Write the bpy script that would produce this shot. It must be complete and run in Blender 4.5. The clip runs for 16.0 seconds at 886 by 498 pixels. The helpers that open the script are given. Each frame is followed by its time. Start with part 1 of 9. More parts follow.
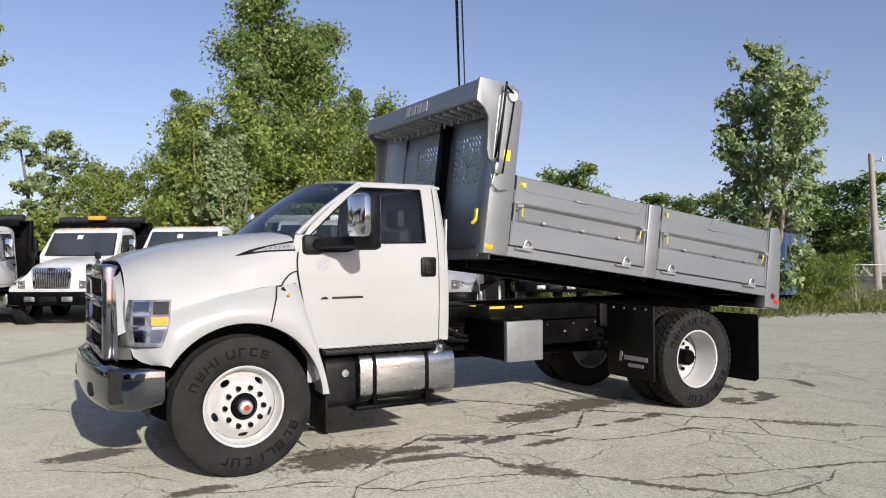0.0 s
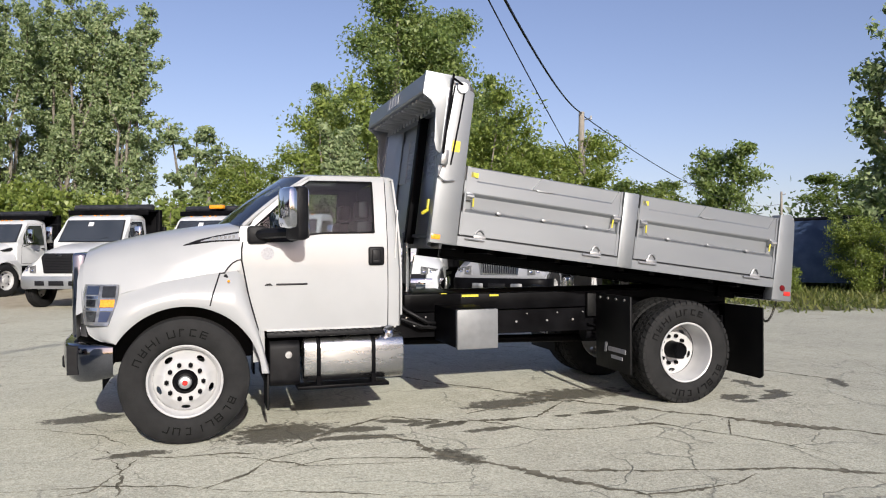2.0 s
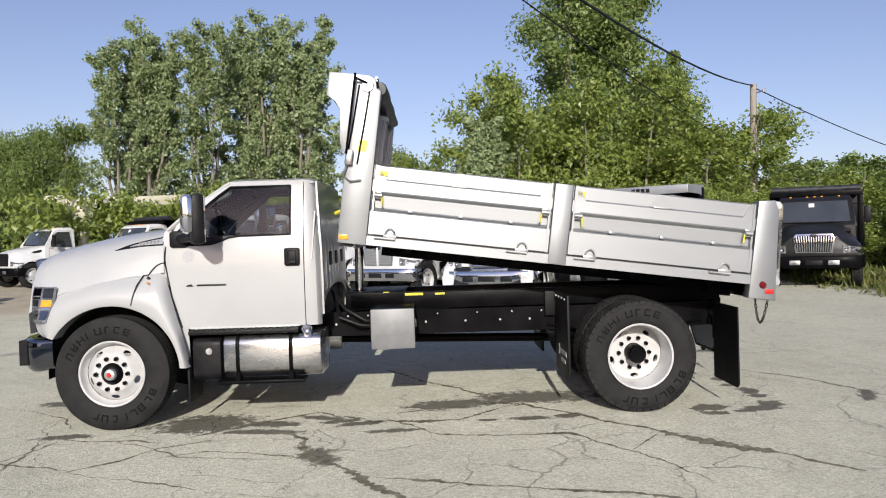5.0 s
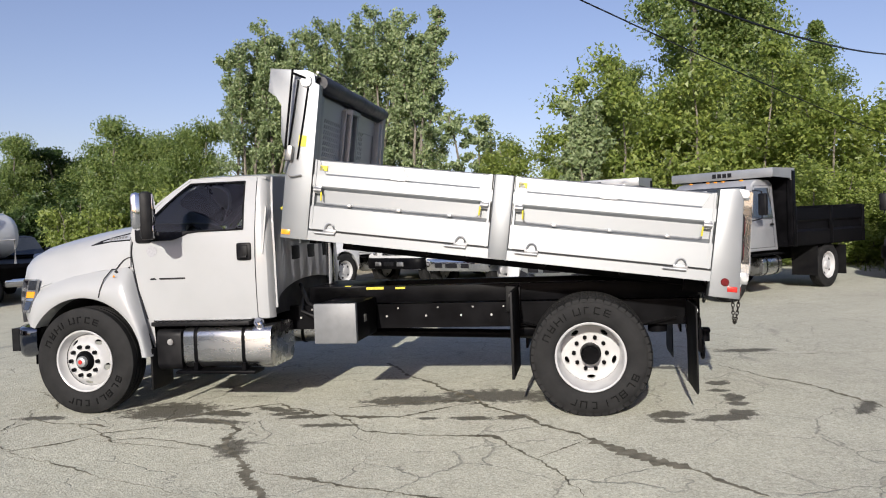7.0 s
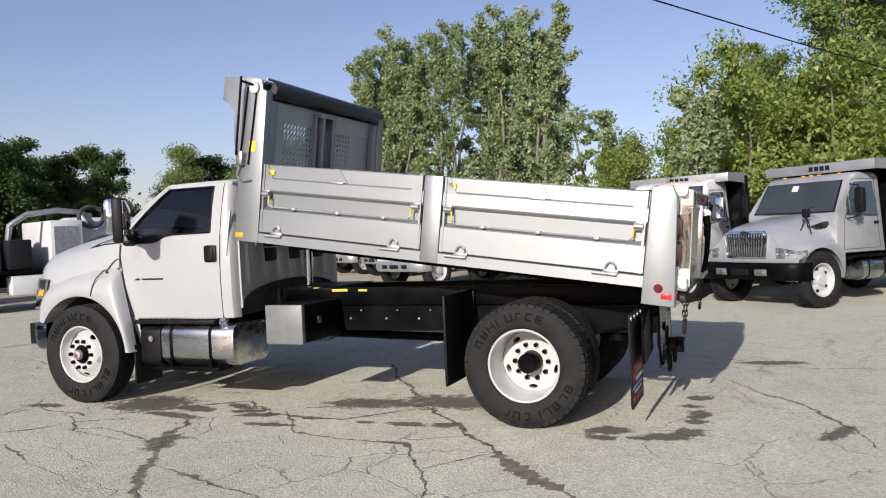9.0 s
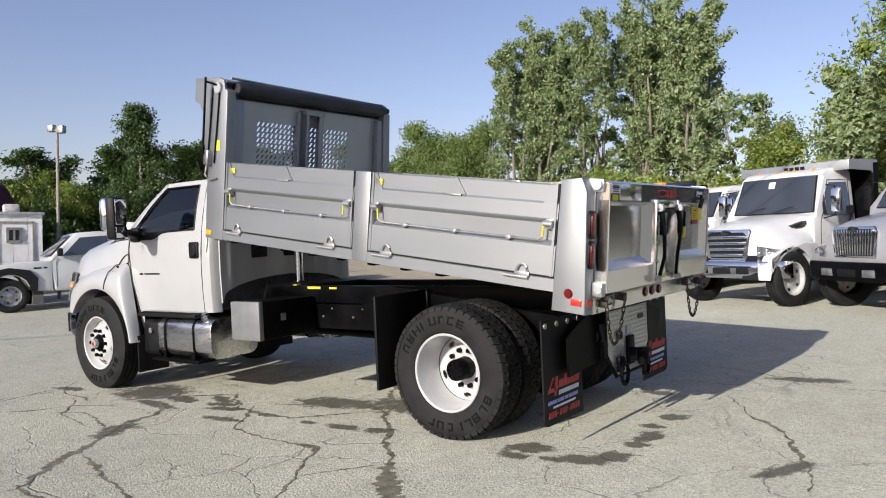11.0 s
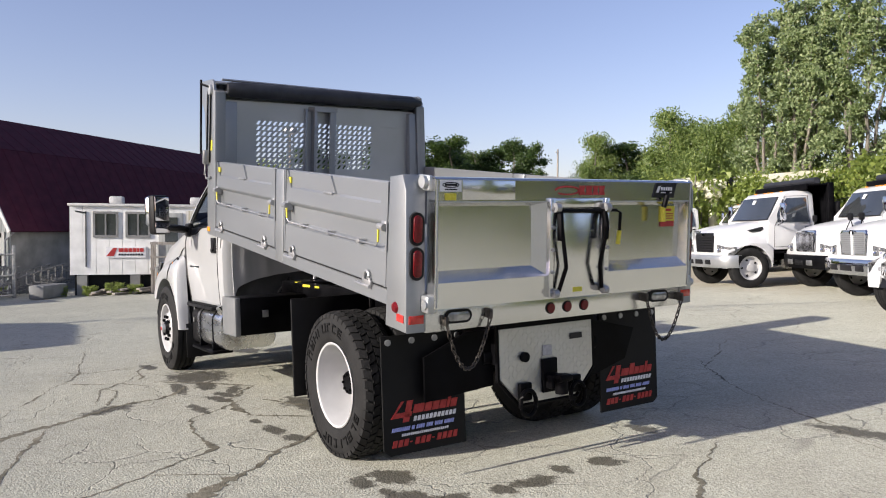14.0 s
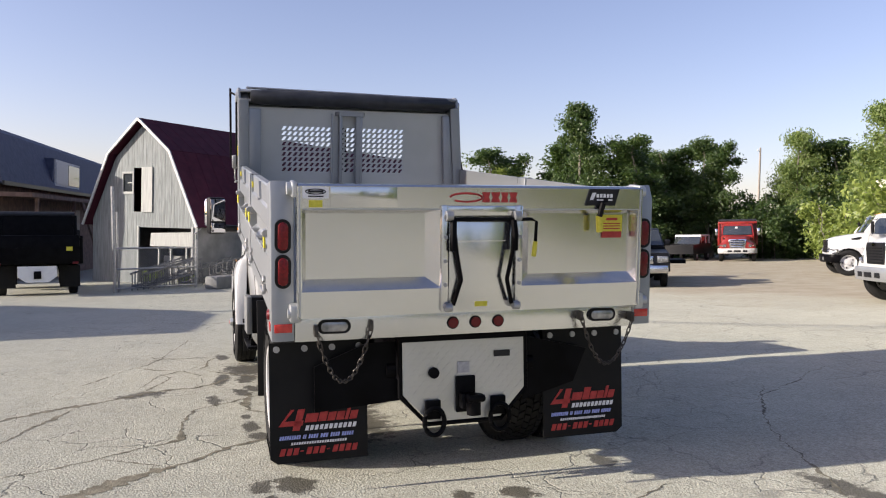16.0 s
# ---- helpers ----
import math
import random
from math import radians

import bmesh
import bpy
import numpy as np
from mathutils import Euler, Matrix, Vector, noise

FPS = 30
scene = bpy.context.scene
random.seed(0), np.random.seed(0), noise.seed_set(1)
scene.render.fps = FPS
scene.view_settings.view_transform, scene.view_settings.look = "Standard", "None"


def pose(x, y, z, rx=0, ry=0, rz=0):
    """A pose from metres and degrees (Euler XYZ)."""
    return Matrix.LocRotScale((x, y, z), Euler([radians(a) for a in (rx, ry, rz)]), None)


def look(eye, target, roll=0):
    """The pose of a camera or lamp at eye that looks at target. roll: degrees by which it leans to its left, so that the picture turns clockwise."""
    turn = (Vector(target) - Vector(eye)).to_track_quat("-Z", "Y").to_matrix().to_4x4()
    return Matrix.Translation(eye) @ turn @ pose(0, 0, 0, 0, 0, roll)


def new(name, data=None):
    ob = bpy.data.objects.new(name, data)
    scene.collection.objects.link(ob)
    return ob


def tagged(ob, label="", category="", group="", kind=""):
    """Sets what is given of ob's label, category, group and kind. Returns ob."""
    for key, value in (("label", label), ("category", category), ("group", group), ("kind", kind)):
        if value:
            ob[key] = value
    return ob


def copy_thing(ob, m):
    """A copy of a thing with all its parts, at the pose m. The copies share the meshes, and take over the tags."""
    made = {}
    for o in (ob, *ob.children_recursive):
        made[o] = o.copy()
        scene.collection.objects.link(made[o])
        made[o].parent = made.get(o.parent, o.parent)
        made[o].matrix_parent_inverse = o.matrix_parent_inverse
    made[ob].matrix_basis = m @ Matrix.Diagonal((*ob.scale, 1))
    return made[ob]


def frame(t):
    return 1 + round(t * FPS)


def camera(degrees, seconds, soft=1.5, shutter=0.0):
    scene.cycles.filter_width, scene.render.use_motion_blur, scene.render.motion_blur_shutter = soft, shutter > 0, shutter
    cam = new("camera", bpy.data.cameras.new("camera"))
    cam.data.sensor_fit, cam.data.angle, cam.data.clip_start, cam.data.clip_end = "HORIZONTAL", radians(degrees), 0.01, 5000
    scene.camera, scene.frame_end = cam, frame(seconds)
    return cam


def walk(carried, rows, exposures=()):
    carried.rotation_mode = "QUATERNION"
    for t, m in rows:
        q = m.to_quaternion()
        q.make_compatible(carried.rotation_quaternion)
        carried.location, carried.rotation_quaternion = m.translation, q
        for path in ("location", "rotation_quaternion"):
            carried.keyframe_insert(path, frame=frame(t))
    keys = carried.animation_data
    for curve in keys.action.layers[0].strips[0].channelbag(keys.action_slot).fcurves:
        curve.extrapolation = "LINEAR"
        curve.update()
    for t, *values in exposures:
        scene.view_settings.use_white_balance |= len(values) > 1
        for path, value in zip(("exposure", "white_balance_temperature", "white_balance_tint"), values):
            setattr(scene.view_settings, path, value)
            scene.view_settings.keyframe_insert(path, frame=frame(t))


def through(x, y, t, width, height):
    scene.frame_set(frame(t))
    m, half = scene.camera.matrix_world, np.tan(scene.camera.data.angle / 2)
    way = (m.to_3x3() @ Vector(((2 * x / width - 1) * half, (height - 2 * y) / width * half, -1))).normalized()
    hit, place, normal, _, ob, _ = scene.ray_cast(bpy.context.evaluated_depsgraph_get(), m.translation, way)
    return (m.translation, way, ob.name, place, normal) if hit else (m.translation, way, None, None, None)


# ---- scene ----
cam = camera(60.4, 16.0, soft=1.1)
PATH = [
    (0, (6.413, 6.846, 1.266), (5.419, 5.112, 1.358), 0.2),
    (0.5, (6.025, 7.198, 1.26), (5.154, 5.401, 1.372), 0.5),
    (1, (5.607, 7.406, 1.323), (4.84, 5.561, 1.409), 0.9),
    (1.5, (5.202, 7.613, 1.314), (4.518, 5.735, 1.381), 0.9),
    (2, (4.752, 7.797, 1.322), (4.148, 5.891, 1.369), 0.7),
    (2.5, (4.307, 7.88, 1.354), (3.784, 5.95, 1.394), 0.2),
    (3, (3.847, 8.031, 1.367), (3.41, 6.08, 1.408), -0.2),
    (3.5, (3.399, 8.045, 1.374), (3.058, 6.075, 1.413), -0.1),
    (4, (2.938, 8.158, 1.392), (2.701, 6.173, 1.423), 0.0),
    (6.5, (0.531, 8.004, 1.476), (0.799, 6.023, 1.466), -0.5),
    (7, (0.096, 7.834, 1.485), (0.457, 5.866, 1.468), -0.4),
    (7.5, (-0.386, 7.718, 1.504), (0.067, 5.77, 1.483), -0.4),
    (8, (-0.807, 7.513, 1.505), (-0.253, 5.592, 1.482), -0.3),
    (8.5, (-1.27, 7.345, 1.501), (-0.609, 5.457, 1.482), -0.4),
    (11, (-3.37, 5.879, 1.521), (-2.196, 4.26, 1.492), -0.4),
    (11.5, (-3.66, 5.479, 1.541), (-2.382, 3.942, 1.509), -0.1),
    (12, (-4.003, 5.12, 1.555), (-2.626, 3.669, 1.524), 0.2),
    (12.5, (-4.24, 4.691, 1.559), (-2.769, 3.337, 1.524), 0.3),
    (13, (-4.534, 4.29, 1.582), (-2.981, 3.03, 1.541), 0.2),
    (13.5, (-4.722, 3.865, 1.585), (-3.1, 2.695, 1.539), 0.2),
    (14, (-4.937, 3.433, 1.598), (-3.257, 2.35, 1.547), 0.3),
    (14.5, (-5.144, 3.0, 1.607), (-3.404, 2.016, 1.549), 0.5),
    (15, (-5.298, 2.564, 1.635), (-3.497, 1.697, 1.568), 0.9),
    (15.5, (-5.489, 2.115, 1.654), (-3.632, 1.375, 1.591), 1.3),
    (16, (-5.55, 1.64, 1.673), (-3.644, 1.034, 1.615), 1.3),
]
walk(cam, [(t, look(eye, target, roll)) for t, eye, target, roll in PATH], exposures=((0.0, 0.08, 7000.0, 21.0), (8.0, 0.05, 7000.0, 21.0), (11.0, 0.2, 7000.0, 21.0), (13.5, 0.39, 7080.0, 22.5), (16.0, 0.63, 7380.0, 24.0)))

# ---- world, sun and exposure ----
scene.view_settings.exposure = 0.0
SUN_UP, SUN_TURN = 20.8, 3.0
world = bpy.data.worlds.new("sky")
scene.world = world
world.use_nodes = True
_nt = world.node_tree
_sky = _nt.nodes.new("ShaderNodeTexSky")
_sky.sky_type = "NISHITA"
_sky.sun_disc = False
_sky.sun_elevation = radians(SUN_UP)
_sky.sun_rotation = radians(SUN_TURN)
_sky.altitude = 150
_sky.air_density, _sky.dust_density, _sky.ozone_density = 1.0, 1.2, 3.0
_bg = _nt.nodes["Background"]
_bg.inputs["Strength"].default_value = 0.142
_haze = _nt.nodes.new("ShaderNodeMix")
_haze.data_type, _haze.blend_type = "RGBA", "MULTIPLY"
_haze.inputs[0].default_value = 1.0
_haze.inputs[7].default_value = (1.05, 0.945, 0.98, 1)
_nt.links.new(_sky.outputs[0], _haze.inputs[6])
_nt.links.new(_haze.outputs[2], _bg.inputs["Color"])
_sun = bpy.data.lights.new("sun", "SUN")
_sun.energy, _sun.angle, _sun.color = 4.9, radians(0.55), (0.905, 0.965, 0.895)
sun = new("sun", _sun)
_d = Vector((math.sin(radians(SUN_TURN)) * math.cos(radians(SUN_UP)), math.cos(radians(SUN_TURN)) * math.cos(radians(SUN_UP)), math.sin(radians(SUN_UP))))
sun.matrix_world = look(_d * 60, (0, 0, 0))

# ---- mesh helpers ----
def part(name, bm, material, parent=None, label="", m=None, smooth=35):
    """One mesh object from a bmesh, under a thing or a part."""
    bmesh.ops.recalc_face_normals(bm, faces=bm.faces)
    me = bpy.data.meshes.new(name)
    bm.to_mesh(me)
    bm.free()
    mats = material if isinstance(material, (list, tuple)) else [material]
    for one in mats:
        me.materials.append(one)
    if smooth:
        me.shade_smooth()
        me.set_sharp_from_angle(angle=radians(smooth))
    ob = new(name, me)
    if parent is not None:
        ob.parent = parent
    if m is not None:
        ob.matrix_basis = m
    if label:
        ob["label"] = label
    return ob


def each(name, bm, material, parent=None, label="", smooth=35):
    """Every loose piece of a bmesh as a part of its own."""
    left = set(bm.verts)
    out = []
    while left:
        stack, isle = [left.pop()], []
        while stack:
            v = stack.pop()
            isle.append(v)
            for e in v.link_edges:
                w = e.other_vert(v)
                if w in left:
                    left.discard(w)
                    stack.append(w)
        one = bmesh.new()
        at = {v: one.verts.new(v.co) for v in isle}
        for f in {f for v in isle for f in v.link_faces}:
            one.faces.new([at[v] for v in f.verts])
        out.append(part(name, one, material, parent, label, smooth=smooth))
    bm.free()
    return out


def base(name, m, label, category, group="", kind=""):
    ob = new(name)
    ob.empty_display_size = 0.2
    ob.matrix_basis = m
    return tagged(ob, label, category, group, kind)


def box(bm, x0, x1, y0, y1, z0, z1, bev=0.0, m=None):
    vs = [bm.verts.new((x, y, z)) for x in (x0, x1) for y in (y0, y1) for z in (z0, z1)]
    fs = [bm.faces.new([vs[i] for i in f]) for f in ((0, 1, 3, 2), (4, 6, 7, 5), (0, 4, 5, 1), (2, 3, 7, 6), (0, 2, 6, 4), (1, 5, 7, 3))]
    if m is not None:
        bmesh.ops.transform(bm, matrix=m, verts=vs)
    if bev:
        es = list({e for f in fs for e in f.edges})
        bmesh.ops.bevel(bm, geom=es, offset=bev, segments=2, affect="EDGES", profile=0.5)
    return bm


def prism(bm, pts, axis, a, b, bev=0.0):
    """A polygon extruded along an axis from a to b. pts hold the two other coordinates, in xyz order."""
    def at(p, q):
        return {"x": (q, p[0], p[1]), "y": (p[0], q, p[1]), "z": (p[0], p[1], q)}[axis]
    lo, hi = [bm.verts.new(at(p, a)) for p in pts], [bm.verts.new(at(p, b)) for p in pts]
    fs = [bm.faces.new(lo[::-1]), bm.faces.new(hi)]
    n = len(pts)
    for i in range(n):
        fs.append(bm.faces.new((lo[i], lo[(i + 1) % n], hi[(i + 1) % n], hi[i])))
    if bev:
        es = [e for f in fs[:2] for e in f.edges]
        bmesh.ops.bevel(bm, geom=es, offset=bev, segments=2, affect="EDGES", profile=0.5)
    return bm


def rod(bm, p, q, r, seg=12, r2=None, caps=True):
    p, q = Vector(p), Vector(q)
    d = q - p
    turn = d.to_track_quat("Z", "Y").to_matrix().to_4x4()
    bmesh.ops.create_cone(bm, cap_ends=caps, segments=seg, radius1=r, radius2=r if r2 is None else r2, depth=d.length, matrix=Matrix.Translation((p + q) / 2) @ turn)
    return bm


def lathe(bm, profile, seg=48, m=None, bumps=None):
    """A profile of (radius, along) turned round the y axis. bumps(ring, segment) scales the radius."""
    rings = []
    for k, (r, a) in enumerate(profile):
        ring = []
        for i in range(seg):
            t = 2 * math.pi * i / seg
            rr = r * (bumps(k, i) if bumps else 1)
            ring.append(bm.verts.new((rr * math.cos(t), a, rr * math.sin(t))))
        rings.append(ring)
    for a, b in zip(rings, rings[1:]):
        for i in range(seg):
            bm.faces.new((a[i], a[(i + 1) % seg], b[(i + 1) % seg], b[i]))
    if m is not None:
        bmesh.ops.transform(bm, matrix=m, verts=[v for r in rings for v in r])
    return rings


def sheet(bm, grid):
    """Faces over a grid of points."""
    vs = [[bm.verts.new(p) for p in row] for row in grid]
    for a, b in zip(vs, vs[1:]):
        for i in range(len(a) - 1):
            bm.faces.new((a[i], a[i + 1], b[i + 1], b[i]))
    return vs


def pipe(bm, pts, r, seg=8):
    """A round bar along points."""
    pts = [Vector(p) for p in pts]
    rings = []
    for i, p in enumerate(pts):
        d = (pts[min(i + 1, len(pts) - 1)] - pts[max(i - 1, 0)]).normalized()
        side = d.cross(Vector((0, 0, 1)) if abs(d.z) < 0.9 else Vector((1, 0, 0))).normalized()
        up = side.cross(d)
        rings.append([bm.verts.new(p + r * (math.cos(2 * math.pi * k / seg) * side + math.sin(2 * math.pi * k / seg) * up)) for k in range(seg)])
    for a, b in zip(rings, rings[1:]):
        for k in range(seg):
            bm.faces.new((a[k], a[(k + 1) % seg], b[(k + 1) % seg], b[k]))
    bm.faces.new(rings[0][::-1])
    bm.faces.new(rings[-1])
    return bm


def thicken(bm, t):
    bmesh.ops.recalc_face_normals(bm, faces=bm.faces)
    bmesh.ops.solidify(bm, geom=list(bm.faces), thickness=t)
    return bm


def B():
    return bmesh.new()


def lerp(a, b, t):
    return a + (b - a) * t


def along(pts, x):
    """A broken line of (x, value) read at x."""
    for (a, u), (b, v) in zip(pts, pts[1:]):
        if x <= b:
            return lerp(u, v, max(0, (x - a) / (b - a)))
    return pts[-1][1]


SLOPE_X, SLOPE_Y = -0.0269, -0.02745


def ground_z(x, y):
    """The yard: one even slope that runs out level in the distance."""
    r = math.hypot(x, y)
    k = 1.0 if r < 40 else (40 + 25 * (1 - math.exp(-(r - 40) / 25))) / r
    return (SLOPE_X * x + SLOPE_Y * y) * k


def stand(x, y, turn=0.0, dz=0.0):
    """A pose on the yard: on its slope, x axis turned by so many degrees."""
    up = Vector((-SLOPE_X, -SLOPE_Y, 1)).normalized()
    tilt = Vector((0, 0, 1)).rotation_difference(up).to_matrix().to_4x4()
    return Matrix.Translation((x, y, ground_z(x, y) + dz)) @ tilt @ Matrix.Rotation(radians(turn), 4, "Z")

# ---- materials ----
def stuff_mat(name, a, b, scale=6.0, rough=0.5, rough2=None, metal=0.0, bump=0.0, bump_scale=60.0, coat=0.0, stretch=(1, 1, 1), detail=6, spec=0.5, contrast=(0.35, 0.65), island=0.0, brushed=0.0):
    """A surface that wanders between two colours, with fine relief, in metres of its own thing."""
    m = bpy.data.materials.new(name)
    m.use_nodes = True
    nt = m.node_tree
    p = nt.nodes["Principled BSDF"]
    tc, mp = nt.nodes.new("ShaderNodeTexCoord"), nt.nodes.new("ShaderNodeMapping")
    mp.inputs["Scale"].default_value = stretch
    nt.links.new(tc.outputs["Object"], mp.inputs["Vector"])
    n1, n2 = nt.nodes.new("ShaderNodeTexNoise"), nt.nodes.new("ShaderNodeTexNoise")
    for n, s in ((n1, scale), (n2, bump_scale)):
        n.inputs["Scale"].default_value, n.inputs["Detail"].default_value = s, detail
        nt.links.new(mp.outputs[0], n.inputs["Vector"])
    ramp = nt.nodes.new("ShaderNodeValToRGB")
    ramp.color_ramp.elements[0].position, ramp.color_ramp.elements[1].position = contrast
    ramp.color_ramp.elements[0].color, ramp.color_ramp.elements[1].color = (*a, 1), (*b, 1)
    nt.links.new(n1.outputs["Fac"], ramp.inputs["Fac"])
    col = ramp.outputs["Color"]
    if island:
        ge, hs, mr = nt.nodes.new("ShaderNodeNewGeometry"), nt.nodes.new("ShaderNodeHueSaturation"), nt.nodes.new("ShaderNodeMapRange")
        mr.inputs["To Min"].default_value, mr.inputs["To Max"].default_value = 1 - island, 1 + island
        nt.links.new(ge.outputs["Random Per Island"], mr.inputs["Value"])
        nt.links.new(mr.outputs[0], hs.inputs["Value"])
        nt.links.new(col, hs.inputs["Color"])
        col = hs.outputs["Color"]
    nt.links.new(col, p.inputs["Base Color"])
    p.inputs["Metallic"].default_value = metal
    p.inputs["Specular IOR Level"].default_value = spec
    p.inputs["Coat Weight"].default_value = coat
    p.inputs["Coat Roughness"].default_value = 0.04
    if brushed:
        tn = nt.nodes.new("ShaderNodeTangent")
        tn.direction_type, tn.axis = "RADIAL", "Z"
        nt.links.new(tn.outputs[0], p.inputs["Tangent"])
        p.inputs["Anisotropic"].default_value = brushed
        p.inputs["Anisotropic Rotation"].default_value = 0.25
    if rough2 is None:
        p.inputs["Roughness"].default_value = rough
    else:
        mr = nt.nodes.new("ShaderNodeMapRange")
        mr.inputs["From Min"].default_value, mr.inputs["From Max"].default_value = 0.3, 0.7
        mr.inputs["To Min"].default_value, mr.inputs["To Max"].default_value = rough, rough2
        nt.links.new(n1.outputs["Fac"], mr.inputs["Value"])
        nt.links.new(mr.outputs[0], p.inputs["Roughness"])
    if bump:
        bu = nt.nodes.new("ShaderNodeBump")
        bu.inputs["Strength"].default_value, bu.inputs["Distance"].default_value = bump, 0.01
        nt.links.new(n2.outputs["Fac"], bu.inputs["Height"])
        nt.links.new(bu.outputs[0], p.inputs["Normal"])
    return m


def glass_mat(name, tint, alpha=0.25, rough=0.02):
    """Tinted glazing: part clear, part coloured, with a sharp gloss."""
    m = bpy.data.materials.new(name)
    m.use_nodes = True
    nt = m.node_tree
    nt.nodes.remove(nt.nodes["Principled BSDF"])
    out = nt.nodes["Material Output"]
    tr, gl, fr, mx = (nt.nodes.new("ShaderNode" + k) for k in ("BsdfTransparent", "BsdfGlossy", "Fresnel", "MixShader"))
    tr.inputs["Color"].default_value = (*tint, 1)
    gl.inputs["Roughness"].default_value = rough
    fr.inputs["IOR"].default_value = 1.6
    nt.links.new(fr.outputs[0], mx.inputs[0])
    nt.links.new(tr.outputs[0], mx.inputs[1])
    nt.links.new(gl.outputs[0], mx.inputs[2])
    nt.links.new(mx.outputs[0], out.inputs["Surface"])
    return m


def leaf_mat(name, a, b, through):
    m = bpy.data.materials.new(name)
    m.use_nodes = True
    nt = m.node_tree
    p, out = nt.nodes["Principled BSDF"], nt.nodes["Material Output"]
    ge, ramp = nt.nodes.new("ShaderNodeNewGeometry"), nt.nodes.new("ShaderNodeValToRGB")
    ramp.color_ramp.elements[0].color, ramp.color_ramp.elements[1].color = (*a, 1), (*b, 1)
    nt.links.new(ge.outputs["Random Per Island"], ramp.inputs["Fac"])
    nt.links.new(ramp.outputs[0], p.inputs["Base Color"])
    p.inputs["Roughness"].default_value = 0.45
    p.inputs["Specular IOR Level"].default_value = 0.4
    tl, mx = nt.nodes.new("ShaderNodeBsdfTranslucent"), nt.nodes.new("ShaderNodeMixShader")
    tl.inputs["Color"].default_value = (*through, 1)
    mx.inputs[0].default_value = 0.3
    nt.links.new(p.outputs[0], mx.inputs[1])
    nt.links.new(tl.outputs[0], mx.inputs[2])
    nt.links.new(mx.outputs[0], out.inputs["Surface"])
    return m


WHITE = stuff_mat("white_paint", (0.385, 0.393, 0.394), (0.41, 0.418, 0.42), 2.5, 0.28, coat=0.6, bump=0.02, bump_scale=8)
FLEET = stuff_mat("fleet_white", (0.55, 0.56, 0.56), (0.66, 0.67, 0.67), 1.6, 0.35, coat=0.3)
SILVER = stuff_mat("silver_paint", (0.36, 0.37, 0.39), (0.43, 0.44, 0.46), 2.0, 0.32, metal=0.3, coat=0.6)
ALU = stuff_mat("mill_aluminium", (0.282, 0.297, 0.307), (0.32, 0.335, 0.344), 1.3, 0.44, 0.50, 0.68, 0.004, 160, stretch=(0.3, 1, 1.5), detail=3, brushed=0.3)
# glossier gate sheet, its colour also raised to brighten the shaded rear
GATE_ALU = stuff_mat("gate_aluminium_shade_lift", (0.64, 0.648, 0.64), (0.75, 0.757, 0.745), 1.1, 0.15, 0.25, 0.97, 0.004, 140, stretch=(1, 0.6, 1.6), detail=3, brushed=0.25)
ALU_DULL = stuff_mat("dull_aluminium", (0.43, 0.445, 0.45), (0.49, 0.505, 0.51), 2.0, 0.42, 0.48, 0.72, 0.006, 120, detail=3)
TANK = stuff_mat("polished_tank", (0.60, 0.60, 0.60), (0.68, 0.68, 0.67), 5.0, 0.22, 0.32, 1.0, 0.04, 30, stretch=(0.6, 2, 2))
CHROME = stuff_mat("chrome", (0.72, 0.73, 0.75), (0.8, 0.8, 0.82), 5.0, 0.07, 0.12, 1.0)
BLACK = stuff_mat("black_steel", (0.002, 0.002, 0.0025), (0.005, 0.005, 0.006), 5.0, 0.34, 0.46, 0.0, 0.05, 70, spec=0.06)
PLASTIC = stuff_mat("black_plastic", (0.004, 0.004, 0.005), (0.009, 0.009, 0.010), 14.0, 0.45, 0.6, 0, 0.12, 160, spec=0.22)
RUBBER = stuff_mat("tyre_rubber", (0.010, 0.010, 0.0102), (0.020, 0.020, 0.0198), 7.0, 0.68, 0.82, 0, 0.2, 90, spec=0.25)
TYREMARK = stuff_mat("tyre_marks", (0.002, 0.002, 0.002), (0.004, 0.004, 0.004), 20.0, 0.7, spec=0.15)
FLAP = stuff_mat("rubber_flap", (0.004, 0.004, 0.005), (0.009, 0.009, 0.009), 5.0, 0.48, 0.6, 0, 0.1, 40, spec=0.2)
RIM = stuff_mat("white_rim", (0.47, 0.47, 0.47), (0.53, 0.53, 0.525), 6.0, 0.3, coat=0.3)
TREADPLATE = stuff_mat("tread_plate", (0.52, 0.52, 0.50), (0.58, 0.58, 0.56), 3.0, 0.36, 0.42, 0.85, detail=2)
STEEL = stuff_mat("plain_steel", (0.30, 0.30, 0.30), (0.45, 0.45, 0.44), 12.0, 0.35, 0.55, 0.9, 0.15, 60)
TOOLBOX = stuff_mat("grey_box_lid", (0.17, 0.176, 0.18), (0.20, 0.207, 0.21), 12.0, 0.45, 0.5, 0.2, 0.05, 150)
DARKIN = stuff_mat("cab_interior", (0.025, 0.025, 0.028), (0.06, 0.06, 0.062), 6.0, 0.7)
RED = stuff_mat("red_lens", (0.5, 0.02, 0.015), (0.62, 0.04, 0.03), 40.0, 0.16, coat=0.6)
DARKRED = stuff_mat("dark_red_lens", (0.10, 0.002, 0.004), (0.17, 0.005, 0.008), 60.0, 0.3, coat=0.15, spec=0.3)
AMBER = stuff_mat("amber_lens", (0.85, 0.28, 0.01), (0.95, 0.38, 0.03), 50.0, 0.2, coat=0.6)
CLEAR = stuff_mat("clear_lens", (0.16, 0.165, 0.17), (0.40, 0.405, 0.41), 14.0, 0.12, metal=0.6, coat=0.5)
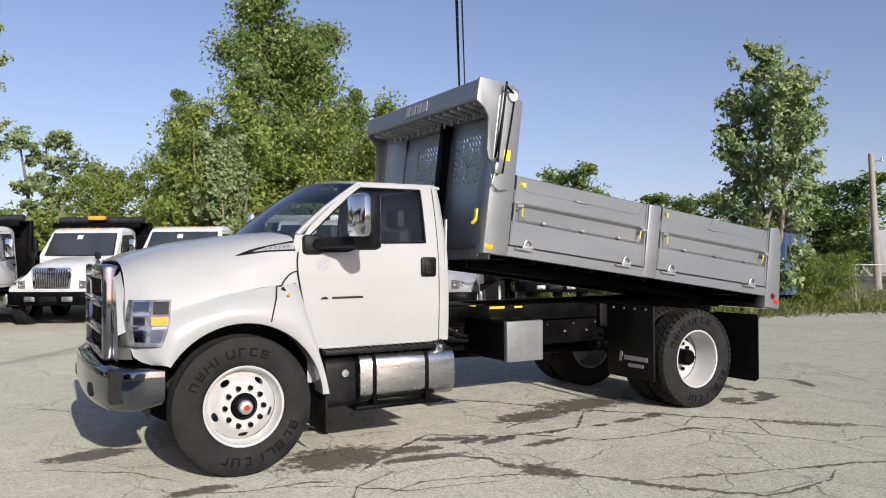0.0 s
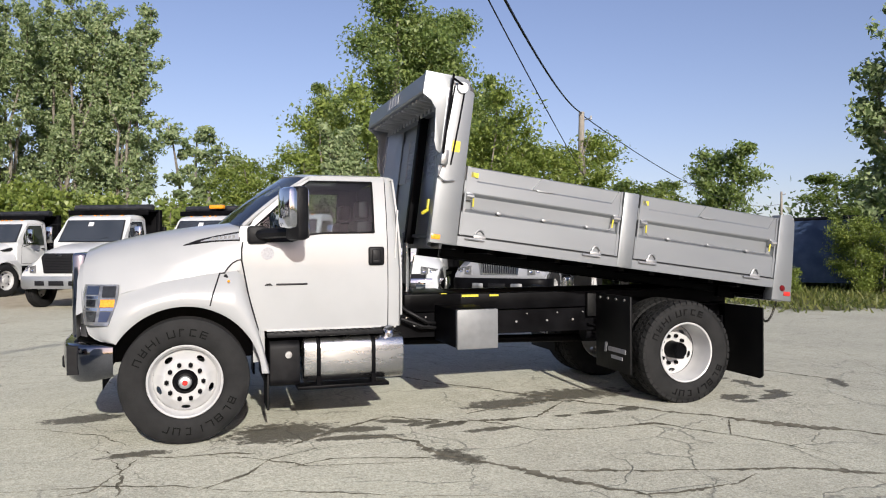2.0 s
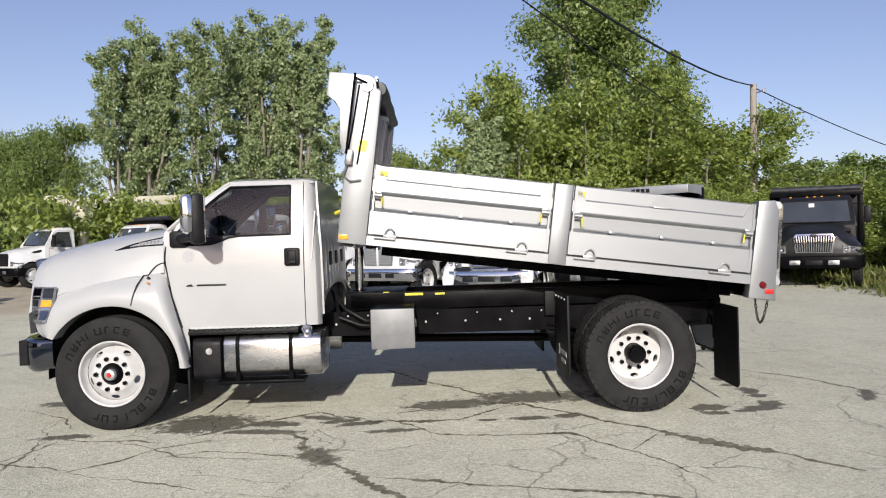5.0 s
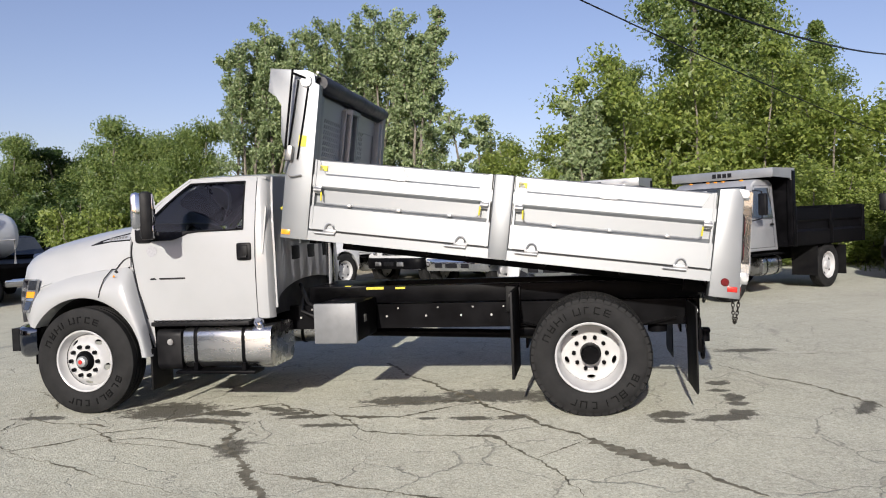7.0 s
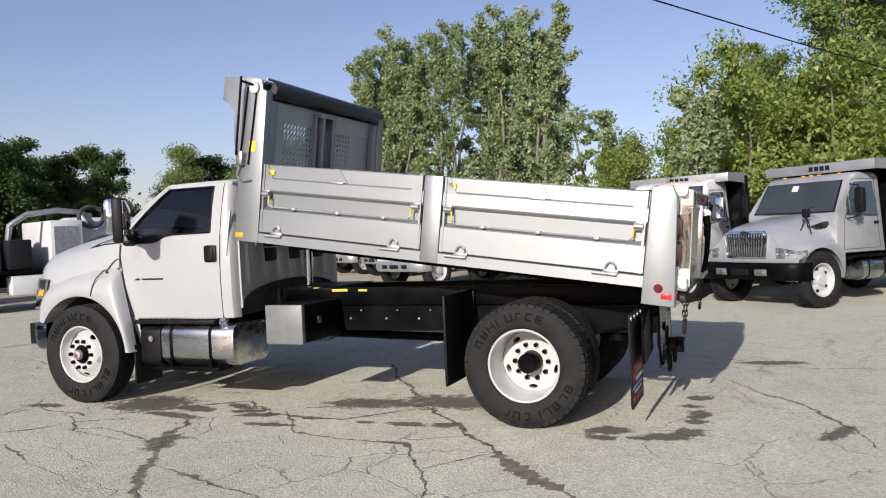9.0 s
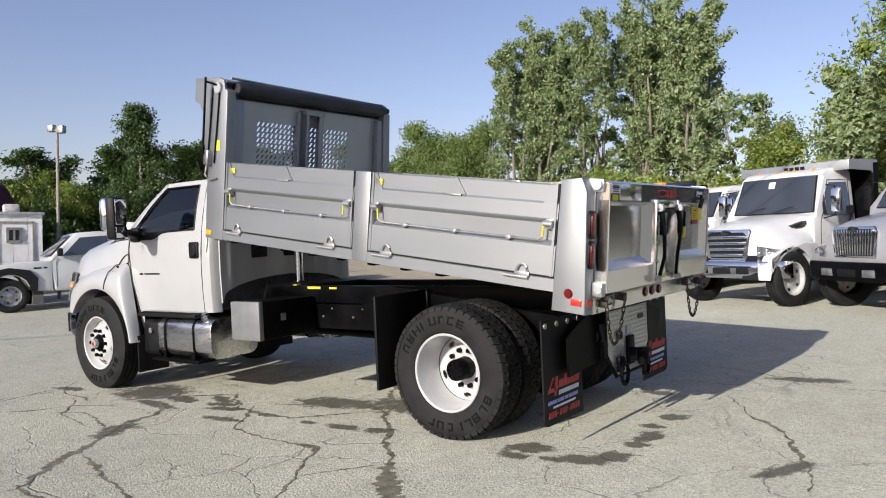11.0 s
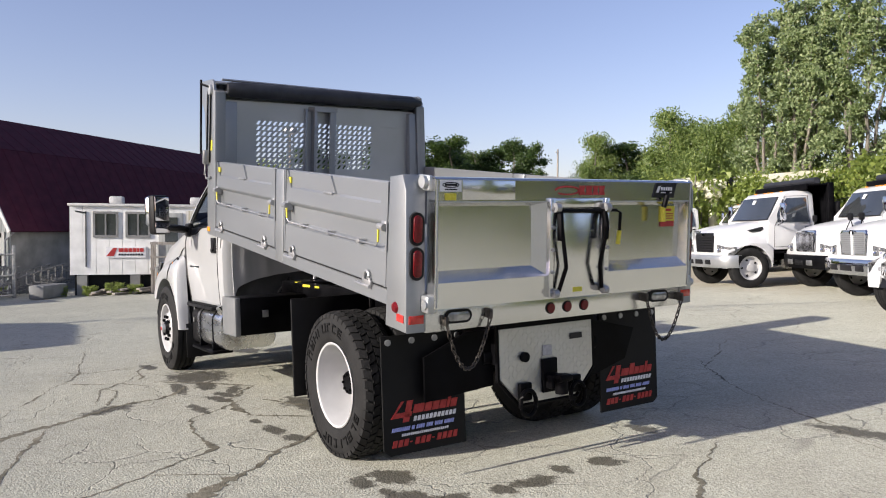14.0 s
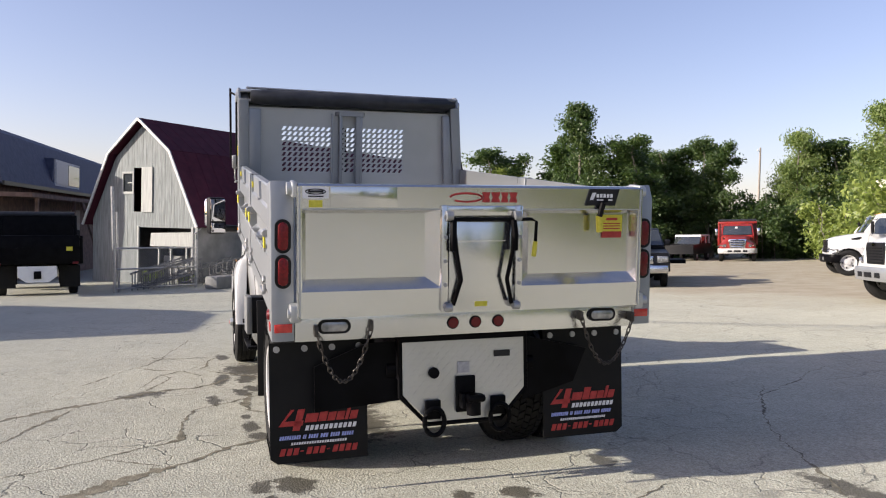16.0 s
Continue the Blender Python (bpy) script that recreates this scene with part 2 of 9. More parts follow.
SMOKED = stuff_mat("smoked_lens", (0.010, 0.011, 0.013), (0.025, 0.027, 0.03), 10.0, 0.15, coat=0.25, spec=0.3)
DARKCHROME = stuff_mat("dark_chrome", (0.20, 0.205, 0.225), (0.27, 0.275, 0.30), 3.0, 0.05, 0.10, 1.0)
YELLOW = stuff_mat("yellow_sticker", (0.55, 0.48, 0.03), (0.66, 0.58, 0.06), 60.0, 0.45)
STICKER = stuff_mat("pale_sticker", (0.33, 0.33, 0.35), (0.42, 0.42, 0.44), 50.0, 0.4)
REDPRINT = stuff_mat("red_print", (0.36, 0.018, 0.018), (0.48, 0.04, 0.035), 30.0, 0.5)
BLUEPRINT = stuff_mat("blue_print", (0.25, 0.30, 0.62), (0.36, 0.42, 0.75), 30.0, 0.5)
WHITEPRINT = stuff_mat("white_print", (0.7, 0.7, 0.7), (0.8, 0.8, 0.8), 30.0, 0.5)
BLACKPRINT = stuff_mat("black_print", (0.008, 0.008, 0.009), (0.016, 0.016, 0.018), 30.0, 0.4, spec=0.3)
TARP = stuff_mat("rolled_tarp", (0.012, 0.013, 0.016), (0.03, 0.032, 0.038), 8.0, 0.4, 0.6, 0, 0.5, 12)
WINDOW = glass_mat("tinted_glass", (0.60, 0.65, 0.66))
SCREEN = glass_mat("windscreen_glass", (0.56, 0.60, 0.61))
# mirror colour darkened, standing in for dark surroundings missing from its reflection
MIRROR = stuff_mat("mirror_glass", (0.42, 0.43, 0.45), (0.44, 0.45, 0.47), 1, 0.02, metal=1.0)
BARK = stuff_mat("bark", (0.10, 0.085, 0.065), (0.26, 0.24, 0.2), 9, 0.85, bump=0.8, bump_scale=25, stretch=(3, 3, 0.7))
LEAF_A = leaf_mat("poplar_leaf", (0.10, 0.15, 0.065), (0.35, 0.42, 0.22), (0.33, 0.46, 0.14))
LEAF_B = leaf_mat("dark_leaf", (0.026, 0.058, 0.018), (0.085, 0.13, 0.042), (0.12, 0.22, 0.04))
LEAF_C = leaf_mat("hedge_leaf", (0.09, 0.138, 0.03), (0.275, 0.33, 0.085), (0.38, 0.50, 0.09))
LEAF_D = leaf_mat("maple_leaf", (0.064, 0.11, 0.033), (0.215, 0.275, 0.085), (0.28, 0.41, 0.08))
GRASS = leaf_mat("grass_blade", (0.06, 0.09, 0.02), (0.22, 0.22, 0.07), (0.2, 0.28, 0.05))
WEATHERED = stuff_mat("weathered_boards", (0.15, 0.168, 0.168), (0.245, 0.268, 0.265), 3, 0.85, bump=0.4, bump_scale=20, stretch=(6, 6, 0.5), island=0.06)
ROOFRED = stuff_mat("maroon_sheet_roof", (0.05, 0.008, 0.018), (0.07, 0.013, 0.025), 3, 0.75, spec=0.2)
TRIMW = stuff_mat("white_trim", (0.42, 0.42, 0.41), (0.56, 0.56, 0.545), 8, 0.6)
SHEDW = stuff_mat("shed_cladding", (0.70, 0.70, 0.67), (0.84, 0.84, 0.81), 2.5, 0.6, bump=0.2, bump_scale=20)
BLUESHEET = stuff_mat("blue_sheet", (0.035, 0.065, 0.14), (0.07, 0.11, 0.2), 2, 0.5)
SLATE = stuff_mat("blue_shingle", (0.034, 0.042, 0.078), (0.06, 0.07, 0.115), 5, 0.7, bump=0.4, bump_scale=30)
BRICK = stuff_mat("brown_wall", (0.10, 0.06, 0.047), (0.19, 0.115, 0.09), 4, 0.8)
REDCAB = stuff_mat("red_paint", (0.26, 0.018, 0.013), (0.34, 0.03, 0.025), 3, 0.3, coat=0.4)
CREAM = stuff_mat("cream_crane", (0.68, 0.64, 0.5), (0.78, 0.75, 0.62), 3, 0.45)
WOODPOLE = stuff_mat("pole_wood", (0.22, 0.19, 0.16), (0.36, 0.33, 0.29), 12, 0.85, stretch=(4, 4, 0.3))
GALV = stuff_mat("galvanised", (0.3, 0.31, 0.32), (0.42, 0.42, 0.42), 15, 0.45, metal=0.7)

# ---- the yard ----
def ground_material():
    m = bpy.data.materials.new("old_asphalt")
    m.use_nodes = True
    nt = m.node_tree
    N, Lk = nt.nodes.new, nt.links.new
    p = nt.nodes["Principled BSDF"]
    geo = N("ShaderNodeTexCoord").outputs["Object"]

    def noise_at(scale, detail=5, rough=0.55, distort=0.0):
        n = N("ShaderNodeTexNoise")
        n.inputs["Scale"].default_value, n.inputs["Detail"].default_value = scale, detail
        n.inputs["Roughness"].default_value, n.inputs["Distortion"].default_value = rough, distort
        Lk(geo, n.inputs["Vector"])
        return n.outputs["Fac"]

    def ramp(fac, a, b, ca, cb):
        r = N("ShaderNodeValToRGB")
        r.color_ramp.elements[0].position, r.color_ramp.elements[1].position = a, b
        r.color_ramp.elements[0].color, r.color_ramp.elements[1].color = (*ca, 1), (*cb, 1)
        Lk(fac, r.inputs["Fac"])
        return r.outputs["Color"]

    def mix(fac, a, b, kind="MIX"):
        x = N("ShaderNodeMix")
        x.data_type, x.blend_type = "RGBA", kind
        for s, v in ((x.inputs[0], fac), (x.inputs[6], a), (x.inputs[7], b)):
            if isinstance(v, float):
                s.default_value = v
            elif isinstance(v, tuple):
                s.default_value = (*v, 1)
            else:
                Lk(v, s)
        return x.outputs[2]

    def mathn(op, a, b=None, c=None, clamp=False):
        x = N("ShaderNodeMath")
        x.operation, x.use_clamp = op, clamp
        for s, v in zip(x.inputs, (a, b, c)):
            if v is None:
                continue
            if isinstance(v, (int, float)):
                s.default_value = v
            else:
                Lk(v, s)
        return x.outputs[0]

    # stones in the worn surface, and broad patches
    vor = N("ShaderNodeTexVoronoi")
    vor.inputs["Scale"].default_value = 62
    Lk(geo, vor.inputs["Vector"])
    grain = ramp(noise_at(30, 4, 0.75), 0.36, 0.64, (0.475, 0.462, 0.375), (0.88, 0.866, 0.725))
    stones = mix(0.45, grain, ramp(vor.outputs["Distance"], 0.0, 0.75, (0.83, 0.815, 0.68), (0.40, 0.388, 0.308)))
    broad = mix(0.85, stones, ramp(noise_at(0.55, 7, 0.6), 0.32, 0.68, (0.84, 0.835, 0.82), (1.0, 1.0, 0.97)), "MULTIPLY")
    # pebbles that stand out, and mottling a hand wide
    speck = ramp(noise_at(95, 2, 0.5), 0.60, 0.70, (0, 0, 0), (1, 1, 1))
    broad = mix(mathn("MULTIPLY", speck, 0.5), broad, (0.13, 0.125, 0.11))
    broad = mix(0.8, broad, ramp(noise_at(4.5, 6, 0.7), 0.3, 0.72, (0.80, 0.795, 0.77), (1.0, 1.0, 0.99)), "MULTIPLY")
    # paving greyed and darkened behind the truck, painting in the weaker light there
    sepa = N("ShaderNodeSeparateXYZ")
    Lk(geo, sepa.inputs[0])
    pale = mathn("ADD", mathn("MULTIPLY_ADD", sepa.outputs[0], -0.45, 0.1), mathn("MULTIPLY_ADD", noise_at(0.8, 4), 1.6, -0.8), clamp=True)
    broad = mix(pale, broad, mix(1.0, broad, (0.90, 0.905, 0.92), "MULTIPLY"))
    # fine cracks
    vc = N("ShaderNodeTexVoronoi")
    vc.feature = "DISTANCE_TO_EDGE"
    vc.inputs["Scale"].default_value = 1.15
    warp = N("ShaderNodeVectorMath")
    warp.operation = "MULTIPLY_ADD"
    nz = N("ShaderNodeTexNoise")
    nz.inputs["Scale"].default_value, nz.inputs["Detail"].default_value = 1.6, 8
    Lk(geo, nz.inputs["Vector"])
    Lk(nz.outputs["Color"], warp.inputs[0])
    warp.inputs[1].default_value = (0.9, 0.9, 0.0)
    Lk(geo, warp.inputs[2])
    Lk(warp.outputs[0], vc.inputs["Vector"])
    gate = ramp(noise_at(0.35, 3), 0.42, 0.5, (0, 0, 0), (1, 1, 1))
    crack = mathn("MULTIPLY", ramp(vc.outputs["Distance"], 0.002, 0.012, (1, 1, 1), (0, 0, 0)), gate)
    col = mix(mathn("MULTIPLY", crack, 0.5), broad, (0.15, 0.145, 0.125))
    # damp and oily patches: centre, half length, half width, turn, strength
    sep = N("ShaderNodeSeparateXYZ")
    Lk(geo, sep.inputs[0])
    edge = noise_at(9.0, 9, 0.78)
    total = None
    for cx, cy, a, b, turn, k in STAINS:
        c, s = math.cos(radians(turn)), math.sin(radians(turn))
        dx, dy = mathn("SUBTRACT", sep.outputs[0], cx), mathn("SUBTRACT", sep.outputs[1], cy)
        u = mathn("MULTIPLY_ADD", dx, c / a, mathn("MULTIPLY", dy, s / a))
        v = mathn("MULTIPLY_ADD", dx, -s / b, mathn("MULTIPLY", dy, c / b))
        d = mathn("SQRT", mathn("ADD", mathn("MULTIPLY", u, u), mathn("MULTIPLY", v, v)))
        d = mathn("ADD", d, mathn("MULTIPLY_ADD", edge, 4.2, -2.1))
        one = mathn("MULTIPLY", mathn("SUBTRACT", 1.45, d, clamp=True), k)
        total = one if total is None else mathn("MAXIMUM", total, one)
    wet = mathn("MINIMUM", mathn("MULTIPLY", total, 3.2), 1.0)
    col = mix(mathn("MULTIPLY", wet, 0.8), col, mix(0.5, col, (0.06, 0.054, 0.042), "MIX"))
    col = mix(mathn("MULTIPLY", wet, 0.72), col, (0.062, 0.052, 0.036))
    # sandy ground in front of the parked row and beyond, by distance over the slanting edge of the paving
    far = mathn("MULTIPLY_ADD", sep.outputs[0], 0.40, mathn("MULTIPLY", sep.outputs[1], -0.92))
    far = mathn("ADD", far, mathn("MULTIPLY_ADD", noise_at(0.25, 5), 9.0, -4.5))
    dirt = mathn("SMOOTH_MIN", mathn("MULTIPLY_ADD", far, 0.22, -2.9, clamp=True), 1.0, 0.1)
    sand = ramp(noise_at(1.3, 8, 0.65), 0.3, 0.7, (0.30, 0.235, 0.15), (0.46, 0.40, 0.30))
    col = mix(mathn("MULTIPLY", dirt, 0.8), col, sand)
    # rough green and brown ground past the verge
    out = mathn("MULTIPLY_ADD", sep.outputs[0], -0.2, mathn("MULTIPLY", sep.outputs[1], -0.98))
    out = mathn("MINIMUM", mathn("SUBTRACT", out, 8.0), mathn("MULTIPLY_ADD", sep.outputs[0], -1.0, -8.2))
    out = mathn("MULTIPLY_ADD", mathn("ADD", out, mathn("MULTIPLY_ADD", noise_at(0.9, 5), 2.4, -1.2)), 1.6, 0.0, clamp=True)
    r2 = mathn("SQRT", mathn("ADD", mathn("MULTIPLY", sep.outputs[0], sep.outputs[0]), mathn("MULTIPLY", sep.outputs[1], sep.outputs[1])))
    out = mathn("MAXIMUM", out, mathn("MULTIPLY_ADD", r2, 0.1, -6.0, clamp=True))
    col = mix(out, col, ramp(noise_at(2.0, 8, 0.7), 0.3, 0.7, (0.05, 0.065, 0.02), (0.16, 0.15, 0.07)))
    # dusty, rough old surface
    col = mix(1.0, col, (0.785, 0.797, 0.82), "MULTIPLY")
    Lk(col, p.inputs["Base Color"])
    Lk(mathn("MULTIPLY_ADD", wet, -0.25, 0.86), p.inputs["Roughness"])
    p.inputs["Specular IOR Level"].default_value = 0.3
    p.inputs["Diffuse Roughness"].default_value = 0.35
    bu = N("ShaderNodeBump")
    bu.inputs["Strength"].default_value, bu.inputs["Distance"].default_value = 0.75, 0.008
    hgt = mathn("MULTIPLY_ADD", vor.outputs["Distance"], -0.7, mathn("MULTIPLY_ADD", crack, -1.2, noise_at(55, 3, 0.7)))
    Lk(hgt, bu.inputs["Height"])
    Lk(bu.outputs[0], p.inputs["Normal"])
    return m


STAINS = (
    (4.05, 1.02, 0.34, 0.24, 0, 1.0), (3.45, 1.12, 0.22, 0.08, -8, 1.0), (2.62, 1.22, 0.14, 0.06, 10, 1.0), (1.75, 0.55, 0.34, 0.16, 12, 0.8), (3.45, 1.40, 0.28, 0.06, -8, 0.9), (5.75, -0.1, 0.26, 0.13, 10, 0.9), (1.05, 1.22, 0.13, 0.05, 0, 1.0), (0.71, 1.16, 0.11, 0.06, 20, 1.0),
    (1.45, 1.23, 0.07, 0.03, 0, 1.0), (2.80, 1.10, 0.16, 0.05, 10, 0.9), (3.0, 0.95, 0.16, 0.06, -20, 0.9), (3.3, 1.18, 0.10, 0.04, 0, 0.9), (-0.63, 1.04, 0.13, 0.09, 20, 1.0),
    (-0.62, 1.25, 0.10, 0.06, 0, 1.0), (-1.10, 1.13, 0.16, 0.08, 10, 1.0), (-1.25, 0.98, 0.12, 0.08, 60, 1.0), (-1.29, 0.39, 0.12, 0.08, 80, 1.0), (-1.28, 0.63, 0.07, 0.05, 0, 1.0),
    (-1.25, -0.25, 0.10, 0.07, 20, 0.9), (-1.19, 0.09, 0.07, 0.05, 0, 0.9), (-0.83, -1.08, 0.12, 0.06, 0, 0.7), (-0.9, 1.2, 0.06, 0.04, 0, 0.9), (0.9, 0.35, 0.5, 0.22, 0, 0.75),
    (-1.9, -2.2, 0.3, 0.1, 10, 0.6), (2.3, 1.5, 0.2, 0.05, 5, 0.6), (5.2, 1.35, 0.2, 0.07, 0, 0.8), (2.85, 2.2, 0.2, 0.12, 120, 0.6), (-2.3, 0.75, 0.2, 0.06, 60, 0.6),
)
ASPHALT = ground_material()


def build_ground():
    bm = B()
    rings = [0, 4, 8, 12, 17, 23, 30, 38, 46, 56, 70, 90, 130, 220, 420, 900, 1800]
    seg = 72
    rows = []
    for r in rings:
        rows.append([bm.verts.new((r * math.cos(2 * math.pi * i / seg), r * math.sin(2 * math.pi * i / seg), ground_z(r * math.cos(2 * math.pi * i / seg), r * math.sin(2 * math.pi * i / seg)))) for i in range(seg if r else 1)])
    for i in range(seg):
        bm.faces.new((rows[0][0], rows[1][i], rows[1][(i + 1) % seg]))
    for a, b in zip(rows[1:], rows[2:]):
        for i in range(seg):
            bm.faces.new((a[i], b[i], b[(i + 1) % seg], a[(i + 1) % seg]))
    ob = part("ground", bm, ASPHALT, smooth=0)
    tagged(ob, "pale cracked old asphalt yard running out into sandy dirt", "ground", kind="structure")


build_ground()

CRACKMAT = stuff_mat("crack_filler", (0.10, 0.09, 0.062), (0.22, 0.20, 0.145), 9, 0.9, bump=0.5, bump_scale=60)


def crack(points, width, seed):
    """A crack in the paving: a ragged dark seam along a broken line."""
    rnd = random.Random(seed)
    bm = B()
    line = []
    for (x0, y0), (x1, y1) in zip(points, points[1:]):
        n = max(2, int(math.hypot(x1 - x0, y1 - y0) / 0.028))
        for k in range(n):
            t = k / n
            x, y = lerp(x0, x1, t), lerp(y0, y1, t)
            w = noise.noise(Vector((x * 2.1, y * 2.1, seed))) * 0.06 + noise.noise(Vector((x * 9, y * 9, seed))) * 0.03 + noise.noise(Vector((x * 31, y * 31, seed))) * 0.012
            line.append((x + w, y + 0.8 * w))
    line.append(points[-1])
    left, right = [], []
    for i, (x, y) in enumerate(line):
        ax, ay = line[min(i + 1, len(line) - 1)]
        bx, by = line[max(i - 1, 0)]
        d = math.hypot(ax - bx, ay - by) or 1
        taper = min(1.0, 6 * min(i, len(line) - 1 - i) / len(line) + 0.25)
        h = 0.26 * width * taper * (0.35 + 1.1 * rnd.random()) * (0.55 + 3.0 * max(0, noise.noise(Vector((x * 1.7, y * 1.7, seed + 9)))) + 1.6 * max(0, noise.noise(Vector((x * 8, y * 8, seed + 4)))))
        ox, oy = -(ay - by) / d * h, (ax - bx) / d * h
        for side, s in ((left, 1), (right, -1)):
            px, py = x + s * ox, y + s * oy
            side.append(bm.verts.new((px, py, ground_z(px, py) + 0.003)))
    for i in range(len(line) - 1):
        bm.faces.new((left[i], left[i + 1], right[i + 1], right[i]))
    return bm


CRACKS = (
    (((2.52, -1.44), (1.75, -0.24), (1.07, 0.59), (0.57, 1.27), (0.04, 1.85), (-0.39, 2.32), (-1.0, 3.0)), 0.115),
    (((2.49, 0.93), (1.91, 1.7), (1.41, 1.76), (0.8, 1.76), (0.54, 2.18), (0.24, 2.67), (0.07, 3.09)), 0.05),
    (((4.76, 2.44), (4.44, 2.18), (4.22, 1.82), (3.74, 1.6)), 0.030),
    (((-1.58, -2.12), (-2.31, -1.89), (-3.4, -2.05)), 0.020),
    (((4.08, 1.52), (3.58, 1.08), (3.04, 0.71), (2.52, 1.15), (1.74, 1.22), (1.17, 0.66)), 0.09),
    (((3.51, 1.28), (3.06, 1.65), (2.93, 2.17), (2.55, 2.65), (2.18, 3.25), (1.96, 3.5)), 0.16),
    (((5.61, 1.04), (5.25, 1.41), (4.82, 1.55), (4.32, 1.63)), 0.04),
    (((5.39, 1.45), (5.25, 1.94), (5.25, 2.4)), 0.035),
    (((5.62, 2.27), (5.42, 2.21), (5.3, 1.85), (5.2, 1.51)), 0.03),
    (((4.18, 2.14), (3.79, 1.97), (3.37, 2.1), (3.04, 2.21)), 0.03),
    (((2.3, 0.87), (1.77, 0.67), (1.3, 0.55), (1.1, 0.66)), 0.12),
    (((2.03, 3.41), (1.54, 3.44), (1.24, 3.44), (0.97, 3.3)), 0.06),
    (((4.64, 1.55), (3.93, 2.07), (3.1, 2.26)), 0.03),
    (((0.4, 2.31), (0.09, 1.88)), 0.03),
    (((-1.42, -1.24), (-1.75, -0.6), (-2.13, -0.05), (-2.31, 0.32), (-2.56, 1.15)), 0.035),
    (((1.08, -4.06), (-0.43, -2.82), (-1.45, -2.34), (-2.19, -1.97)), 0.030),
    (((2.32, 2.74), (1.46, 3.08), (0.48, 3.33), (0.0, 3.68)), 0.06),
    (((6.42, 0.08), (5.77, 0.47), (5.31, 1.05)), 0.030),
    (((-4.1, -2.6), (-4.24, -1.21), (-3.94, -0.23)), 0.020),
    (((6.41, -2.76), (5.89, -2.28), (5.66, -1.81)), 0.030),
    (((-3.93, -0.69), (-2.86, 1.54)), 0.025),
    (((0.87, -3.19), (0.45, -3.46), (1.74, -5.48)), 0.020),
    (((2.38, 3.34), (3.34, 3.01), (4.94, 2.26), (7.75, 1.71)), 0.020),
)
for k, (pts, w) in enumerate(CRACKS):
    tagged(part("pavement_crack", crack(pts, w, k + 1), CRACKMAT, smooth=0), "dark ragged crack in the pale asphalt", "crack", group="cracks in the paving", kind="structure")

# ---- the dump truck: x ahead from the rear axle, y to its left side, z up ----
TRUCK = stand(0, 0)
truck = base("dump_truck", TRUCK, "white medium-duty truck with a raised aluminium dump body", "truck")


def both(name, make, material, parent, label="", smooth=35):
    """The same part on the left side and, mirrored, on the right."""
    obs = []
    for s in (1, -1):
        bm = make()
        if s < 0:
            bmesh.ops.scale(bm, vec=(1, -1, 1), verts=bm.verts)
        obs.append(part(name, bm, material, parent, label, smooth=smooth))
    return obs


# -- wheels
def tyre_mesh(rad=0.52, wid=0.28, rim=0.29, seg=96, lugs=True):
    h = wid / 2
    prof = [(rim, -h * 0.70), (rim + 0.012, -h * 0.84), (rim + 0.05, -h * 0.97), (rim + 0.11, -h * 1.0), (rad - 0.075, -h * 0.97), (rad - 0.03, -h * 0.90),
            (rad - 0.006, -h * 0.80), (rad, -h * 0.52), (rad, -h * 0.45), (rad - 0.012, -h * 0.43), (rad - 0.012, -h * 0.36), (rad + 0.001, -h * 0.34), (rad + 0.001, -h * 0.08),
            (rad - 0.012, -h * 0.06)]
    prof = prof + [(r, -a) for r, a in prof[::-1]]
    n = len(prof)

    def bumps(k, i):
        k = min(k, n - 1 - k)
        if not lugs or k < 4:
            return 1
        return 0.972 if k > 5 else 1 - 0.006 * (k - 3)
    bm = B()
    lathe(bm, prof, seg, bumps=bumps)
    return bm


def tread_mesh(rad=0.52, wid=0.28, count=46):
    """Staggered chunky blocks round a drive tyre, the outer rows turned down over the shoulder."""
    bm = B()
    step = 2 * math.pi / count
    for row, (y0, y1) in enumerate(((-0.131, -0.082), (-0.074, -0.030), (-0.023, 0.023), (0.030, 0.074), (0.082, 0.131))):
        for k in range(count):
            a = (k + 0.5 * (row % 2)) * step
            skew = 0.14 * step * (1 if row % 2 else -1)
            half = 0.40 * step
            out = []
            for y, s in ((y0, -1), (y1, 1)):
                edge = (row == 0 and s < 0) or (row == 4 and s > 0)
                top = rad - (0.016 if edge else 0.0)
                for b, r in ((a - half + s * skew, rad - 0.045 if edge else rad - 0.018), (a - half + s * skew, top), (a + half + s * skew, top), (a + half + s * skew, rad - 0.045 if edge else rad - 0.018)):
                    yy = y + (0.004 * s if edge and r < top else 0.0)
                    out.append(bm.verts.new((r * math.cos(b), yy, r * math.sin(b))))
            for q in ((0, 1, 5, 4), (1, 2, 6, 5), (2, 3, 7, 6), (3, 0, 4, 7), (0, 3, 2, 1), (4, 5, 6, 7)):
                bm.faces.new([out[i] for i in q])
    return bm


TREAD = tread_mesh()


def letters(bm, rad, y, start, count, step, seed, h=0.052, proud=0.004):
    """Raised maker's marks on a sidewall: plain blocks along an arc."""
    rnd = random.Random(seed)
    for k in range(count):
        a = radians(start + step * k)
        w = 0.026 + 0.008 * rnd.random()
        m = Matrix.Rotation(-a, 4, "Y") @ Matrix.Translation((rad, y, 0))
        d = 0.011
        for a0, a1, b0, b1, on in ((-h / 2, h / 2, -w, -w + d, 1), (-h / 2, h / 2, w - d, w, rnd.random() < 0.6), (h / 2 - d, h / 2, -w + d, w - d, rnd.random() < 0.7), (-d / 2, d / 2, -w + d, w - d, rnd.random() < 0.5), (-h / 2, -h / 2 + d, -w + d, w - d, rnd.random() < 0.6)):
            if on:
                box(bm, a0, a1, -0.001, proud, b0, b1, 0, m)


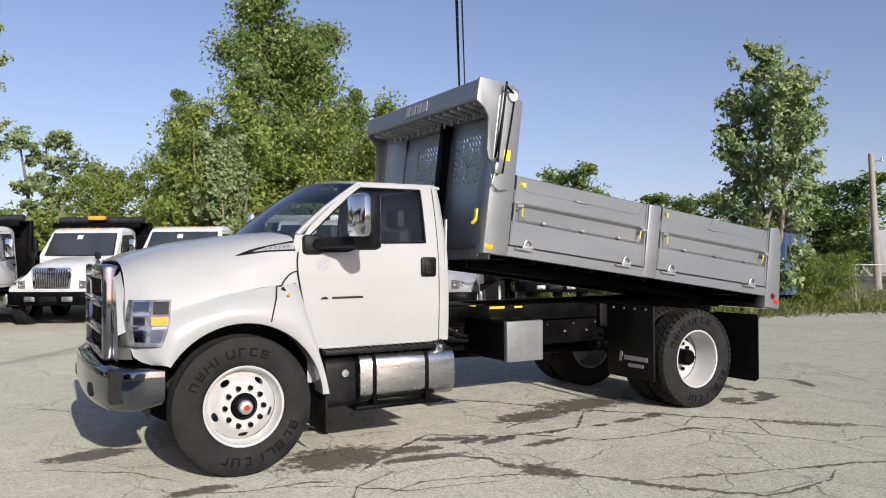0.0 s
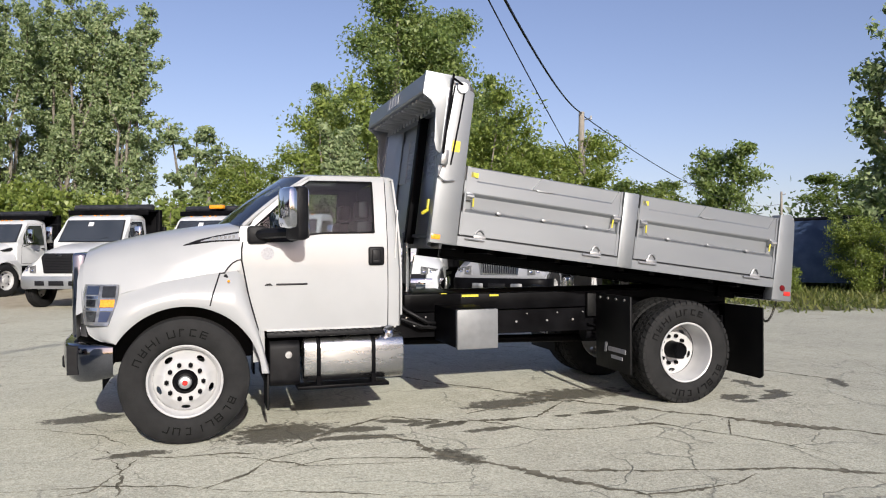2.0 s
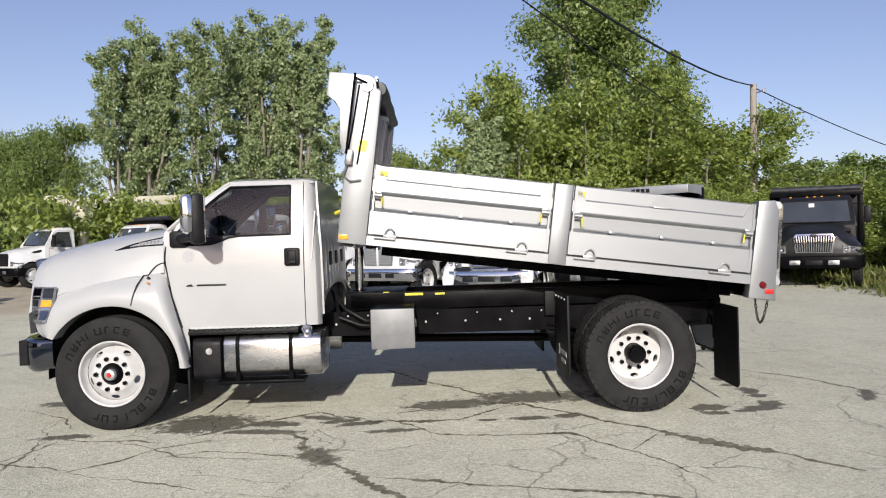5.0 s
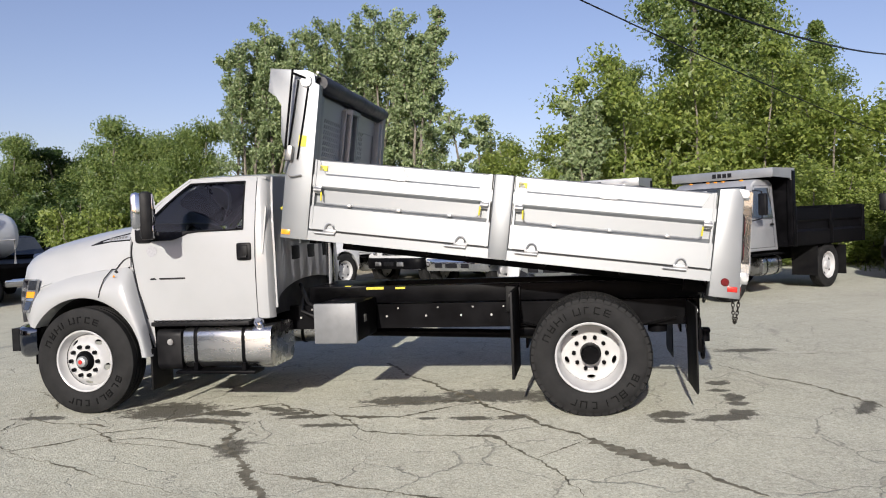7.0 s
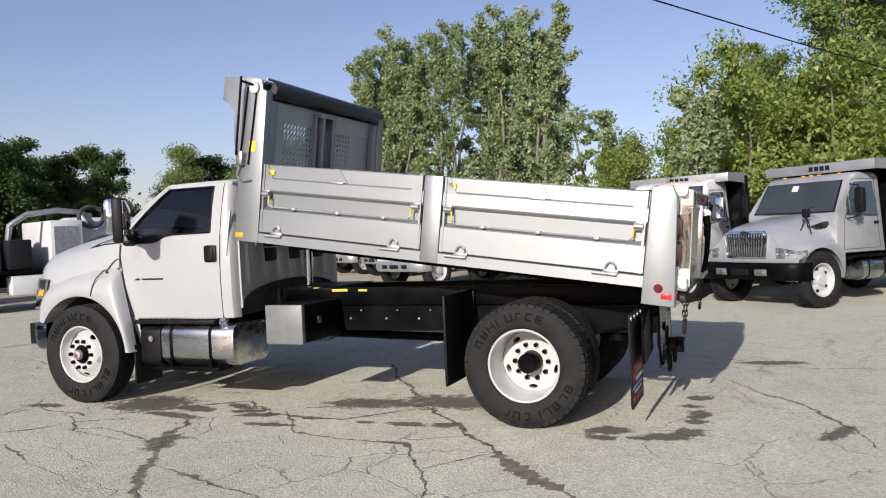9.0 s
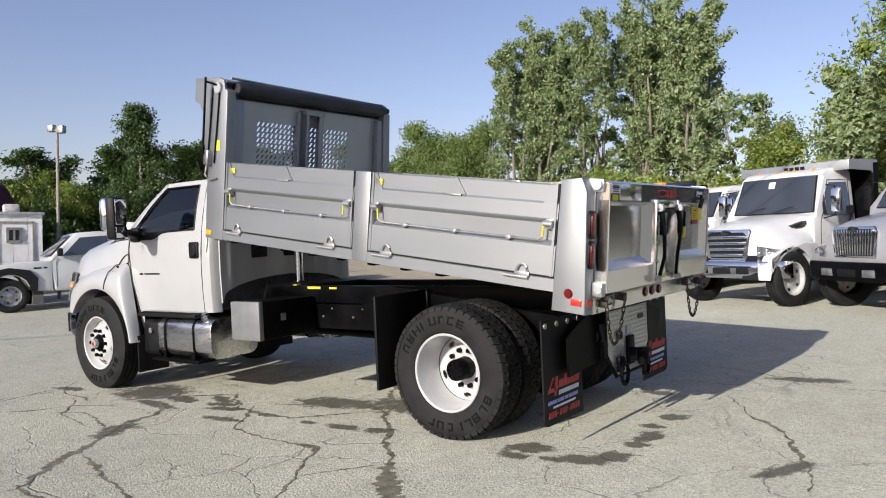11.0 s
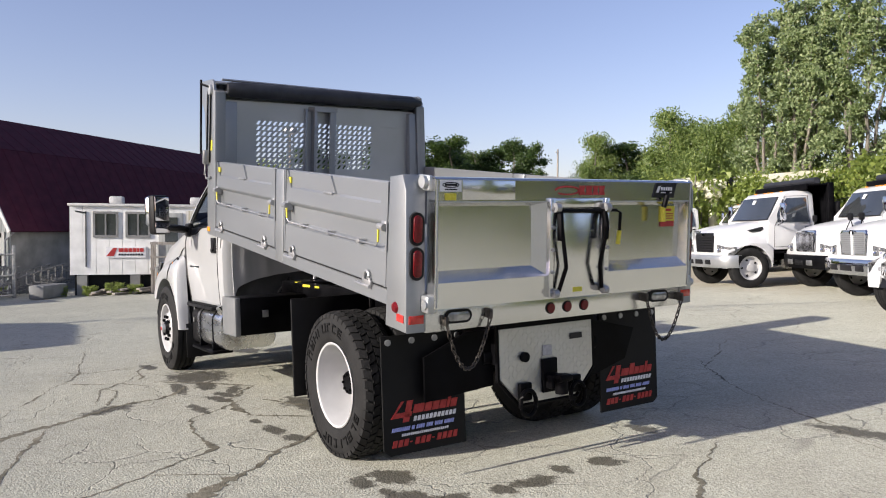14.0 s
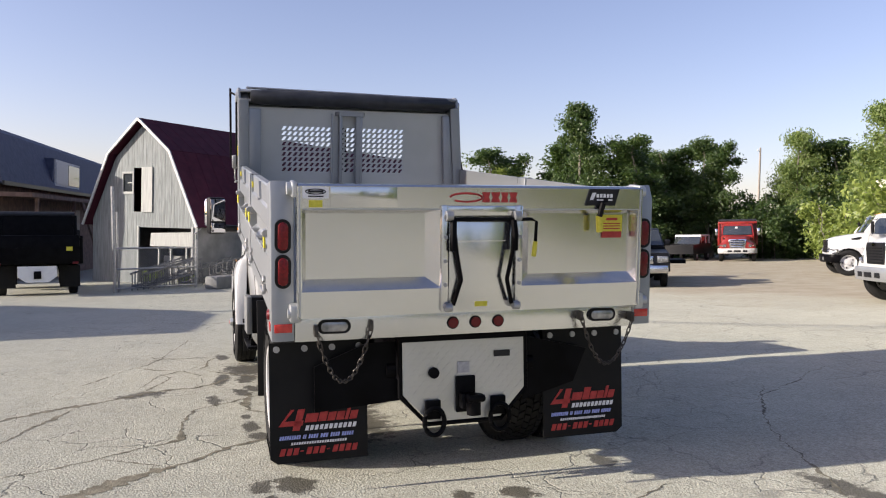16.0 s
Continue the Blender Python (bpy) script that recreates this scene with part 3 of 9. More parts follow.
TYRE, TYRE_STEER = tyre_mesh(), tyre_mesh(seg=96, lugs=False)
_marks = []
for rad, y in ((0.405, 0.1395),):
    bm = B()
    letters(bm, rad, y, 25, 8, 12.5, 3, 0.062)
    letters(bm, rad, y, 205, 8, 12.5, 4, 0.062)
    _marks.append(bm)


def rim_mesh(deep):
    """A ten-stud disc wheel with five hand holes; deep: the dished outer face of a rear wheel."""
    bm = B()
    face = 0.025 if not deep else -0.135
    edge = 0.125
    prof = [(0.292, edge - 0.012), (0.302, edge), (0.296, edge + 0.006), (0.284, edge), (0.276, edge - 0.03), (0.268, face + (0.05 if deep else 0.03)), (0.255, face + 0.012)]
    lathe(bm, prof, 60)
    # the disc: a hub plate, then five sectors, each with an oval hand hole
    face_at = lambda r: face + (0.0 if deep else 0.085 * max(0, min(1, (0.25 - r) / 0.07)))
    at = lambda r, a: bm.verts.new((r * math.cos(a), face_at(r), r * math.sin(a)))
    seg = 60
    rows = [[at(r, 2 * math.pi * i / seg) for i in range(seg)] for r in (0.085, 0.12, 0.168)]
    for p, q in zip(rows, rows[1:]):
        for i in range(seg):
            bm.faces.new((p[i], p[(i + 1) % seg], q[(i + 1) % seg], q[i]))
    for k in range(5):
        mid = 2 * math.pi * (k + 0.5) / 5 + 0.3
        n = 32
        rings = []
        for f in (0.0, 0.35, 1.0):
            ring = []
            for j in range(n):
                c, d = math.cos(2 * math.pi * j / n), math.sin(2 * math.pi * j / n)
                big = max(abs(c), abs(d))
                a = lerp(0.17 * c, math.pi / 5 * c / big, f)
                r = lerp(0.215 + 0.019 * d, 0.212 + 0.044 * d / big, f)
                ring.append(at(r, mid + a))
            rings.append(ring)
        inner = [bm.verts.new(v.co + Vector((0, -0.012, 0))) for v in rings[0]]
        for p, q in zip([inner] + rings, rings):
            for j in range(n):
                bm.faces.new((p[j], p[(j + 1) % n], q[(j + 1) % n], q[j]))
    return bm


def nut_mesh(bm, y0):
    for k in range(10):
        a = 2 * math.pi * k / 10
        c, s = 0.143 * math.cos(a), 0.143 * math.sin(a)
        rod(bm, (c, y0, s), (c, y0 + 0.035, s), 0.0195, 6)
    return bm


def wheel(x, y, side, deep, marks=True):
    """A wheel whose outer face looks along side * y."""
    turn = Matrix.Translation((x, y, 0.515 if deep is True else 0.52)) @ Matrix.Scale(1.015 if deep is True else 1.0, 4) @ (Matrix.Identity(4) if side > 0 else Matrix.Rotation(math.pi, 4, "Z"))
    tb = (TYRE if deep is not None and deep != "steer" else TYRE_STEER).copy()
    t = part("wheel", tb, RUBBER, truck, "black truck tyre", m=turn)
    if deep is not None and deep != "steer":
        part("tread", TREAD.copy(), RUBBER, t, smooth=0)
    if marks:
        each("sidewall_mark", _marks[0].copy(), TYREMARK, t, smooth=0)
    return t


def dress_front(t):
    part("rim", rim_mesh(False), RIM, t, "white painted steel disc wheel")
    bm = B()
    lathe(bm, [(0.0, 0.188), (0.028, 0.188), (0.046, 0.182), (0.052, 0.165), (0.060, 0.115)], 24)
    part("hub_cap", bm, ALU_DULL, t)
    bm = B()
    lathe(bm, [(0.052, 0.150), (0.072, 0.146), (0.082, 0.135), (0.088, 0.122), (0.1, 0.112)], 30)
    part("hub_flange", bm, BLACK, t)
    bm = B()
    lathe(bm, [(0.0, 0.193), (0.018, 0.193), (0.022, 0.188)], 20)
    part("hub_badge", bm, RED, t)
    each("wheel_nut", nut_mesh(B(), 0.107), BLACK, t)


def dress_rear(t):
    part("rim", rim_mesh(True), RIM, t, "white dished steel rear wheel")
    bm = B()
    lathe(bm, [(0.0, 0.02), (0.075, 0.02), (0.082, 0.01), (0.085, -0.09), (0.09, -0.137)], 30)
    for k in range(8):
        a = 2 * math.pi * k / 8
        rod(bm, (0.06 * math.cos(a), 0.018, 0.06 * math.sin(a)), (0.06 * math.cos(a), 0.032, 0.06 * math.sin(a)), 0.01, 6)
    part("hub", bm, BLACK, t)
    each("wheel_nut", nut_mesh(B(), -0.137), BLACK, t)


for s in (1, -1):
    dress_front(wheel(4.85, s * 1.065, s, "steer"))
    dress_rear(wheel(0.02, s * 1.01, s, True))
    inner = wheel(0.02, s * 0.68, -s, True, False)
    part("rim", rim_mesh(True), RIM, inner)

# -- chassis
bm = B()
for s in (1, -1):
    prism(bm, [(-0.98, 0.70), (3.2, 0.70), (5.2, 0.62), (5.45, 0.62), (5.45, 0.86), (3.2, 0.94), (-0.98, 0.94)], "y", s * 0.36, s * 0.44)
for x in (-0.92, -0.4, 0.5, 1.6, 2.8, 4.0):
    box(bm, x - 0.05, x + 0.05, -0.36, 0.36, 0.74, 0.9)
chassis = part("chassis_frame", bm, BLACK, truck, "black steel ladder frame")
bm = B()
for s in (1, -1):
    box(bm, -0.98, 2.75, s * 0.34, s * 0.45, 0.955, 1.12, 0.006)
box(bm, 2.2, 2.8, -0.45, 0.45, 0.96, 1.13, 0.01)
part("subframe", bm, BLACK, truck)
bm = B()
for s in (1, -1):
    for x in (0.95, 1.25, 1.6, 2.0, 2.55, 2.7, 2.9):
        rod(bm, (x, s * 0.44, 0.82), (x, s * 0.456, 0.82), 0.011, 8)
        rod(bm, (x - 0.12, s * 0.44, 0.9), (x - 0.12, s * 0.453, 0.9), 0.008, 8)
each("frame_bolt", bm, STEEL, truck)
bm = B()
box(bm, 2.02, 2.2, 0.452, 0.456, 1.09, 1.115)
box(bm, 1.8, 1.9, 0.452, 0.456, 1.09, 1.11)
box(bm, 2.36, 2.42, 0.40, 0.45, 1.125, 1.132)
each("frame_label", bm, YELLOW, truck)
bm = B()
rod(bm, (0, -0.95, 0.52), (0, 0.95, 0.52), 0.075, 16)
lathe(bm, [(0.0, -0.22), (0.14, -0.18), (0.2, -0.06), (0.2, 0.06), (0.14, 0.18), (0, 0.22)], 24, Matrix.Translation((0, 0, 0.52)))
rod(bm, (0.15, 0, 0.55), (2.9, 0, 0.62), 0.045, 12)
part("rear_axle", bm, BLACK, truck)
bm = B()
box(bm, 4.79, 4.91, -0.85, 0.85, 0.42, 0.52, 0.02)
part("front_axle", bm, BLACK, truck)
def spring():
    bm = B()
    for k in range(6):
        h, d = 0.78 - 0.11 * k, 0.0
        pts = [(h, 0.76 - k * 0.022), (0.35 * h, 0.66 - k * 0.018), (-0.35 * h, 0.66 - k * 0.018), (-h, 0.76 - k * 0.022)]
        for (xa, za), (xb, zb) in zip(pts, pts[1:]):
            prism(bm, [(xa, za), (xb, zb), (xb, zb + 0.014), (xa, za + 0.014)], "y", 0.40, 0.49)
    return bm
both("leaf_spring", spring, BLACK, truck)
def air_gear():
    bm = B()
    rod(bm, (-0.62, 0.3, 0.62), (-0.62, 0.3, 0.9), 0.09, 16)
    rod(bm, (-0.9, 0.2, 0.75), (-0.9, 0.5, 0.75), 0.055, 12)
    rod(bm, (0.45, 0.3, 0.66), (0.75, 0.3, 0.66), 0.09, 16)
    return bm
for s in (1, -1):
    bm = air_gear()
    bmesh.ops.scale(bm, vec=(1, s, 1), verts=bm.verts)
    each("brake_chamber", bm, BLACK, truck)

# -- cab
def side_y(z):
    return along([(0.5, 1.0), (0.9, 1.02), (1.2, 1.04), (1.55, 1.035), (1.76, 1.01), (2.0, 0.965), (2.2, 0.91), (2.27, 0.88), (2.4, 0.82)], z)


def front_x(z):
    return along([(0.88, 4.245), (1.2, 4.33), (1.5, 4.385), (1.62, 4.385), (1.80, 4.34), (2.0, 4.12), (2.16, 3.93), (2.25, 3.80)], z)


ZS = [0.89, 1.0, 1.2, 1.4, 1.55, 1.66, 1.735]
ZW = [1.735, 1.85, 1.95, 2.05, 2.13, 2.205]


def door_skin():
    bm = B()
    grid = []
    for z in ZS:
        grid.append([(lerp(front_x(z) - 0.004, 3.11, k / 10), side_y(z), z) for k in range(11)])
    sheet(bm, grid)
    # frame round the window: front pillar, rear pillar, header
    sheet(bm, [[(front_x(z) - 0.004 - k * 0.07, side_y(z), z) for k in range(2)] for z in ZW])
    sheet(bm, [[(lerp(3.225, 3.11, k), side_y(z), z) for k in range(2)] for z in ZW])
    sheet(bm, [[(lerp(front_x(z) - 0.004, 3.11, k / 6), side_y(z), z) for k in range(7)] for z in (2.205, 2.25)])
    return thicken(bm, 0.03)


doors = both("door", door_skin, WHITE, truck, "white cab door")


def door_glass():
    bm = B()
    sheet(bm, [[(lerp(front_x(z) - 0.06, 3.22, k / 6), side_y(z) - 0.014, z) for k in range(7)] for z in ZW])
    return bm


for d, s in zip(doors, (1, -1)):
    bm = door_glass()
    bmesh.ops.scale(bm, vec=(1, s, 1), verts=bm.verts)
    part("window", bm, WINDOW, d, "dark tinted side glass")
    bm = B()
    zb = 1.735
    pipe(bm, [(4.30, side_y(1.665) + 0.006, 1.662), (3.96, side_y(1.665) + 0.006, 1.667), (3.88, side_y(1.69) + 0.006, 1.69), (3.80, side_y(zb) + 0.005, 1.724), (3.7, side_y(zb) + 0.004, 1.737), (3.228, side_y(zb) + 0.004, 1.742)], 0.009, 6)
    pipe(bm, [(3.228, side_y(z) + 0.003, z) for z in (1.74, 1.9, 2.05, 2.2)] + [(lerp(3.23, front_x(2.2) - 0.08, k / 5), side_y(2.2) + 0.003, 2.2) for k in range(6)] + [(front_x(z) - 0.076, side_y(z) + 0.003, z) for z in (2.12, 2.0, 1.9, 1.8, 1.74)], 0.008, 6)
    bmesh.ops.scale(bm, vec=(1, s, 1), verts=bm.verts)
    part("window_seal", bm, PLASTIC, d)
    bm = B()
    sheet(bm, [[(x, side_y(z) + 0.004, z) for z in (lo, lerp(lo, 1.742, 0.5), 1.742)] for x, lo in ((3.74, 1.738), (3.80, 1.724), (3.88, 1.69), (3.96, 1.667), (4.10, 1.665), (4.31, 1.662))])
    bmesh.ops.scale(bm, vec=(1, s, 1), verts=bm.verts)
    part("sail_panel", thicken(bm, 0.004), BLACKPRINT, d)
    bm = B()
    box(bm, 3.142, 3.285, 1.03, 1.052, 1.447, 1.613, 0.02)
    box(bm, 3.172, 3.255, 1.045, 1.062, 1.465, 1.59, 0.012)
    box(bm, 3.178, 3.25, 1.052, 1.07, 1.467, 1.492, 0.004)
    bmesh.ops.scale(bm, vec=(1, s, 1), verts=bm.verts)
    part("handle", bm, PLASTIC, d, "black door handle")
    bm = B()
    box(bm, 3.83, 4.1, 1.036, 1.047, 1.283, 1.300, 0.003)
    prism(bm, [(4.13, 1.283), (4.2, 1.283), (4.185, 1.298), (4.15, 1.303)], "y", 1.036, 1.047)
    bmesh.ops.scale(bm, vec=(1, s, 1), verts=bm.verts)
    part("badge", bm, BLACKPRINT, d, "dark model badge strip")
    bm = B()
    lathe(bm, [(0.0, 0), (0.055, 0)], 28, Matrix.Translation((4.17, 1.039, 1.56)))
    bmesh.ops.scale(bm, vec=(1, s, 1), verts=bm.verts)
    part("sticker", bm, STICKER, d, "round pale sticker")


def corner():
    bm = B()
    grid = []
    for z in (0.89, 1.1, 1.4, 1.735, 2.0, 2.2, 2.25):
        y = side_y(z)
        lean = along([(0.9, 0.0), (1.5, 0.0), (2.25, 0.05)], z)
        grid.append([(3.103, y, z), (3.05 + lean * 0.5, y - 0.003, z), (3.0 + lean, y - 0.02, z), (2.975 + lean, y - 0.06, z), (2.968 + lean, y - 0.11, z)])
    sheet(bm, grid)
    return thicken(bm, 0.015)


both("cab_corner", corner, WHITE, truck)
def vent():
    bm = B()
    box(bm, 3.03, 3.045, 1.0, 1.026, 1.5, 1.95, 0.004)
    bmesh.ops.rotate(bm, cent=(3.04, 1.0, 1.5), matrix=Matrix.Rotation(radians(-5), 3, "Y"), verts=bm.verts)
    bmesh.ops.rotate(bm, cent=(3.04, 1.0, 1.55), matrix=Matrix.Rotation(radians(5.5), 3, "X"), verts=bm.verts)
    return bm
both("grab_handle", vent, TRIMW, truck)

# rear wall with pressed ribs and two dark outlets
bm = B()
grid = []
zs = (0.98, 1.05, 1.3, 1.6, 1.75, 1.95, 2.1, 2.24)
for z in zs:
    row = []
    for k in range(49):
        y = lerp(-0.93, 0.93, k / 48)
        lean = along([(0.9, 0.0), (1.5, 0.0), (2.25, 0.05)], z)
        rib = 0.012 if (k % 6) in (2, 3) and 1.04 < z < 1.7 else 0.0
        low = z
        if z < 1.06:
            low = z + 0.24 * max(0, math.cos(min(1, abs(y) / 0.93) * math.pi / 2)) ** 0.35
        row.append((2.966 + lean - rib, y * side_y(z) / 1.04, low))
    grid.append(row)
sheet(bm, grid)
part("cab_rear_wall", thicken(bm, 0.02), WHITE, truck, "white ribbed rear wall of the cab")
bm = B()
for y in (0.42, -0.02, -0.5):
    box(bm, 2.935, 2.96, y - 0.11, y + 0.11, 1.42, 1.56, 0.01)
each("cab_outlet", bm, PLASTIC, truck)
bm = B()
sheet(bm, [[(2.99 + 0.0, y, z) for y in (-0.62, 0, 0.62)] for z in (1.78, 2.12)])
part("rear_window", bm, WINDOW, truck)

# roof, floor, inside
bm = B()
grid = []
for k in range(13):
    y = lerp(-1, 1, k / 12)
    a = abs(y)
    zc = 2.252 + 0.06 * (1 - a ** 2.2)
    row = []
    xf = 3.80 + 0.17 * (1 - a * a)
    for j in range(9):
        t = j / 8
        x = lerp(3.015, xf, t)
        drop = 0.05 * (max(0, 0.12 - t) / 0.12) ** 2 + 0.03 * (max(0, t - 0.85) / 0.15) ** 2
        row.append((x, y * 0.895, zc - drop * (1 - 0.6 * a)))
    grid.append(row)
sheet(bm, grid)
part("roof", thicken(bm, 0.02), WHITE, truck, "white cab roof")
bm = B()
grid = []
for j in range(7):
    t = j / 6
    row = []
    for k in range(13):
        y = lerp(-1, 1, k / 12)
        a = abs(y)
        xb, zb, yb = 4.37 + 0.20 * (1 - a * a), 1.80 + 0.03 * (1 - a * a), 0.985
        xt, zt, yt = 3.80 + 0.17 * (1 - a * a), 2.235 + 0.045 * (1 - a ** 2.2), 0.885
        row.append((lerp(xb, xt, t) + 0.03 * math.sin(math.pi * t), y * lerp(yb, yt, t), lerp(zb, zt, t)))
    grid.append(row)
sheet(bm, grid)
part("windscreen", bm, SCREEN, truck, "dark raked windscreen")
bm = B()
for s in (1, -1):
    pipe(bm, [(lerp(4.37, 3.80, t) + 0.03 * math.sin(math.pi * t), s * lerp(0.985, 0.885, t), lerp(1.80, 2.235, t)) for t in (0, 0.25, 0.5, 0.75, 1)], 0.022, 6)
each("screen_pillar", bm, WHITE, truck)
bm = B()
box(bm, 3.02, 4.3, -0.95, 0.95, 0.9, 0.98)
box(bm, 4.2, 4.5, -0.93, 0.93, 1.35, 1.76, 0.05)
box(bm, 3.02, 3.05, -0.9, 0.9, 0.98, 1.75)
part("cab_floor", bm, DARKIN, truck)
for y in (0.47, -0.47):
    bm = B()
    box(bm, 3.3, 3.75, y - 0.25, y + 0.25, 1.15, 1.33, 0.05)
    box(bm, 3.17, 3.33, y - 0.24, y + 0.24, 1.3, 1.86, 0.05)
    box(bm, 3.18, 3.29, y - 0.13, y + 0.13, 1.88, 2.05, 0.04)
    part("seat", bm, DARKIN, truck)
bm = B()
pts = [(3.98 + 0.07 * math.sin(2 * math.pi * k / 24), 0.47 + 0.2 * math.cos(2 * math.pi * k / 24), 1.62 + 0.19 * math.sin(2 * math.pi * k / 24)) for k in range(25)]
pipe(bm, pts, 0.016, 6)
rod(bm, (4.25, 0.47, 1.5), (3.98, 0.47, 1.62), 0.03)
part("steering_wheel", bm, DARKIN, truck)

# -- hood and fenders
HOOD = {
    4.39: (1.845, ((0.30, 1.845), (0.62, 1.84), (0.83, 1.81), (0.96, 1.765), (1.025, 1.68), (1.043, 1.55), (1.05, 1.42))),
    4.70: (1.815, ((0.30, 1.815), (0.60, 1.81), (0.80, 1.775), (0.945, 1.715), (1.025, 1.62), (1.055, 1.51), (1.08, 1.39))),
    5.00: (1.775, ((0.30, 1.775), (0.57, 1.765), (0.77, 1.725), (0.92, 1.655), (1.015, 1.56), (1.065, 1.46), (1.105, 1.34))),
    5.30: (1.715, ((0.30, 1.715), (0.55, 1.708), (0.74, 1.675), (0.89, 1.615), (0.995, 1.525), (1.06, 1.40), (1.115, 1.26))),
    5.52: (1.66, ((0.30, 1.66), (0.54, 1.655), (0.72, 1.625), (0.87, 1.572), (0.97, 1.485), (1.03, 1.36), (1.075, 1.18))),
    5.64: (1.61, ((0.30, 1.608), (0.54, 1.60), (0.70, 1.57), (0.83, 1.52), (0.915, 1.445), (0.965, 1.31), (0.99, 1.10))),
}
_hx = sorted(HOOD)


def hood_section(x):
    for a, b in zip(_hx, _hx[1:]):
        if x <= b + 1e-6:
            t = (x - a) / (b - a)
            za, pa = HOOD[a]
            zb, pb = HOOD[b]
            return [(0.0, lerp(za, zb, t))] + [(lerp(p[0], q[0], t), lerp(p[1], q[1], t)) for p, q in zip(pa, pb)]


bm = B()
grid = []
for k in range(19):
    x = lerp(_hx[0] + 0.006, _hx[-1], k / 18)
    half = hood_section(x)
    grid.append([(x, -y, z) for y, z in half[::-1]] + [(x, y, z) for y, z in half[1:]])
sheet(bm, grid)
hood = part("hood", thicken(bm, 0.015), WHITE, truck, "white sloping hood", smooth=50)


def fender():
    bm = B()
    outer = []
    R = 0.645
    cx, cz = 4.85, 0.52
    n = 34
    # outline from behind the wheel, up the door gap, along the hood edge, down the nose
    rim_pts = [(4.165, 0.55, 1.10), (4.225, 0.80, 1.075), (4.30, 1.05, 1.06), (4.385, 1.41, 1.05)]
    rim_pts += [(x, hood_section(x)[-1][1], hood_section(x)[-1][0]) for x in (4.4, 4.6, 4.8, 5.0, 5.2, 5.4, 5.55, 5.64)]
    rim_pts += [(5.62, 1.0, 1.0), (5.585, 0.9, 1.02), (5.50, 0.865, 1.10), (5.42, 0.86, 1.15)]
    lens = [0.0]
    for p, q in zip(rim_pts, rim_pts[1:]):
        lens.append(lens[-1] + (Vector(q) - Vector(p)).length)

    def on_rim(t):
        d = t * lens[-1]
        for (p, q), (u, v) in zip(zip(rim_pts, rim_pts[1:]), zip(lens, lens[1:])):
            if d <= v + 1e-9:
                return Vector(p).lerp(Vector(q), (d - u) / (v - u))
        return Vector(rim_pts[-1])
    grid = []
    for k in range(n + 1):
        t = k / n
        phi = radians(lerp(177, 32, t))
        b = on_rim(t)
        arch = Vector((cx + R * math.cos(phi), cz + R * math.sin(phi), 1.205))
        lip = Vector((cx + (R - 0.03) * math.cos(phi), cz + (R - 0.03) * math.sin(phi), 1.19))
        inn = Vector((cx + (R - 0.025) * math.cos(phi), cz + (R - 0.025) * math.sin(phi), 1.0))
        row = [b.lerp(arch, g) for g in (0, 0.1, 0.25, 0.5, 0.75, 1)] + [lip, inn]
        for p, g in zip(row, (0, 0.42, 0.74, 0.93, 1.0, 1.0)):
            p.z = lerp(b.z, 1.205, lerp(g, g ** 2.6 if t > 0.6 else g ** 1.9, max(0, min(1, (t - 0.27) / 0.12))))
        grid.append([(p.x, p.z, p.y) for p in row])
    sheet(bm, grid)
    return bm


both("fender", fender, WHITE, truck, "white wheel-arch fender", smooth=50)
def inner_arch():
    bm = B()
    lathe_rows = []
    for y in (0.45, 1.05):
        lathe_rows.append([(4.85 + 0.64 * math.cos(radians(a)), y, 0.52 + 0.64 * math.sin(radians(a))) for a in range(-5, 186, 10)])
    sheet(bm, lathe_rows)
    box(bm, 4.1, 5.6, 0.43, 0.45, 0.6, 1.5)
    return bm
both("arch_liner", inner_arch, PLASTIC, truck)
def cowl():
    bm = B()
    sheet(bm, [[(front_x(z) - 0.05, side_y(z) - 0.010, z), (front_x(z) + 0.05, side_y(z) - 0.008, z)] for z in (0.62, 0.9, 1.2, 1.4, 1.55, 1.68, 1.76, 1.80)])
    return bm
both("cowl_panel", cowl, WHITE, truck)
def hood_side(x, z):
    """How far out the hood's side lies at a height."""
    pts = sorted((q, p) for p, q in hood_section(max(4.397, x)))
    return along(pts, z)


def hood_patch(lo, hi, x0, x1, off, n=8):
    """A strip between two lines of (x, z), laid on the hood's side."""
    bm = B()
    rows = []
    for k in range(n + 1):
        x = lerp(x0, x1, k / n)
        a, b = along(lo, x), along(hi, x)
        rows.append([(x, hood_side(x, lerp(a, b, g)) + off, lerp(a, b, g) + 0.3 * off) for g in (0, 0.33, 0.67, 1)])
    sheet(bm, rows)
    return thicken(bm, 0.006)


def hood_vent():
    return hood_patch([(4.40, 1.672), (4.62, 1.664), (4.86, 1.632)], [(4.40, 1.752), (4.60, 1.715), (4.74, 1.682), (4.86, 1.636)], 4.40, 4.86, 0.004)
both("hood_vent", hood_vent, PLASTIC, truck, "dark hood side vent")
def vent_badge():
    return hood_patch([(4.405, 1.684), (4.62, 1.675), (4.72, 1.664)], [(4.405, 1.735), (4.60, 1.702), (4.72, 1.668)], 4.405, 4.72, 0.009)
both("vent_badge", vent_badge, SILVER, truck)
def vent_print():
    bm = B()
    for k in range(6):
        x = 4.44 + 0.034 * k
        z = along([(4.405, 1.712), (4.62, 1.69)], x)
        y = hood_side(x, z) + 0.018
        box(bm, x, x + 0.022, y - 0.004, y, z - 0.012, z + 0.012)
    return bm
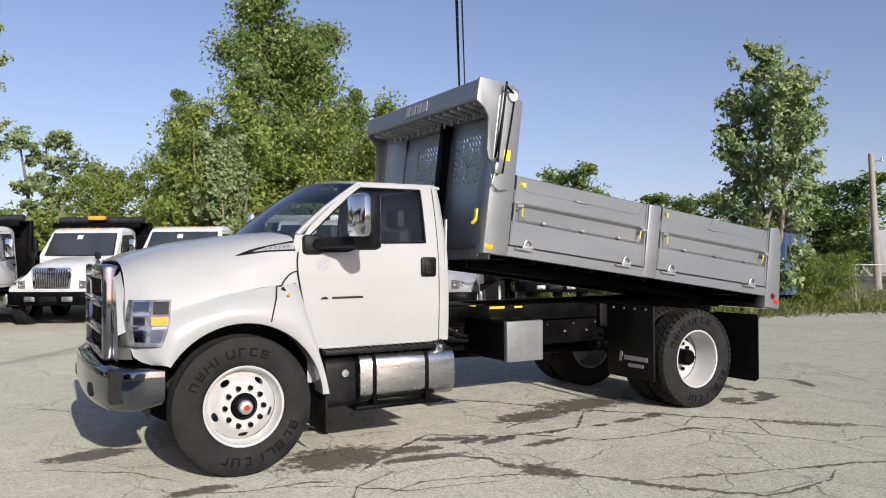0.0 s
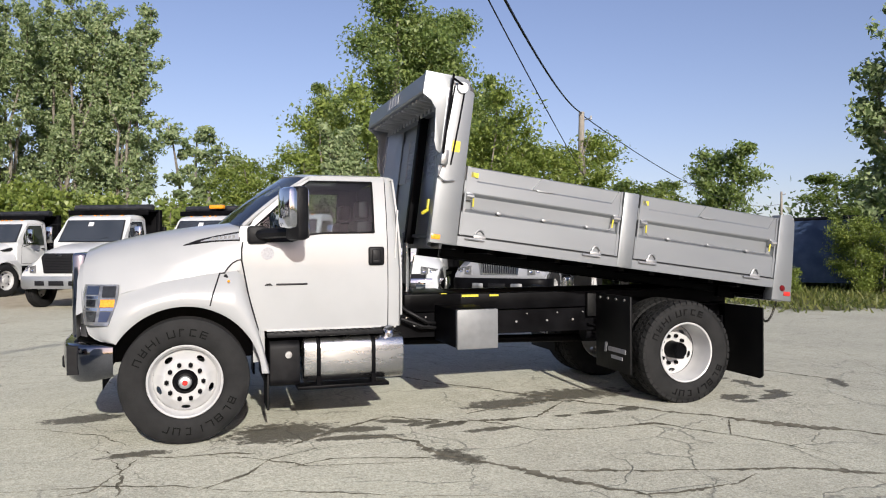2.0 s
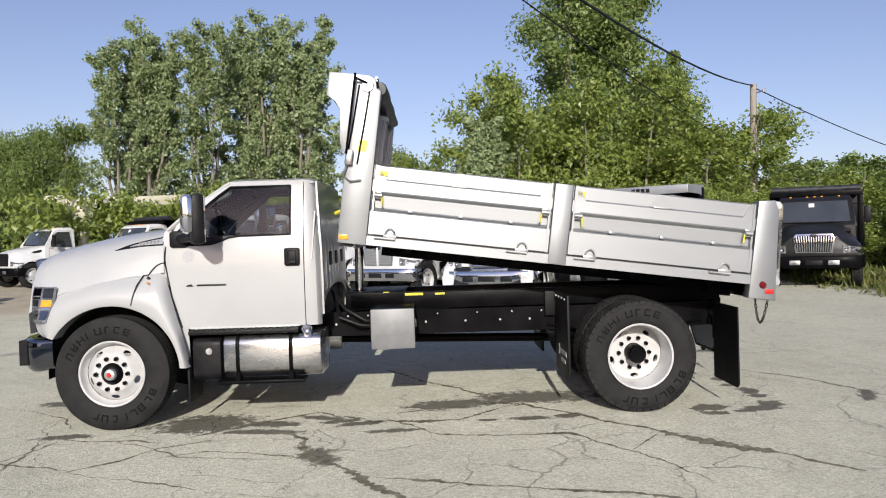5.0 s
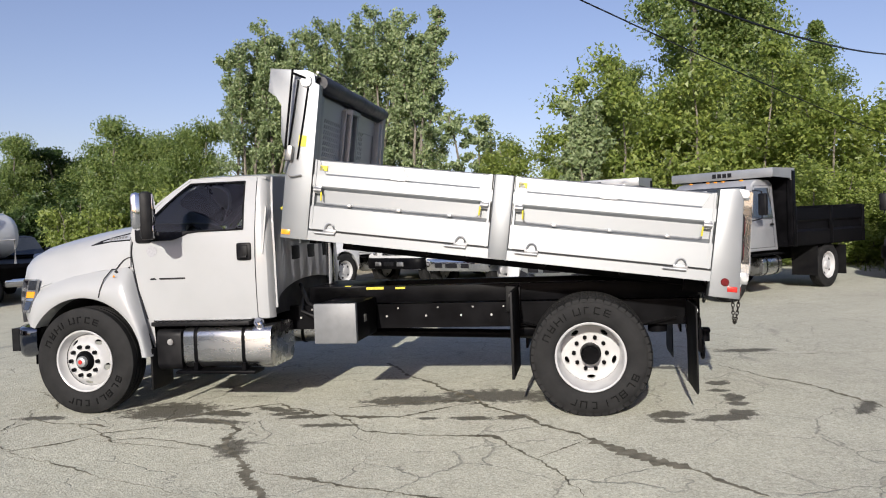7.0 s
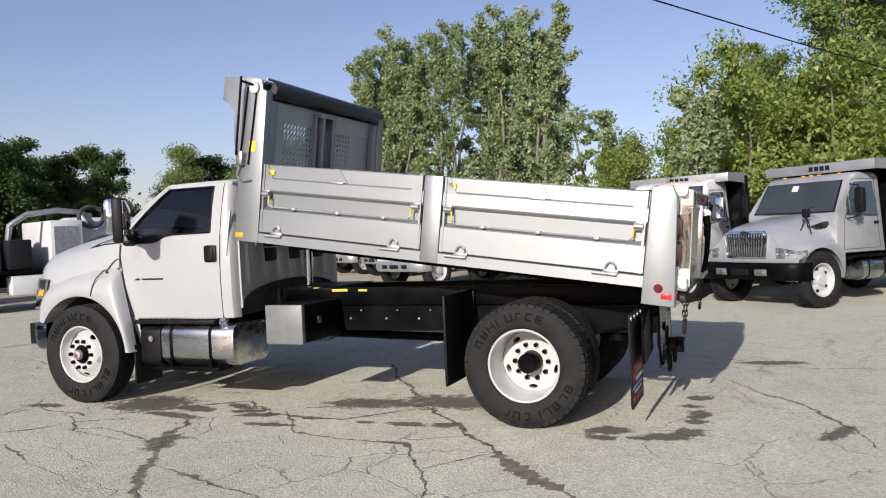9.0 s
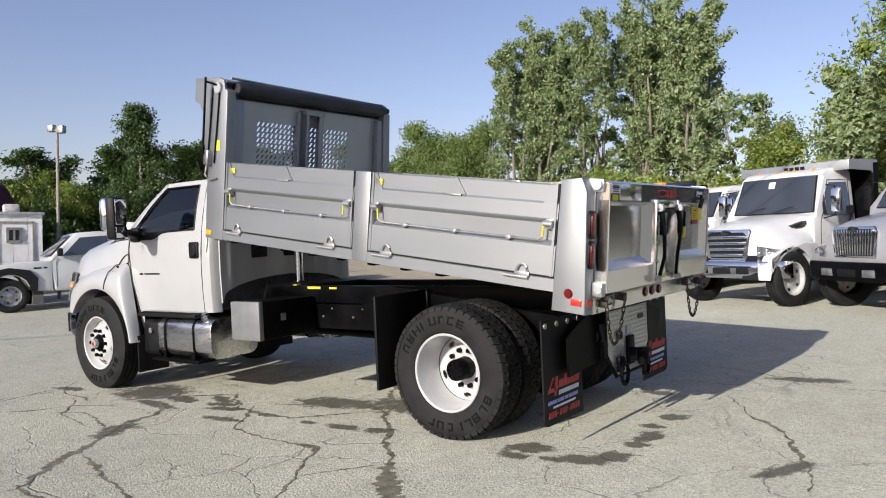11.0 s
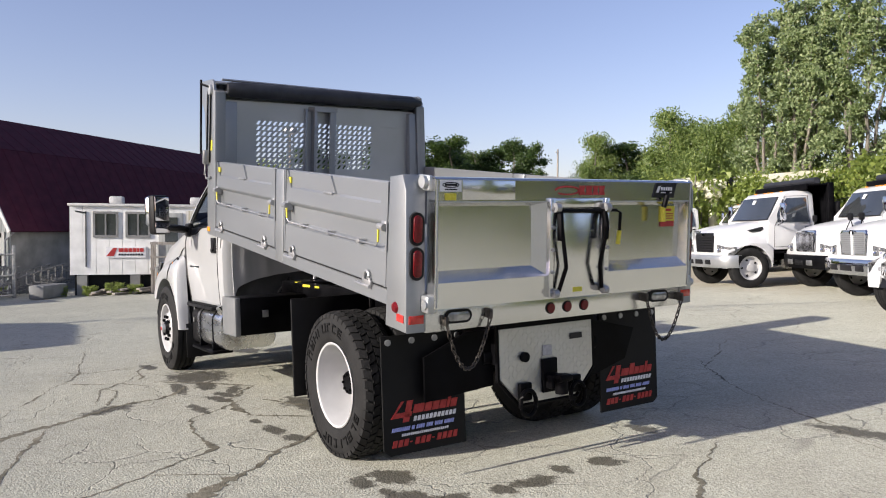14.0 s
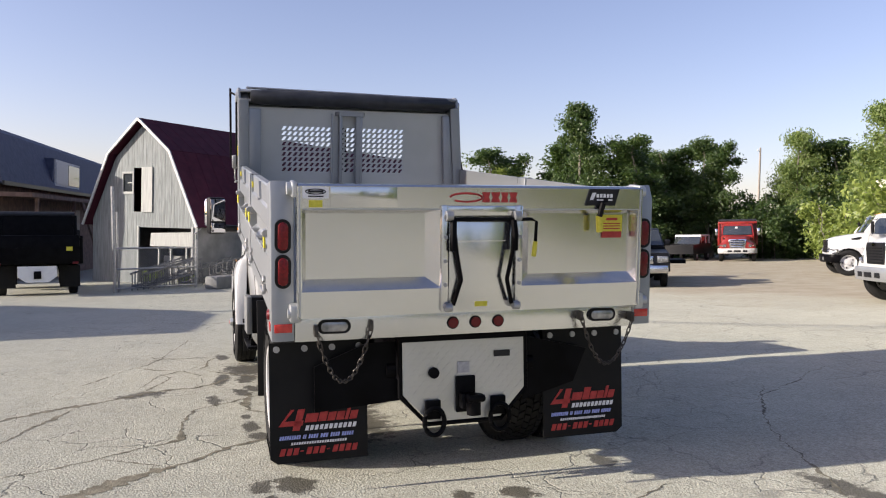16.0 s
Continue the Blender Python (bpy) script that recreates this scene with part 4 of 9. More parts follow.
for s in (1, -1):
    bm = vent_print()
    bmesh.ops.scale(bm, vec=(1, s, 1), verts=bm.verts)
    each("vent_print", bm, TOOLBOX, truck, smooth=0)
def seam():
    bm = B()
    pipe(bm, [(4.386, 1.047, 1.51), (4.42, 1.05, 1.505), (4.46, 1.058, 1.485), (4.50, 1.066, 1.445), (4.53, 1.078, 1.40)], 0.006, 5)
    pipe(bm, [(4.53, 1.078, 1.40), (4.57, 1.087, 1.40), (4.60, 1.177, 1.315), (4.63, 1.204, 1.22), (4.65, 1.21, 1.135)], 0.006, 5)
    # tapered dark rod paints the shadow behind the fender flare
    rod(bm, (4.53, 1.10, 1.385), (4.405, 1.068, 1.25), 0.014, 6, 0.009)
    return bm
both("fender_seam", seam, BLACKPRINT, truck)
def front_seam():
    bm = B()
    pipe(bm, [(front_x(z) + 0.001, side_y(z) + 0.002, z) for z in (0.90, 1.0, 1.1, 1.2, 1.3, 1.4, 1.5, 1.6, 1.66)], 0.006, 5)
    return bm
def rear_seam():
    bm = B()
    pipe(bm, [(3.107, side_y(z) + 0.001, z) for z in (0.90, 1.1, 1.3, 1.5, 1.7, 1.9, 2.1, 2.2)], 0.004, 5)
    return bm
both("door_seam", front_seam, BLACKPRINT, truck)
both("door_seam", rear_seam, BLACKPRINT, truck)
def side_marker():
    bm = B()
    lathe(bm, [(0, 0.006), (0.008, 0.006), (0.012, 0.0)], 16, Matrix.Translation((4.50, 1.172, 1.335)))
    return bm
both("side_marker", side_marker, AMBER, truck)

# -- nose
def headlight():
    bm = B()
    grid = []
    for z, xa, xb in ((1.325, 5.355, 5.60), (1.25, 5.362, 5.612), (1.17, 5.37, 5.615), (1.09, 5.39, 5.612), (1.0, 5.43, 5.60)):
        grid.append([(xa, along([(1.0, 1.195), (1.35, 1.125)], z), z), (lerp(xa, xb, 0.5), along([(1.0, 1.16), (1.35, 1.092)], z), z), (xb, along([(1.0, 1.075), (1.35, 1.022)], z), z), (xb + 0.06, along([(1.0, 0.92), (1.35, 0.86)], z), z), (xb + 0.085, 0.76, z)])
    sheet(bm, grid)
    return thicken(bm, 0.02)
lights = both("headlight", headlight, CLEAR, truck, "headlight cluster with an amber side lamp")


def lamp_patch(z0, z1, f0, f1, off):
    """A piece of the lamp's outer face, a little proud of it."""
    bm = B()
    grid = []
    for z in (z0, (z0 + z1) / 2, z1):
        xa, xb = along([(1.0, 5.43), (1.09, 5.39), (1.17, 5.37), (1.325, 5.355)], z), along([(1.0, 5.60), (1.09, 5.612), (1.25, 5.612), (1.325, 5.60)], z)
        row = []
        for k in range(5):
            f = lerp(f0, f1, k / 4)
            ya, ym, yb = along([(1.0, 1.195), (1.35, 1.125)], z), along([(1.0, 1.16), (1.35, 1.092)], z), along([(1.0, 1.075), (1.35, 1.022)], z)
            row.append((lerp(xa, xb, f), (lerp(ya, ym, 2 * f) if f < 0.5 else lerp(ym, yb, 2 * f - 1)) + off, z))
        grid.append(row)
    sheet(bm, grid)
    return thicken(bm, 0.004)


for h, s in zip(lights, (1, -1)):
    for name, mat, z0, z1, f0, f1, lab in (
            ("amber_lamp", AMBER, 1.145, 1.205, 0.05, 0.50, "amber turn lamp"), ("lamp", SMOKED, 1.222, 1.312, 0.05, 0.46, ""), ("lamp_bar", CHROME, 1.118, 1.138, 0.05, 0.47, ""),
            ("lamp", DARKCHROME, 1.03, 1.108, 0.10, 0.47, ""), ("lamp", DARKCHROME, 1.245, 1.312, 0.57, 0.95, ""), ("lamp_bar", CHROME, 1.212, 1.232, 0.57, 0.95, ""),
            ("lamp", SMOKED, 1.15, 1.205, 0.66, 0.95, ""), ("lamp_bar", CHROME, 1.118, 1.138, 0.57, 0.95, ""), ("lamp", DARKCHROME, 1.03, 1.108, 0.60, 0.95, "")):
        bm = lamp_patch(z0, z1, f0, f1, 0.006)
        bmesh.ops.scale(bm, vec=(1, s, 1), verts=bm.verts)
        part(name, bm, mat, h, lab)
bm = B()
sheet(bm, [[(5.64, -0.98, 1.1), (5.6, -1.02, 0.9)], [(5.70, -0.76, 1.3), (5.68, -0.76, 0.88)], [(5.70, 0.76, 1.3), (5.68, 0.76, 0.88)], [(5.64, 0.98, 1.1), (5.6, 1.02, 0.9)]])
sheet(bm, [[(5.64, s * 0.3, 1.57), (5.68, s * 0.3, 1.5)] for s in (-1, 1)])
sheet(bm, [[(5.635, y, z + 0.0), (5.69, y * 0.98, z - 0.03), (5.69, y * 0.96, 0.88)] for y, z in ((-0.99, 1.1), (-0.89, 1.39), (-0.68, 1.52), (-0.3, 1.57), (0.3, 1.57), (0.68, 1.52), (0.89, 1.39), (0.99, 1.1))])
part("nose_panel", bm, WHITE, truck)
bm = B()
for z0, z1 in ((1.46, 1.575), (0.86, 0.93)):
    box(bm, 5.66, 5.765, -0.64, 0.64, z0, z1, 0.025)
for s in (1, -1):
    box(bm, 5.64, 5.76, s * 0.64 - 0.05, s * 0.64 + 0.05, 0.86, 1.57, 0.025)
box(bm, 5.70, 5.775, -0.6, 0.6, 1.25, 1.33, 0.02)
box(bm, 5.70, 5.775, -0.6, 0.6, 1.05, 1.12, 0.02)
grille = part("grille", bm, DARKCHROME, truck, "tall dark chrome grille")
bm = B()
box(bm, 5.66, 5.69, -0.6, 0.6, 0.9, 1.5)
part("grille_mesh", bm, PLASTIC, grille)
for k in range(14):
    bm = B()
    y = lerp(-0.54, 0.54, k / 13)
    box(bm, 5.69, 5.725, y - 0.008, y + 0.008, 0.92, 1.47)
    part("grille_bar", bm, BLACK, grille)
bm = B()
lathe(bm, [(0, 0.0), (0.06, 0.006), (0.085, 0.0)], 24, Matrix.Translation((5.778, 0, 1.22)) @ Matrix.Rotation(radians(-90), 4, "Z") @ Matrix.Diagonal((1.6, 1, 0.75, 1)))
part("grille_badge", bm, BLUEPRINT, grille)
# bumper: a bent, rounded bar that wraps round to the arches
bm = B()
grid = []
for i in range(49):
    a = math.pi * i / 48
    u, v = abs(math.sin(a)) ** (2 / 3), math.copysign(abs(math.cos(a)) ** (2 / 3), math.cos(a))
    x, y, rise = 5.40 + 0.46 * u, 1.135 * v, 0.10 * (1 - u) ** 2
    c = Vector((u * u / 0.46, v * abs(v) / 1.135, 0)).normalized()
    grid.append([(x - c.x * d, y - c.y * d, z) for d, z in ((0.10, 0.845), (0.045, 0.846), (0.022, 0.842), (0.008, 0.83), (0.001, 0.812), (-0.002, 0.76), (-0.003, 0.70), (0.0, 0.65), (0.006, 0.60 + 0.2 * rise), (0.02, 0.56 + 0.4 * rise), (0.045, 0.53 + 0.5 * rise), (0.08, 0.521 + 0.5 * rise), (0.12, 0.52 + 0.5 * rise))])
sheet(bm, grid)
bumper = part("bumper", thicken(bm, 0.012), DARKCHROME, truck, "dark chrome front bumper", smooth=50)
bm = B()
for s in (1, -1):
    box(bm, 5.78, 5.848, s * 0.55 - 0.10, s * 0.55 + 0.10, 0.60, 0.71, 0.02)
box(bm, 5.45, 5.75, -1.05, 1.05, 0.6, 0.83)
each("bumper_recess", bm, PLASTIC, bumper)

# -- mirrors
def mirror():
    bm = B()
    box(bm, 3.875, 3.985, 1.315, 1.535, 1.672, 2.115, 0.035)
    return bm
def mirror_cap():
    bm = B()
    box(bm, 3.965, 4.065, 1.325, 1.53, 1.765, 2.108, 0.045)
    return bm
def mirror_arm():
    bm = B()
    pipe(bm, [(4.26, 1.0, 1.72), (4.16, 1.15, 1.735), (3.96, 1.36, 1.745)], 0.045, 8)
    box(bm, 4.17, 4.34, 0.985, 1.06, 1.64, 1.80, 0.03)
    return bm
def mirror_face():
    bm = B()
    box(bm, 3.868, 3.878, 1.335, 1.517, 1.825, 2.09, 0.004)
    box(bm, 3.868, 3.878, 1.335, 1.517, 1.69, 1.805, 0.004)
    return bm
for s in (1, -1):
    made = []
    for mk in (mirror, mirror_cap, mirror_arm, mirror_face):
        bm = mk()
        if mk is not mirror_arm:
            bmesh.ops.rotate(bm, cent=(3.95, 1.50, 1.9), matrix=Matrix.Rotation(radians(24), 3, "Z"), verts=bm.verts)
        bmesh.ops.scale(bm, vec=(1, s, 1), verts=bm.verts)
        made.append(bm)
    mo = part("mirror", made[0], PLASTIC, truck, "towing mirror with a chrome back")
    part("chrome_cap", made[1], CHROME, mo)
    part("mirror_arm", made[2], PLASTIC, mo)
    part("mirror_glass", made[3], MIRROR, mo)

# -- fuel tank, steps, fluid tank
def dee(x0, x1, y0, y1, z0, z1, r):
    bm = B()
    box(bm, x0, x1, y0, y1, z0, z1)
    es = [e for e in bm.edges if abs(e.verts[0].co.x - e.verts[1].co.x) > 0.01]
    bmesh.ops.bevel(bm, geom=es, offset=r, segments=5, affect="EDGES", profile=0.5)
    es = [e for e in bm.edges if abs(e.verts[0].co.x - e.verts[1].co.x) < 1e-4]
    bmesh.ops.bevel(bm, geom=es, offset=0.012, segments=2, affect="EDGES", profile=0.5)
    return bm
for s in (1, -1):
    bm = dee(2.97, 3.87, 0.47, 1.07, 0.42, 0.83, 0.11)
    bmesh.ops.scale(bm, vec=(1, s, 1), verts=bm.verts)
    tank = part("fuel_tank", bm, TANK, truck, "polished aluminium fuel tank")
    for x in (3.25, 3.74):
        bm = dee(x - 0.02, x + 0.02, 0.46, 1.078, 0.412, 0.838, 0.115)
        bmesh.ops.scale(bm, vec=(1, s, 1), verts=bm.verts)
        part("tank_strap", bm, BLACK, tank)
    bm = B()
    rod(bm, (3.1, s * 0.98, 0.8), (3.1, s * 1.03, 0.86), 0.05, 20)
    rod(bm, (3.1, s * 1.02, 0.85), (3.1, s * 1.045, 0.88), 0.035, 16)
    part("filler_cap", bm, CHROME, tank)
    bm = dee(3.90, 4.16, 0.6, 1.05, 0.40, 0.80, 0.07)
    bmesh.ops.scale(bm, vec=(1, s, 1), verts=bm.verts)
    dt = part("fluid_tank", bm, PLASTIC, truck, "black plastic fluid tank")
    bm = B()
    rod(bm, (4.0, s * 1.03, 0.68), (4.0, s * 1.075, 0.68), 0.03, 16)
    part("fluid_cap", bm, STEEL, dt)
    bm = B()
    box(bm, 3.17, 4.18, min(s * 0.8, s * 1.10), max(s * 0.8, s * 1.10), 0.835, 0.875, 0.008)
    for k in range(14):
        x = 3.25 + k * 0.065
        box(bm, x, x + 0.03, min(s * 0.98, s * 1.102), max(s * 0.98, s * 1.102), 0.872, 0.885)
    step = part("step_board", bm, PLASTIC, truck, "black running board")
    bm = B()
    box(bm, 3.17, 4.18, min(s * 1.0, s * 1.03), max(s * 1.0, s * 1.03), 0.885, 0.90)
    part("step_trim", bm, ALU_DULL, step)
    bm = B()
    box(bm, 3.12, 3.93, min(s * 0.9, s * 1.12), max(s * 0.9, s * 1.12), 0.375, 0.405, 0.006)
    for x in (3.25, 3.74):
        box(bm, x - 0.02, x + 0.02, min(s * 1.0, s * 1.08), max(s * 1.0, s * 1.08), 0.40, 0.48)
    part("lower_step", bm, BLACK, truck)
    bm = B()
    box(bm, 4.17, 4.19, min(s * 0.75, s * 1.12), max(s * 0.75, s * 1.12), 0.22, 0.62, 0.004)
    part("front_flap", bm, FLAP, truck)
# toolbox
for s in (1, -1):
    bm = B()
    box(bm, 2.10, 2.49, min(s * 0.47, s * 1.15), max(s * 0.47, s * 1.15), 0.67, 1.025, 0.012)
    tb = part("toolbox", bm, BLACK, truck, "black steel toolbox with a grey lid")
    bm = B()
    box(bm, 2.095, 2.495, min(s * 1.13, s * 1.185), max(s * 1.13, s * 1.185), 0.665, 1.03, 0.008)
    part("toolbox_lid", bm, TOOLBOX, tb)
    bm = B()
    box(bm, 2.085, 2.10, min(s * 0.86, s * 0.92), max(s * 0.86, s * 0.92), 0.83, 0.9, 0.004)
    part("toolbox_latch", bm, STEEL, tb)
# rear wheel guards and mud flaps
for s in (1, -1):
    bm = B()
    box(bm, 0.675, 0.70, min(s * 0.5, s * 1.18), max(s * 0.5, s * 1.18), 0.33, 1.10, 0.006)
    box(bm, 0.66, 0.80, min(s * 0.45, s * 0.5), max(s * 0.45, s * 0.5), 0.85, 1.1, 0.006)
    fl = part("wheel_guard", bm, FLAP, truck, "black plate guard ahead of the rear wheels")
    bm = B()
    for k in range(4):
        rod(bm, (0.70, s * (0.6 + 0.16 * k), 1.06), (0.712, s * (0.6 + 0.16 * k), 1.06), 0.014, 10)
    each("guard_bolt", bm, STEEL, fl)
    bm = B()
    for k, w in enumerate((0.17, 0.11)):
        box(bm, 0.70, 0.704, s * 0.93 - w, s * 0.93 + w, 0.52 - 0.07 * k, 0.565 - 0.08 * k)
    prism(bm, [(s * 0.68, 0.50), (s * 0.72, 0.50), (s * 0.74, 0.60), (s * 0.70, 0.60)], "x", 0.70, 0.704)
    each("guard_mark", bm, STICKER, fl)
    bm = B()
    prism(bm, [(s * 0.61, 0.205), (s * 1.17, 0.205), (s * 1.215, 0.24), (s * 1.215, 0.95), (s * 0.61, 0.95)], "x", -0.862, -0.85)
    mf = part("mud_flap", bm, FLAP, truck, "black mud flap with red and white print")
    bm = B()
    for k in range(4):
        rod(bm, (-0.862, s * (0.66 + 0.17 * k), 0.91), (-0.872, s * (0.66 + 0.17 * k), 0.91), 0.02, 14)
    each("flap_bolt", bm, GALV, mf)
    # slanted bars in place of the lettering; seen from behind, left is +y
    e = 1.215 if s > 0 else -0.61

    def slanted(bm, a, b, z0, z1):
        k = 0.28 * (z1 - z0)
        prism(bm, [(e - a, z0), (e - b, z0), (e - b - k, z1), (e - a - k, z1)], "x", -0.866, -0.862)
    bm = B()
    prism(bm, [(e - 0.052, 0.435), (e - 0.195, 0.435), (e - 0.205, 0.465), (e - 0.088, 0.465), (e - 0.150, 0.535), (e - 0.128, 0.535)], "x", -0.866, -0.862)
    slanted(bm, 0.135, 0.178, 0.405, 0.535)
    x = 0.21
    for w, h in ((0.075, 0.505), (0.05, 0.535), (0.048, 0.505), (0.048, 0.505), (0.022, 0.535), (0.046, 0.505)):
        slanted(bm, x, x + w, 0.452, h)
        x += w + 0.007
    x = 0.055
    for k in range(12):
        if k not in (3, 7):
            slanted(bm, x, x + 0.030, 0.255, 0.298)
        else:
            slanted(bm, x + 0.006, x + 0.024, 0.273, 0.281)
        x += 0.0405
    each("red_print", bm, REDPRINT, mf)
    bm = B()
    x = 0.212
    for k in range(11):
        slanted(bm, x, x + 0.020, 0.402, 0.432)
        x += 0.0295
    for k in range(22):
        slanted(bm, 0.125 + 0.0158 * k, 0.136 + 0.0158 * k, 0.318, 0.333)
    each("white_print", bm, WHITEPRINT, mf)
    bm = B()
    x = 0.055
    for w in (0.13, 0.022, 0.062, 0.05, 0.06, 0.075):
        n = max(1, round(w / 0.0145))
        for k in range(n):
            slanted(bm, x + w * k / n, x + w * (k + 0.74) / n, 0.352, 0.376)
        x += w + 0.012
    each("blue_print", bm, BLUEPRINT, mf)

# -- hitch plate
bm = B()
prism(bm, [(-0.41, 0.93), (0.41, 0.93), (0.41, 0.60), (0.24, 0.42), (-0.24, 0.42), (-0.41, 0.60)], "x", -0.99, -0.97)
hitch = part("hitch_plate", bm, TREADPLATE, truck, "bright tread-plate hitch panel")
bm = B()
for j in range(15):
    for k in range(26):
        y, z = -0.395 + 0.0316 * k, 0.435 + 0.0345 * j
        if z < 0.60 and abs(y) > 0.21 + (z - 0.42):
            continue
        a = radians(45 if (j + k) % 2 else -45)
        m = Matrix.Translation((-0.991, y, z)) @ Matrix.Rotation(a, 4, "X")
        box(bm, -0.0025, 0.002, -0.0125, 0.0125, -0.004, 0.004, 0, m)
part("tread_pattern", bm, TREADPLATE, hitch, smooth=0)
bm = B()
pts = [(-0.980, 0.425, 0.95), (-0.980, 0.425, 0.59), (-0.980, 0.25, 0.405), (-0.980, -0.25, 0.405), (-0.980, -0.425, 0.59), (-0.980, -0.425, 0.95)]
pipe(bm, pts, 0.016, 6)
prism(bm, [(0.425, 0.93), (0.62, 0.93), (0.95, 0.80), (0.95, 0.52), (0.42, 0.56)], "x", -0.93, -0.91)
prism(bm, [(-0.425, 0.93), (-0.9, 0.82), (-0.8, 0.6), (-0.425, 0.5)], "x", -0.93, -0.91)
box(bm, -1.000, -0.95, -0.42, 0.42, 0.93, 0.97)
part("hitch_frame", bm, BLACK, hitch)
bm = B()
box(bm, -1.015, -0.990, -0.065, 0.065, 0.47, 0.70, 0.006)
box(bm, -1.080, -1.010, -0.05, 0.05, 0.50, 0.60, 0.015)
rod(bm, (-1.100, -0.02, 0.47), (-1.100, -0.02, 0.60), 0.045, 14)
box(bm, -1.150, -1.060, -0.09, 0.03, 0.55, 0.60, 0.02)
part("pintle_hook", bm, BLACK, hitch)
for y in (0.22, -0.22):
    bm = B()
    box(bm, -1.025, -0.990, y - 0.05, y + 0.05, 0.44, 0.56, 0.008)
    pipe(bm, [(-1.040, y + 0.065 * math.cos(a), 0.43 + 0.085 * math.sin(a)) for a in [2 * math.pi * k / 20 for k in range(21)]], 0.016, 8)
    part("tow_ring", bm, BLACK, hitch)
bm = B()
rod(bm, (-0.990, 0.21, 0.73), (-1.015, 0.21, 0.73), 0.035, 12)
part("trailer_socket", bm, BLACK, hitch)
bm = B()
box(bm, -1.000, -0.990, -0.03, 0.05, 0.72, 0.79)
part("white_label", bm, STICKER, hitch)
bm = B()
box(bm, -1.000, -0.990, -0.31, -0.2, 0.81, 0.85)
part("dark_label", bm, BLACKPRINT, hitch)

# -- hoist
bm = B()
rod(bm, (2.69, 0.1, 0.9), (2.69, 0.1, 1.14), 0.07, 16)
part("hoist_barrel", bm, BLACK, truck)
bm = B()
rod(bm, (2.69, 0.1, 1.12), (2.68, 0.1, 1.75), 0.045, 20)
part("hoist_ram", bm, CHROME, truck)
bm = B()
pipe(bm, [(2.95, 0.3, 1.15), (2.8, 0.5, 0.98), (2.6, 0.55, 0.86), (2.5, 0.5, 0.84)], 0.02)
pipe(bm, [(2.95, 0.2, 1.1), (2.85, 0.55, 0.9), (2.65, 0.58, 0.82), (2.5, 0.52, 0.80)], 0.018)
each("hose", bm, PLASTIC, truck)

# -- dump body, in its own frame: u ahead, y left, w up, raised by 7.6 degrees
BODY = Matrix.Translation((-1.24, 0, 1.015)) @ Matrix.Rotation(radians(-7.6), 4, "Y")
bm = B()
box(bm, 0.13, 3.95, -1.13, 1.13, 0.16, 0.195)
for s in (1, -1):
    prism(bm, [(s * 1.13, 0.105), (s * 1.22, 0.105), (s * 1.22, 0.19), (s * 1.205, 0.20), (s * 1.13, 0.20)], "x", 0.25, 3.80)
body = part("dump_body", bm, ALU, truck, "bright aluminium dump body tipped up at the front", m=BODY)
bm = B()
for s in (1, -1):
    box(bm, 0.1, 3.7, s * 0.36, s * 0.46, 0.0, 0.16, 0.006)
for k in range(11):
    u = 0.25 + 0.35 * k
    box(bm, u, u + 0.06, -1.12, 1.12, 0.07, 0.158)
box(bm, 0.17, 0.24, -1.1, 1.1, 0.02, 0.155)
box(bm, 0.17, 0.4, -0.5, 0.5, -0.05, 0.1)
each("under_beam", bm, BLACK, body)


def body_part(name, bm, mat, label="", smooth=35):
    return part(name, bm, mat, body, label, smooth=smooth)


# drop sides
PROFILE = ((0.836, 1.150), (0.836, 1.190), (0.826, 1.199), (0.715, 1.201), (0.700, 1.214), (0.60, 1.218), (0.588, 1.213), (0.565, 1.178), (0.45, 1.172), (0.425, 1.205), (0.415, 1.218), (0.21, 1.221), (0.205, 1.215), (0.205, 1.15))


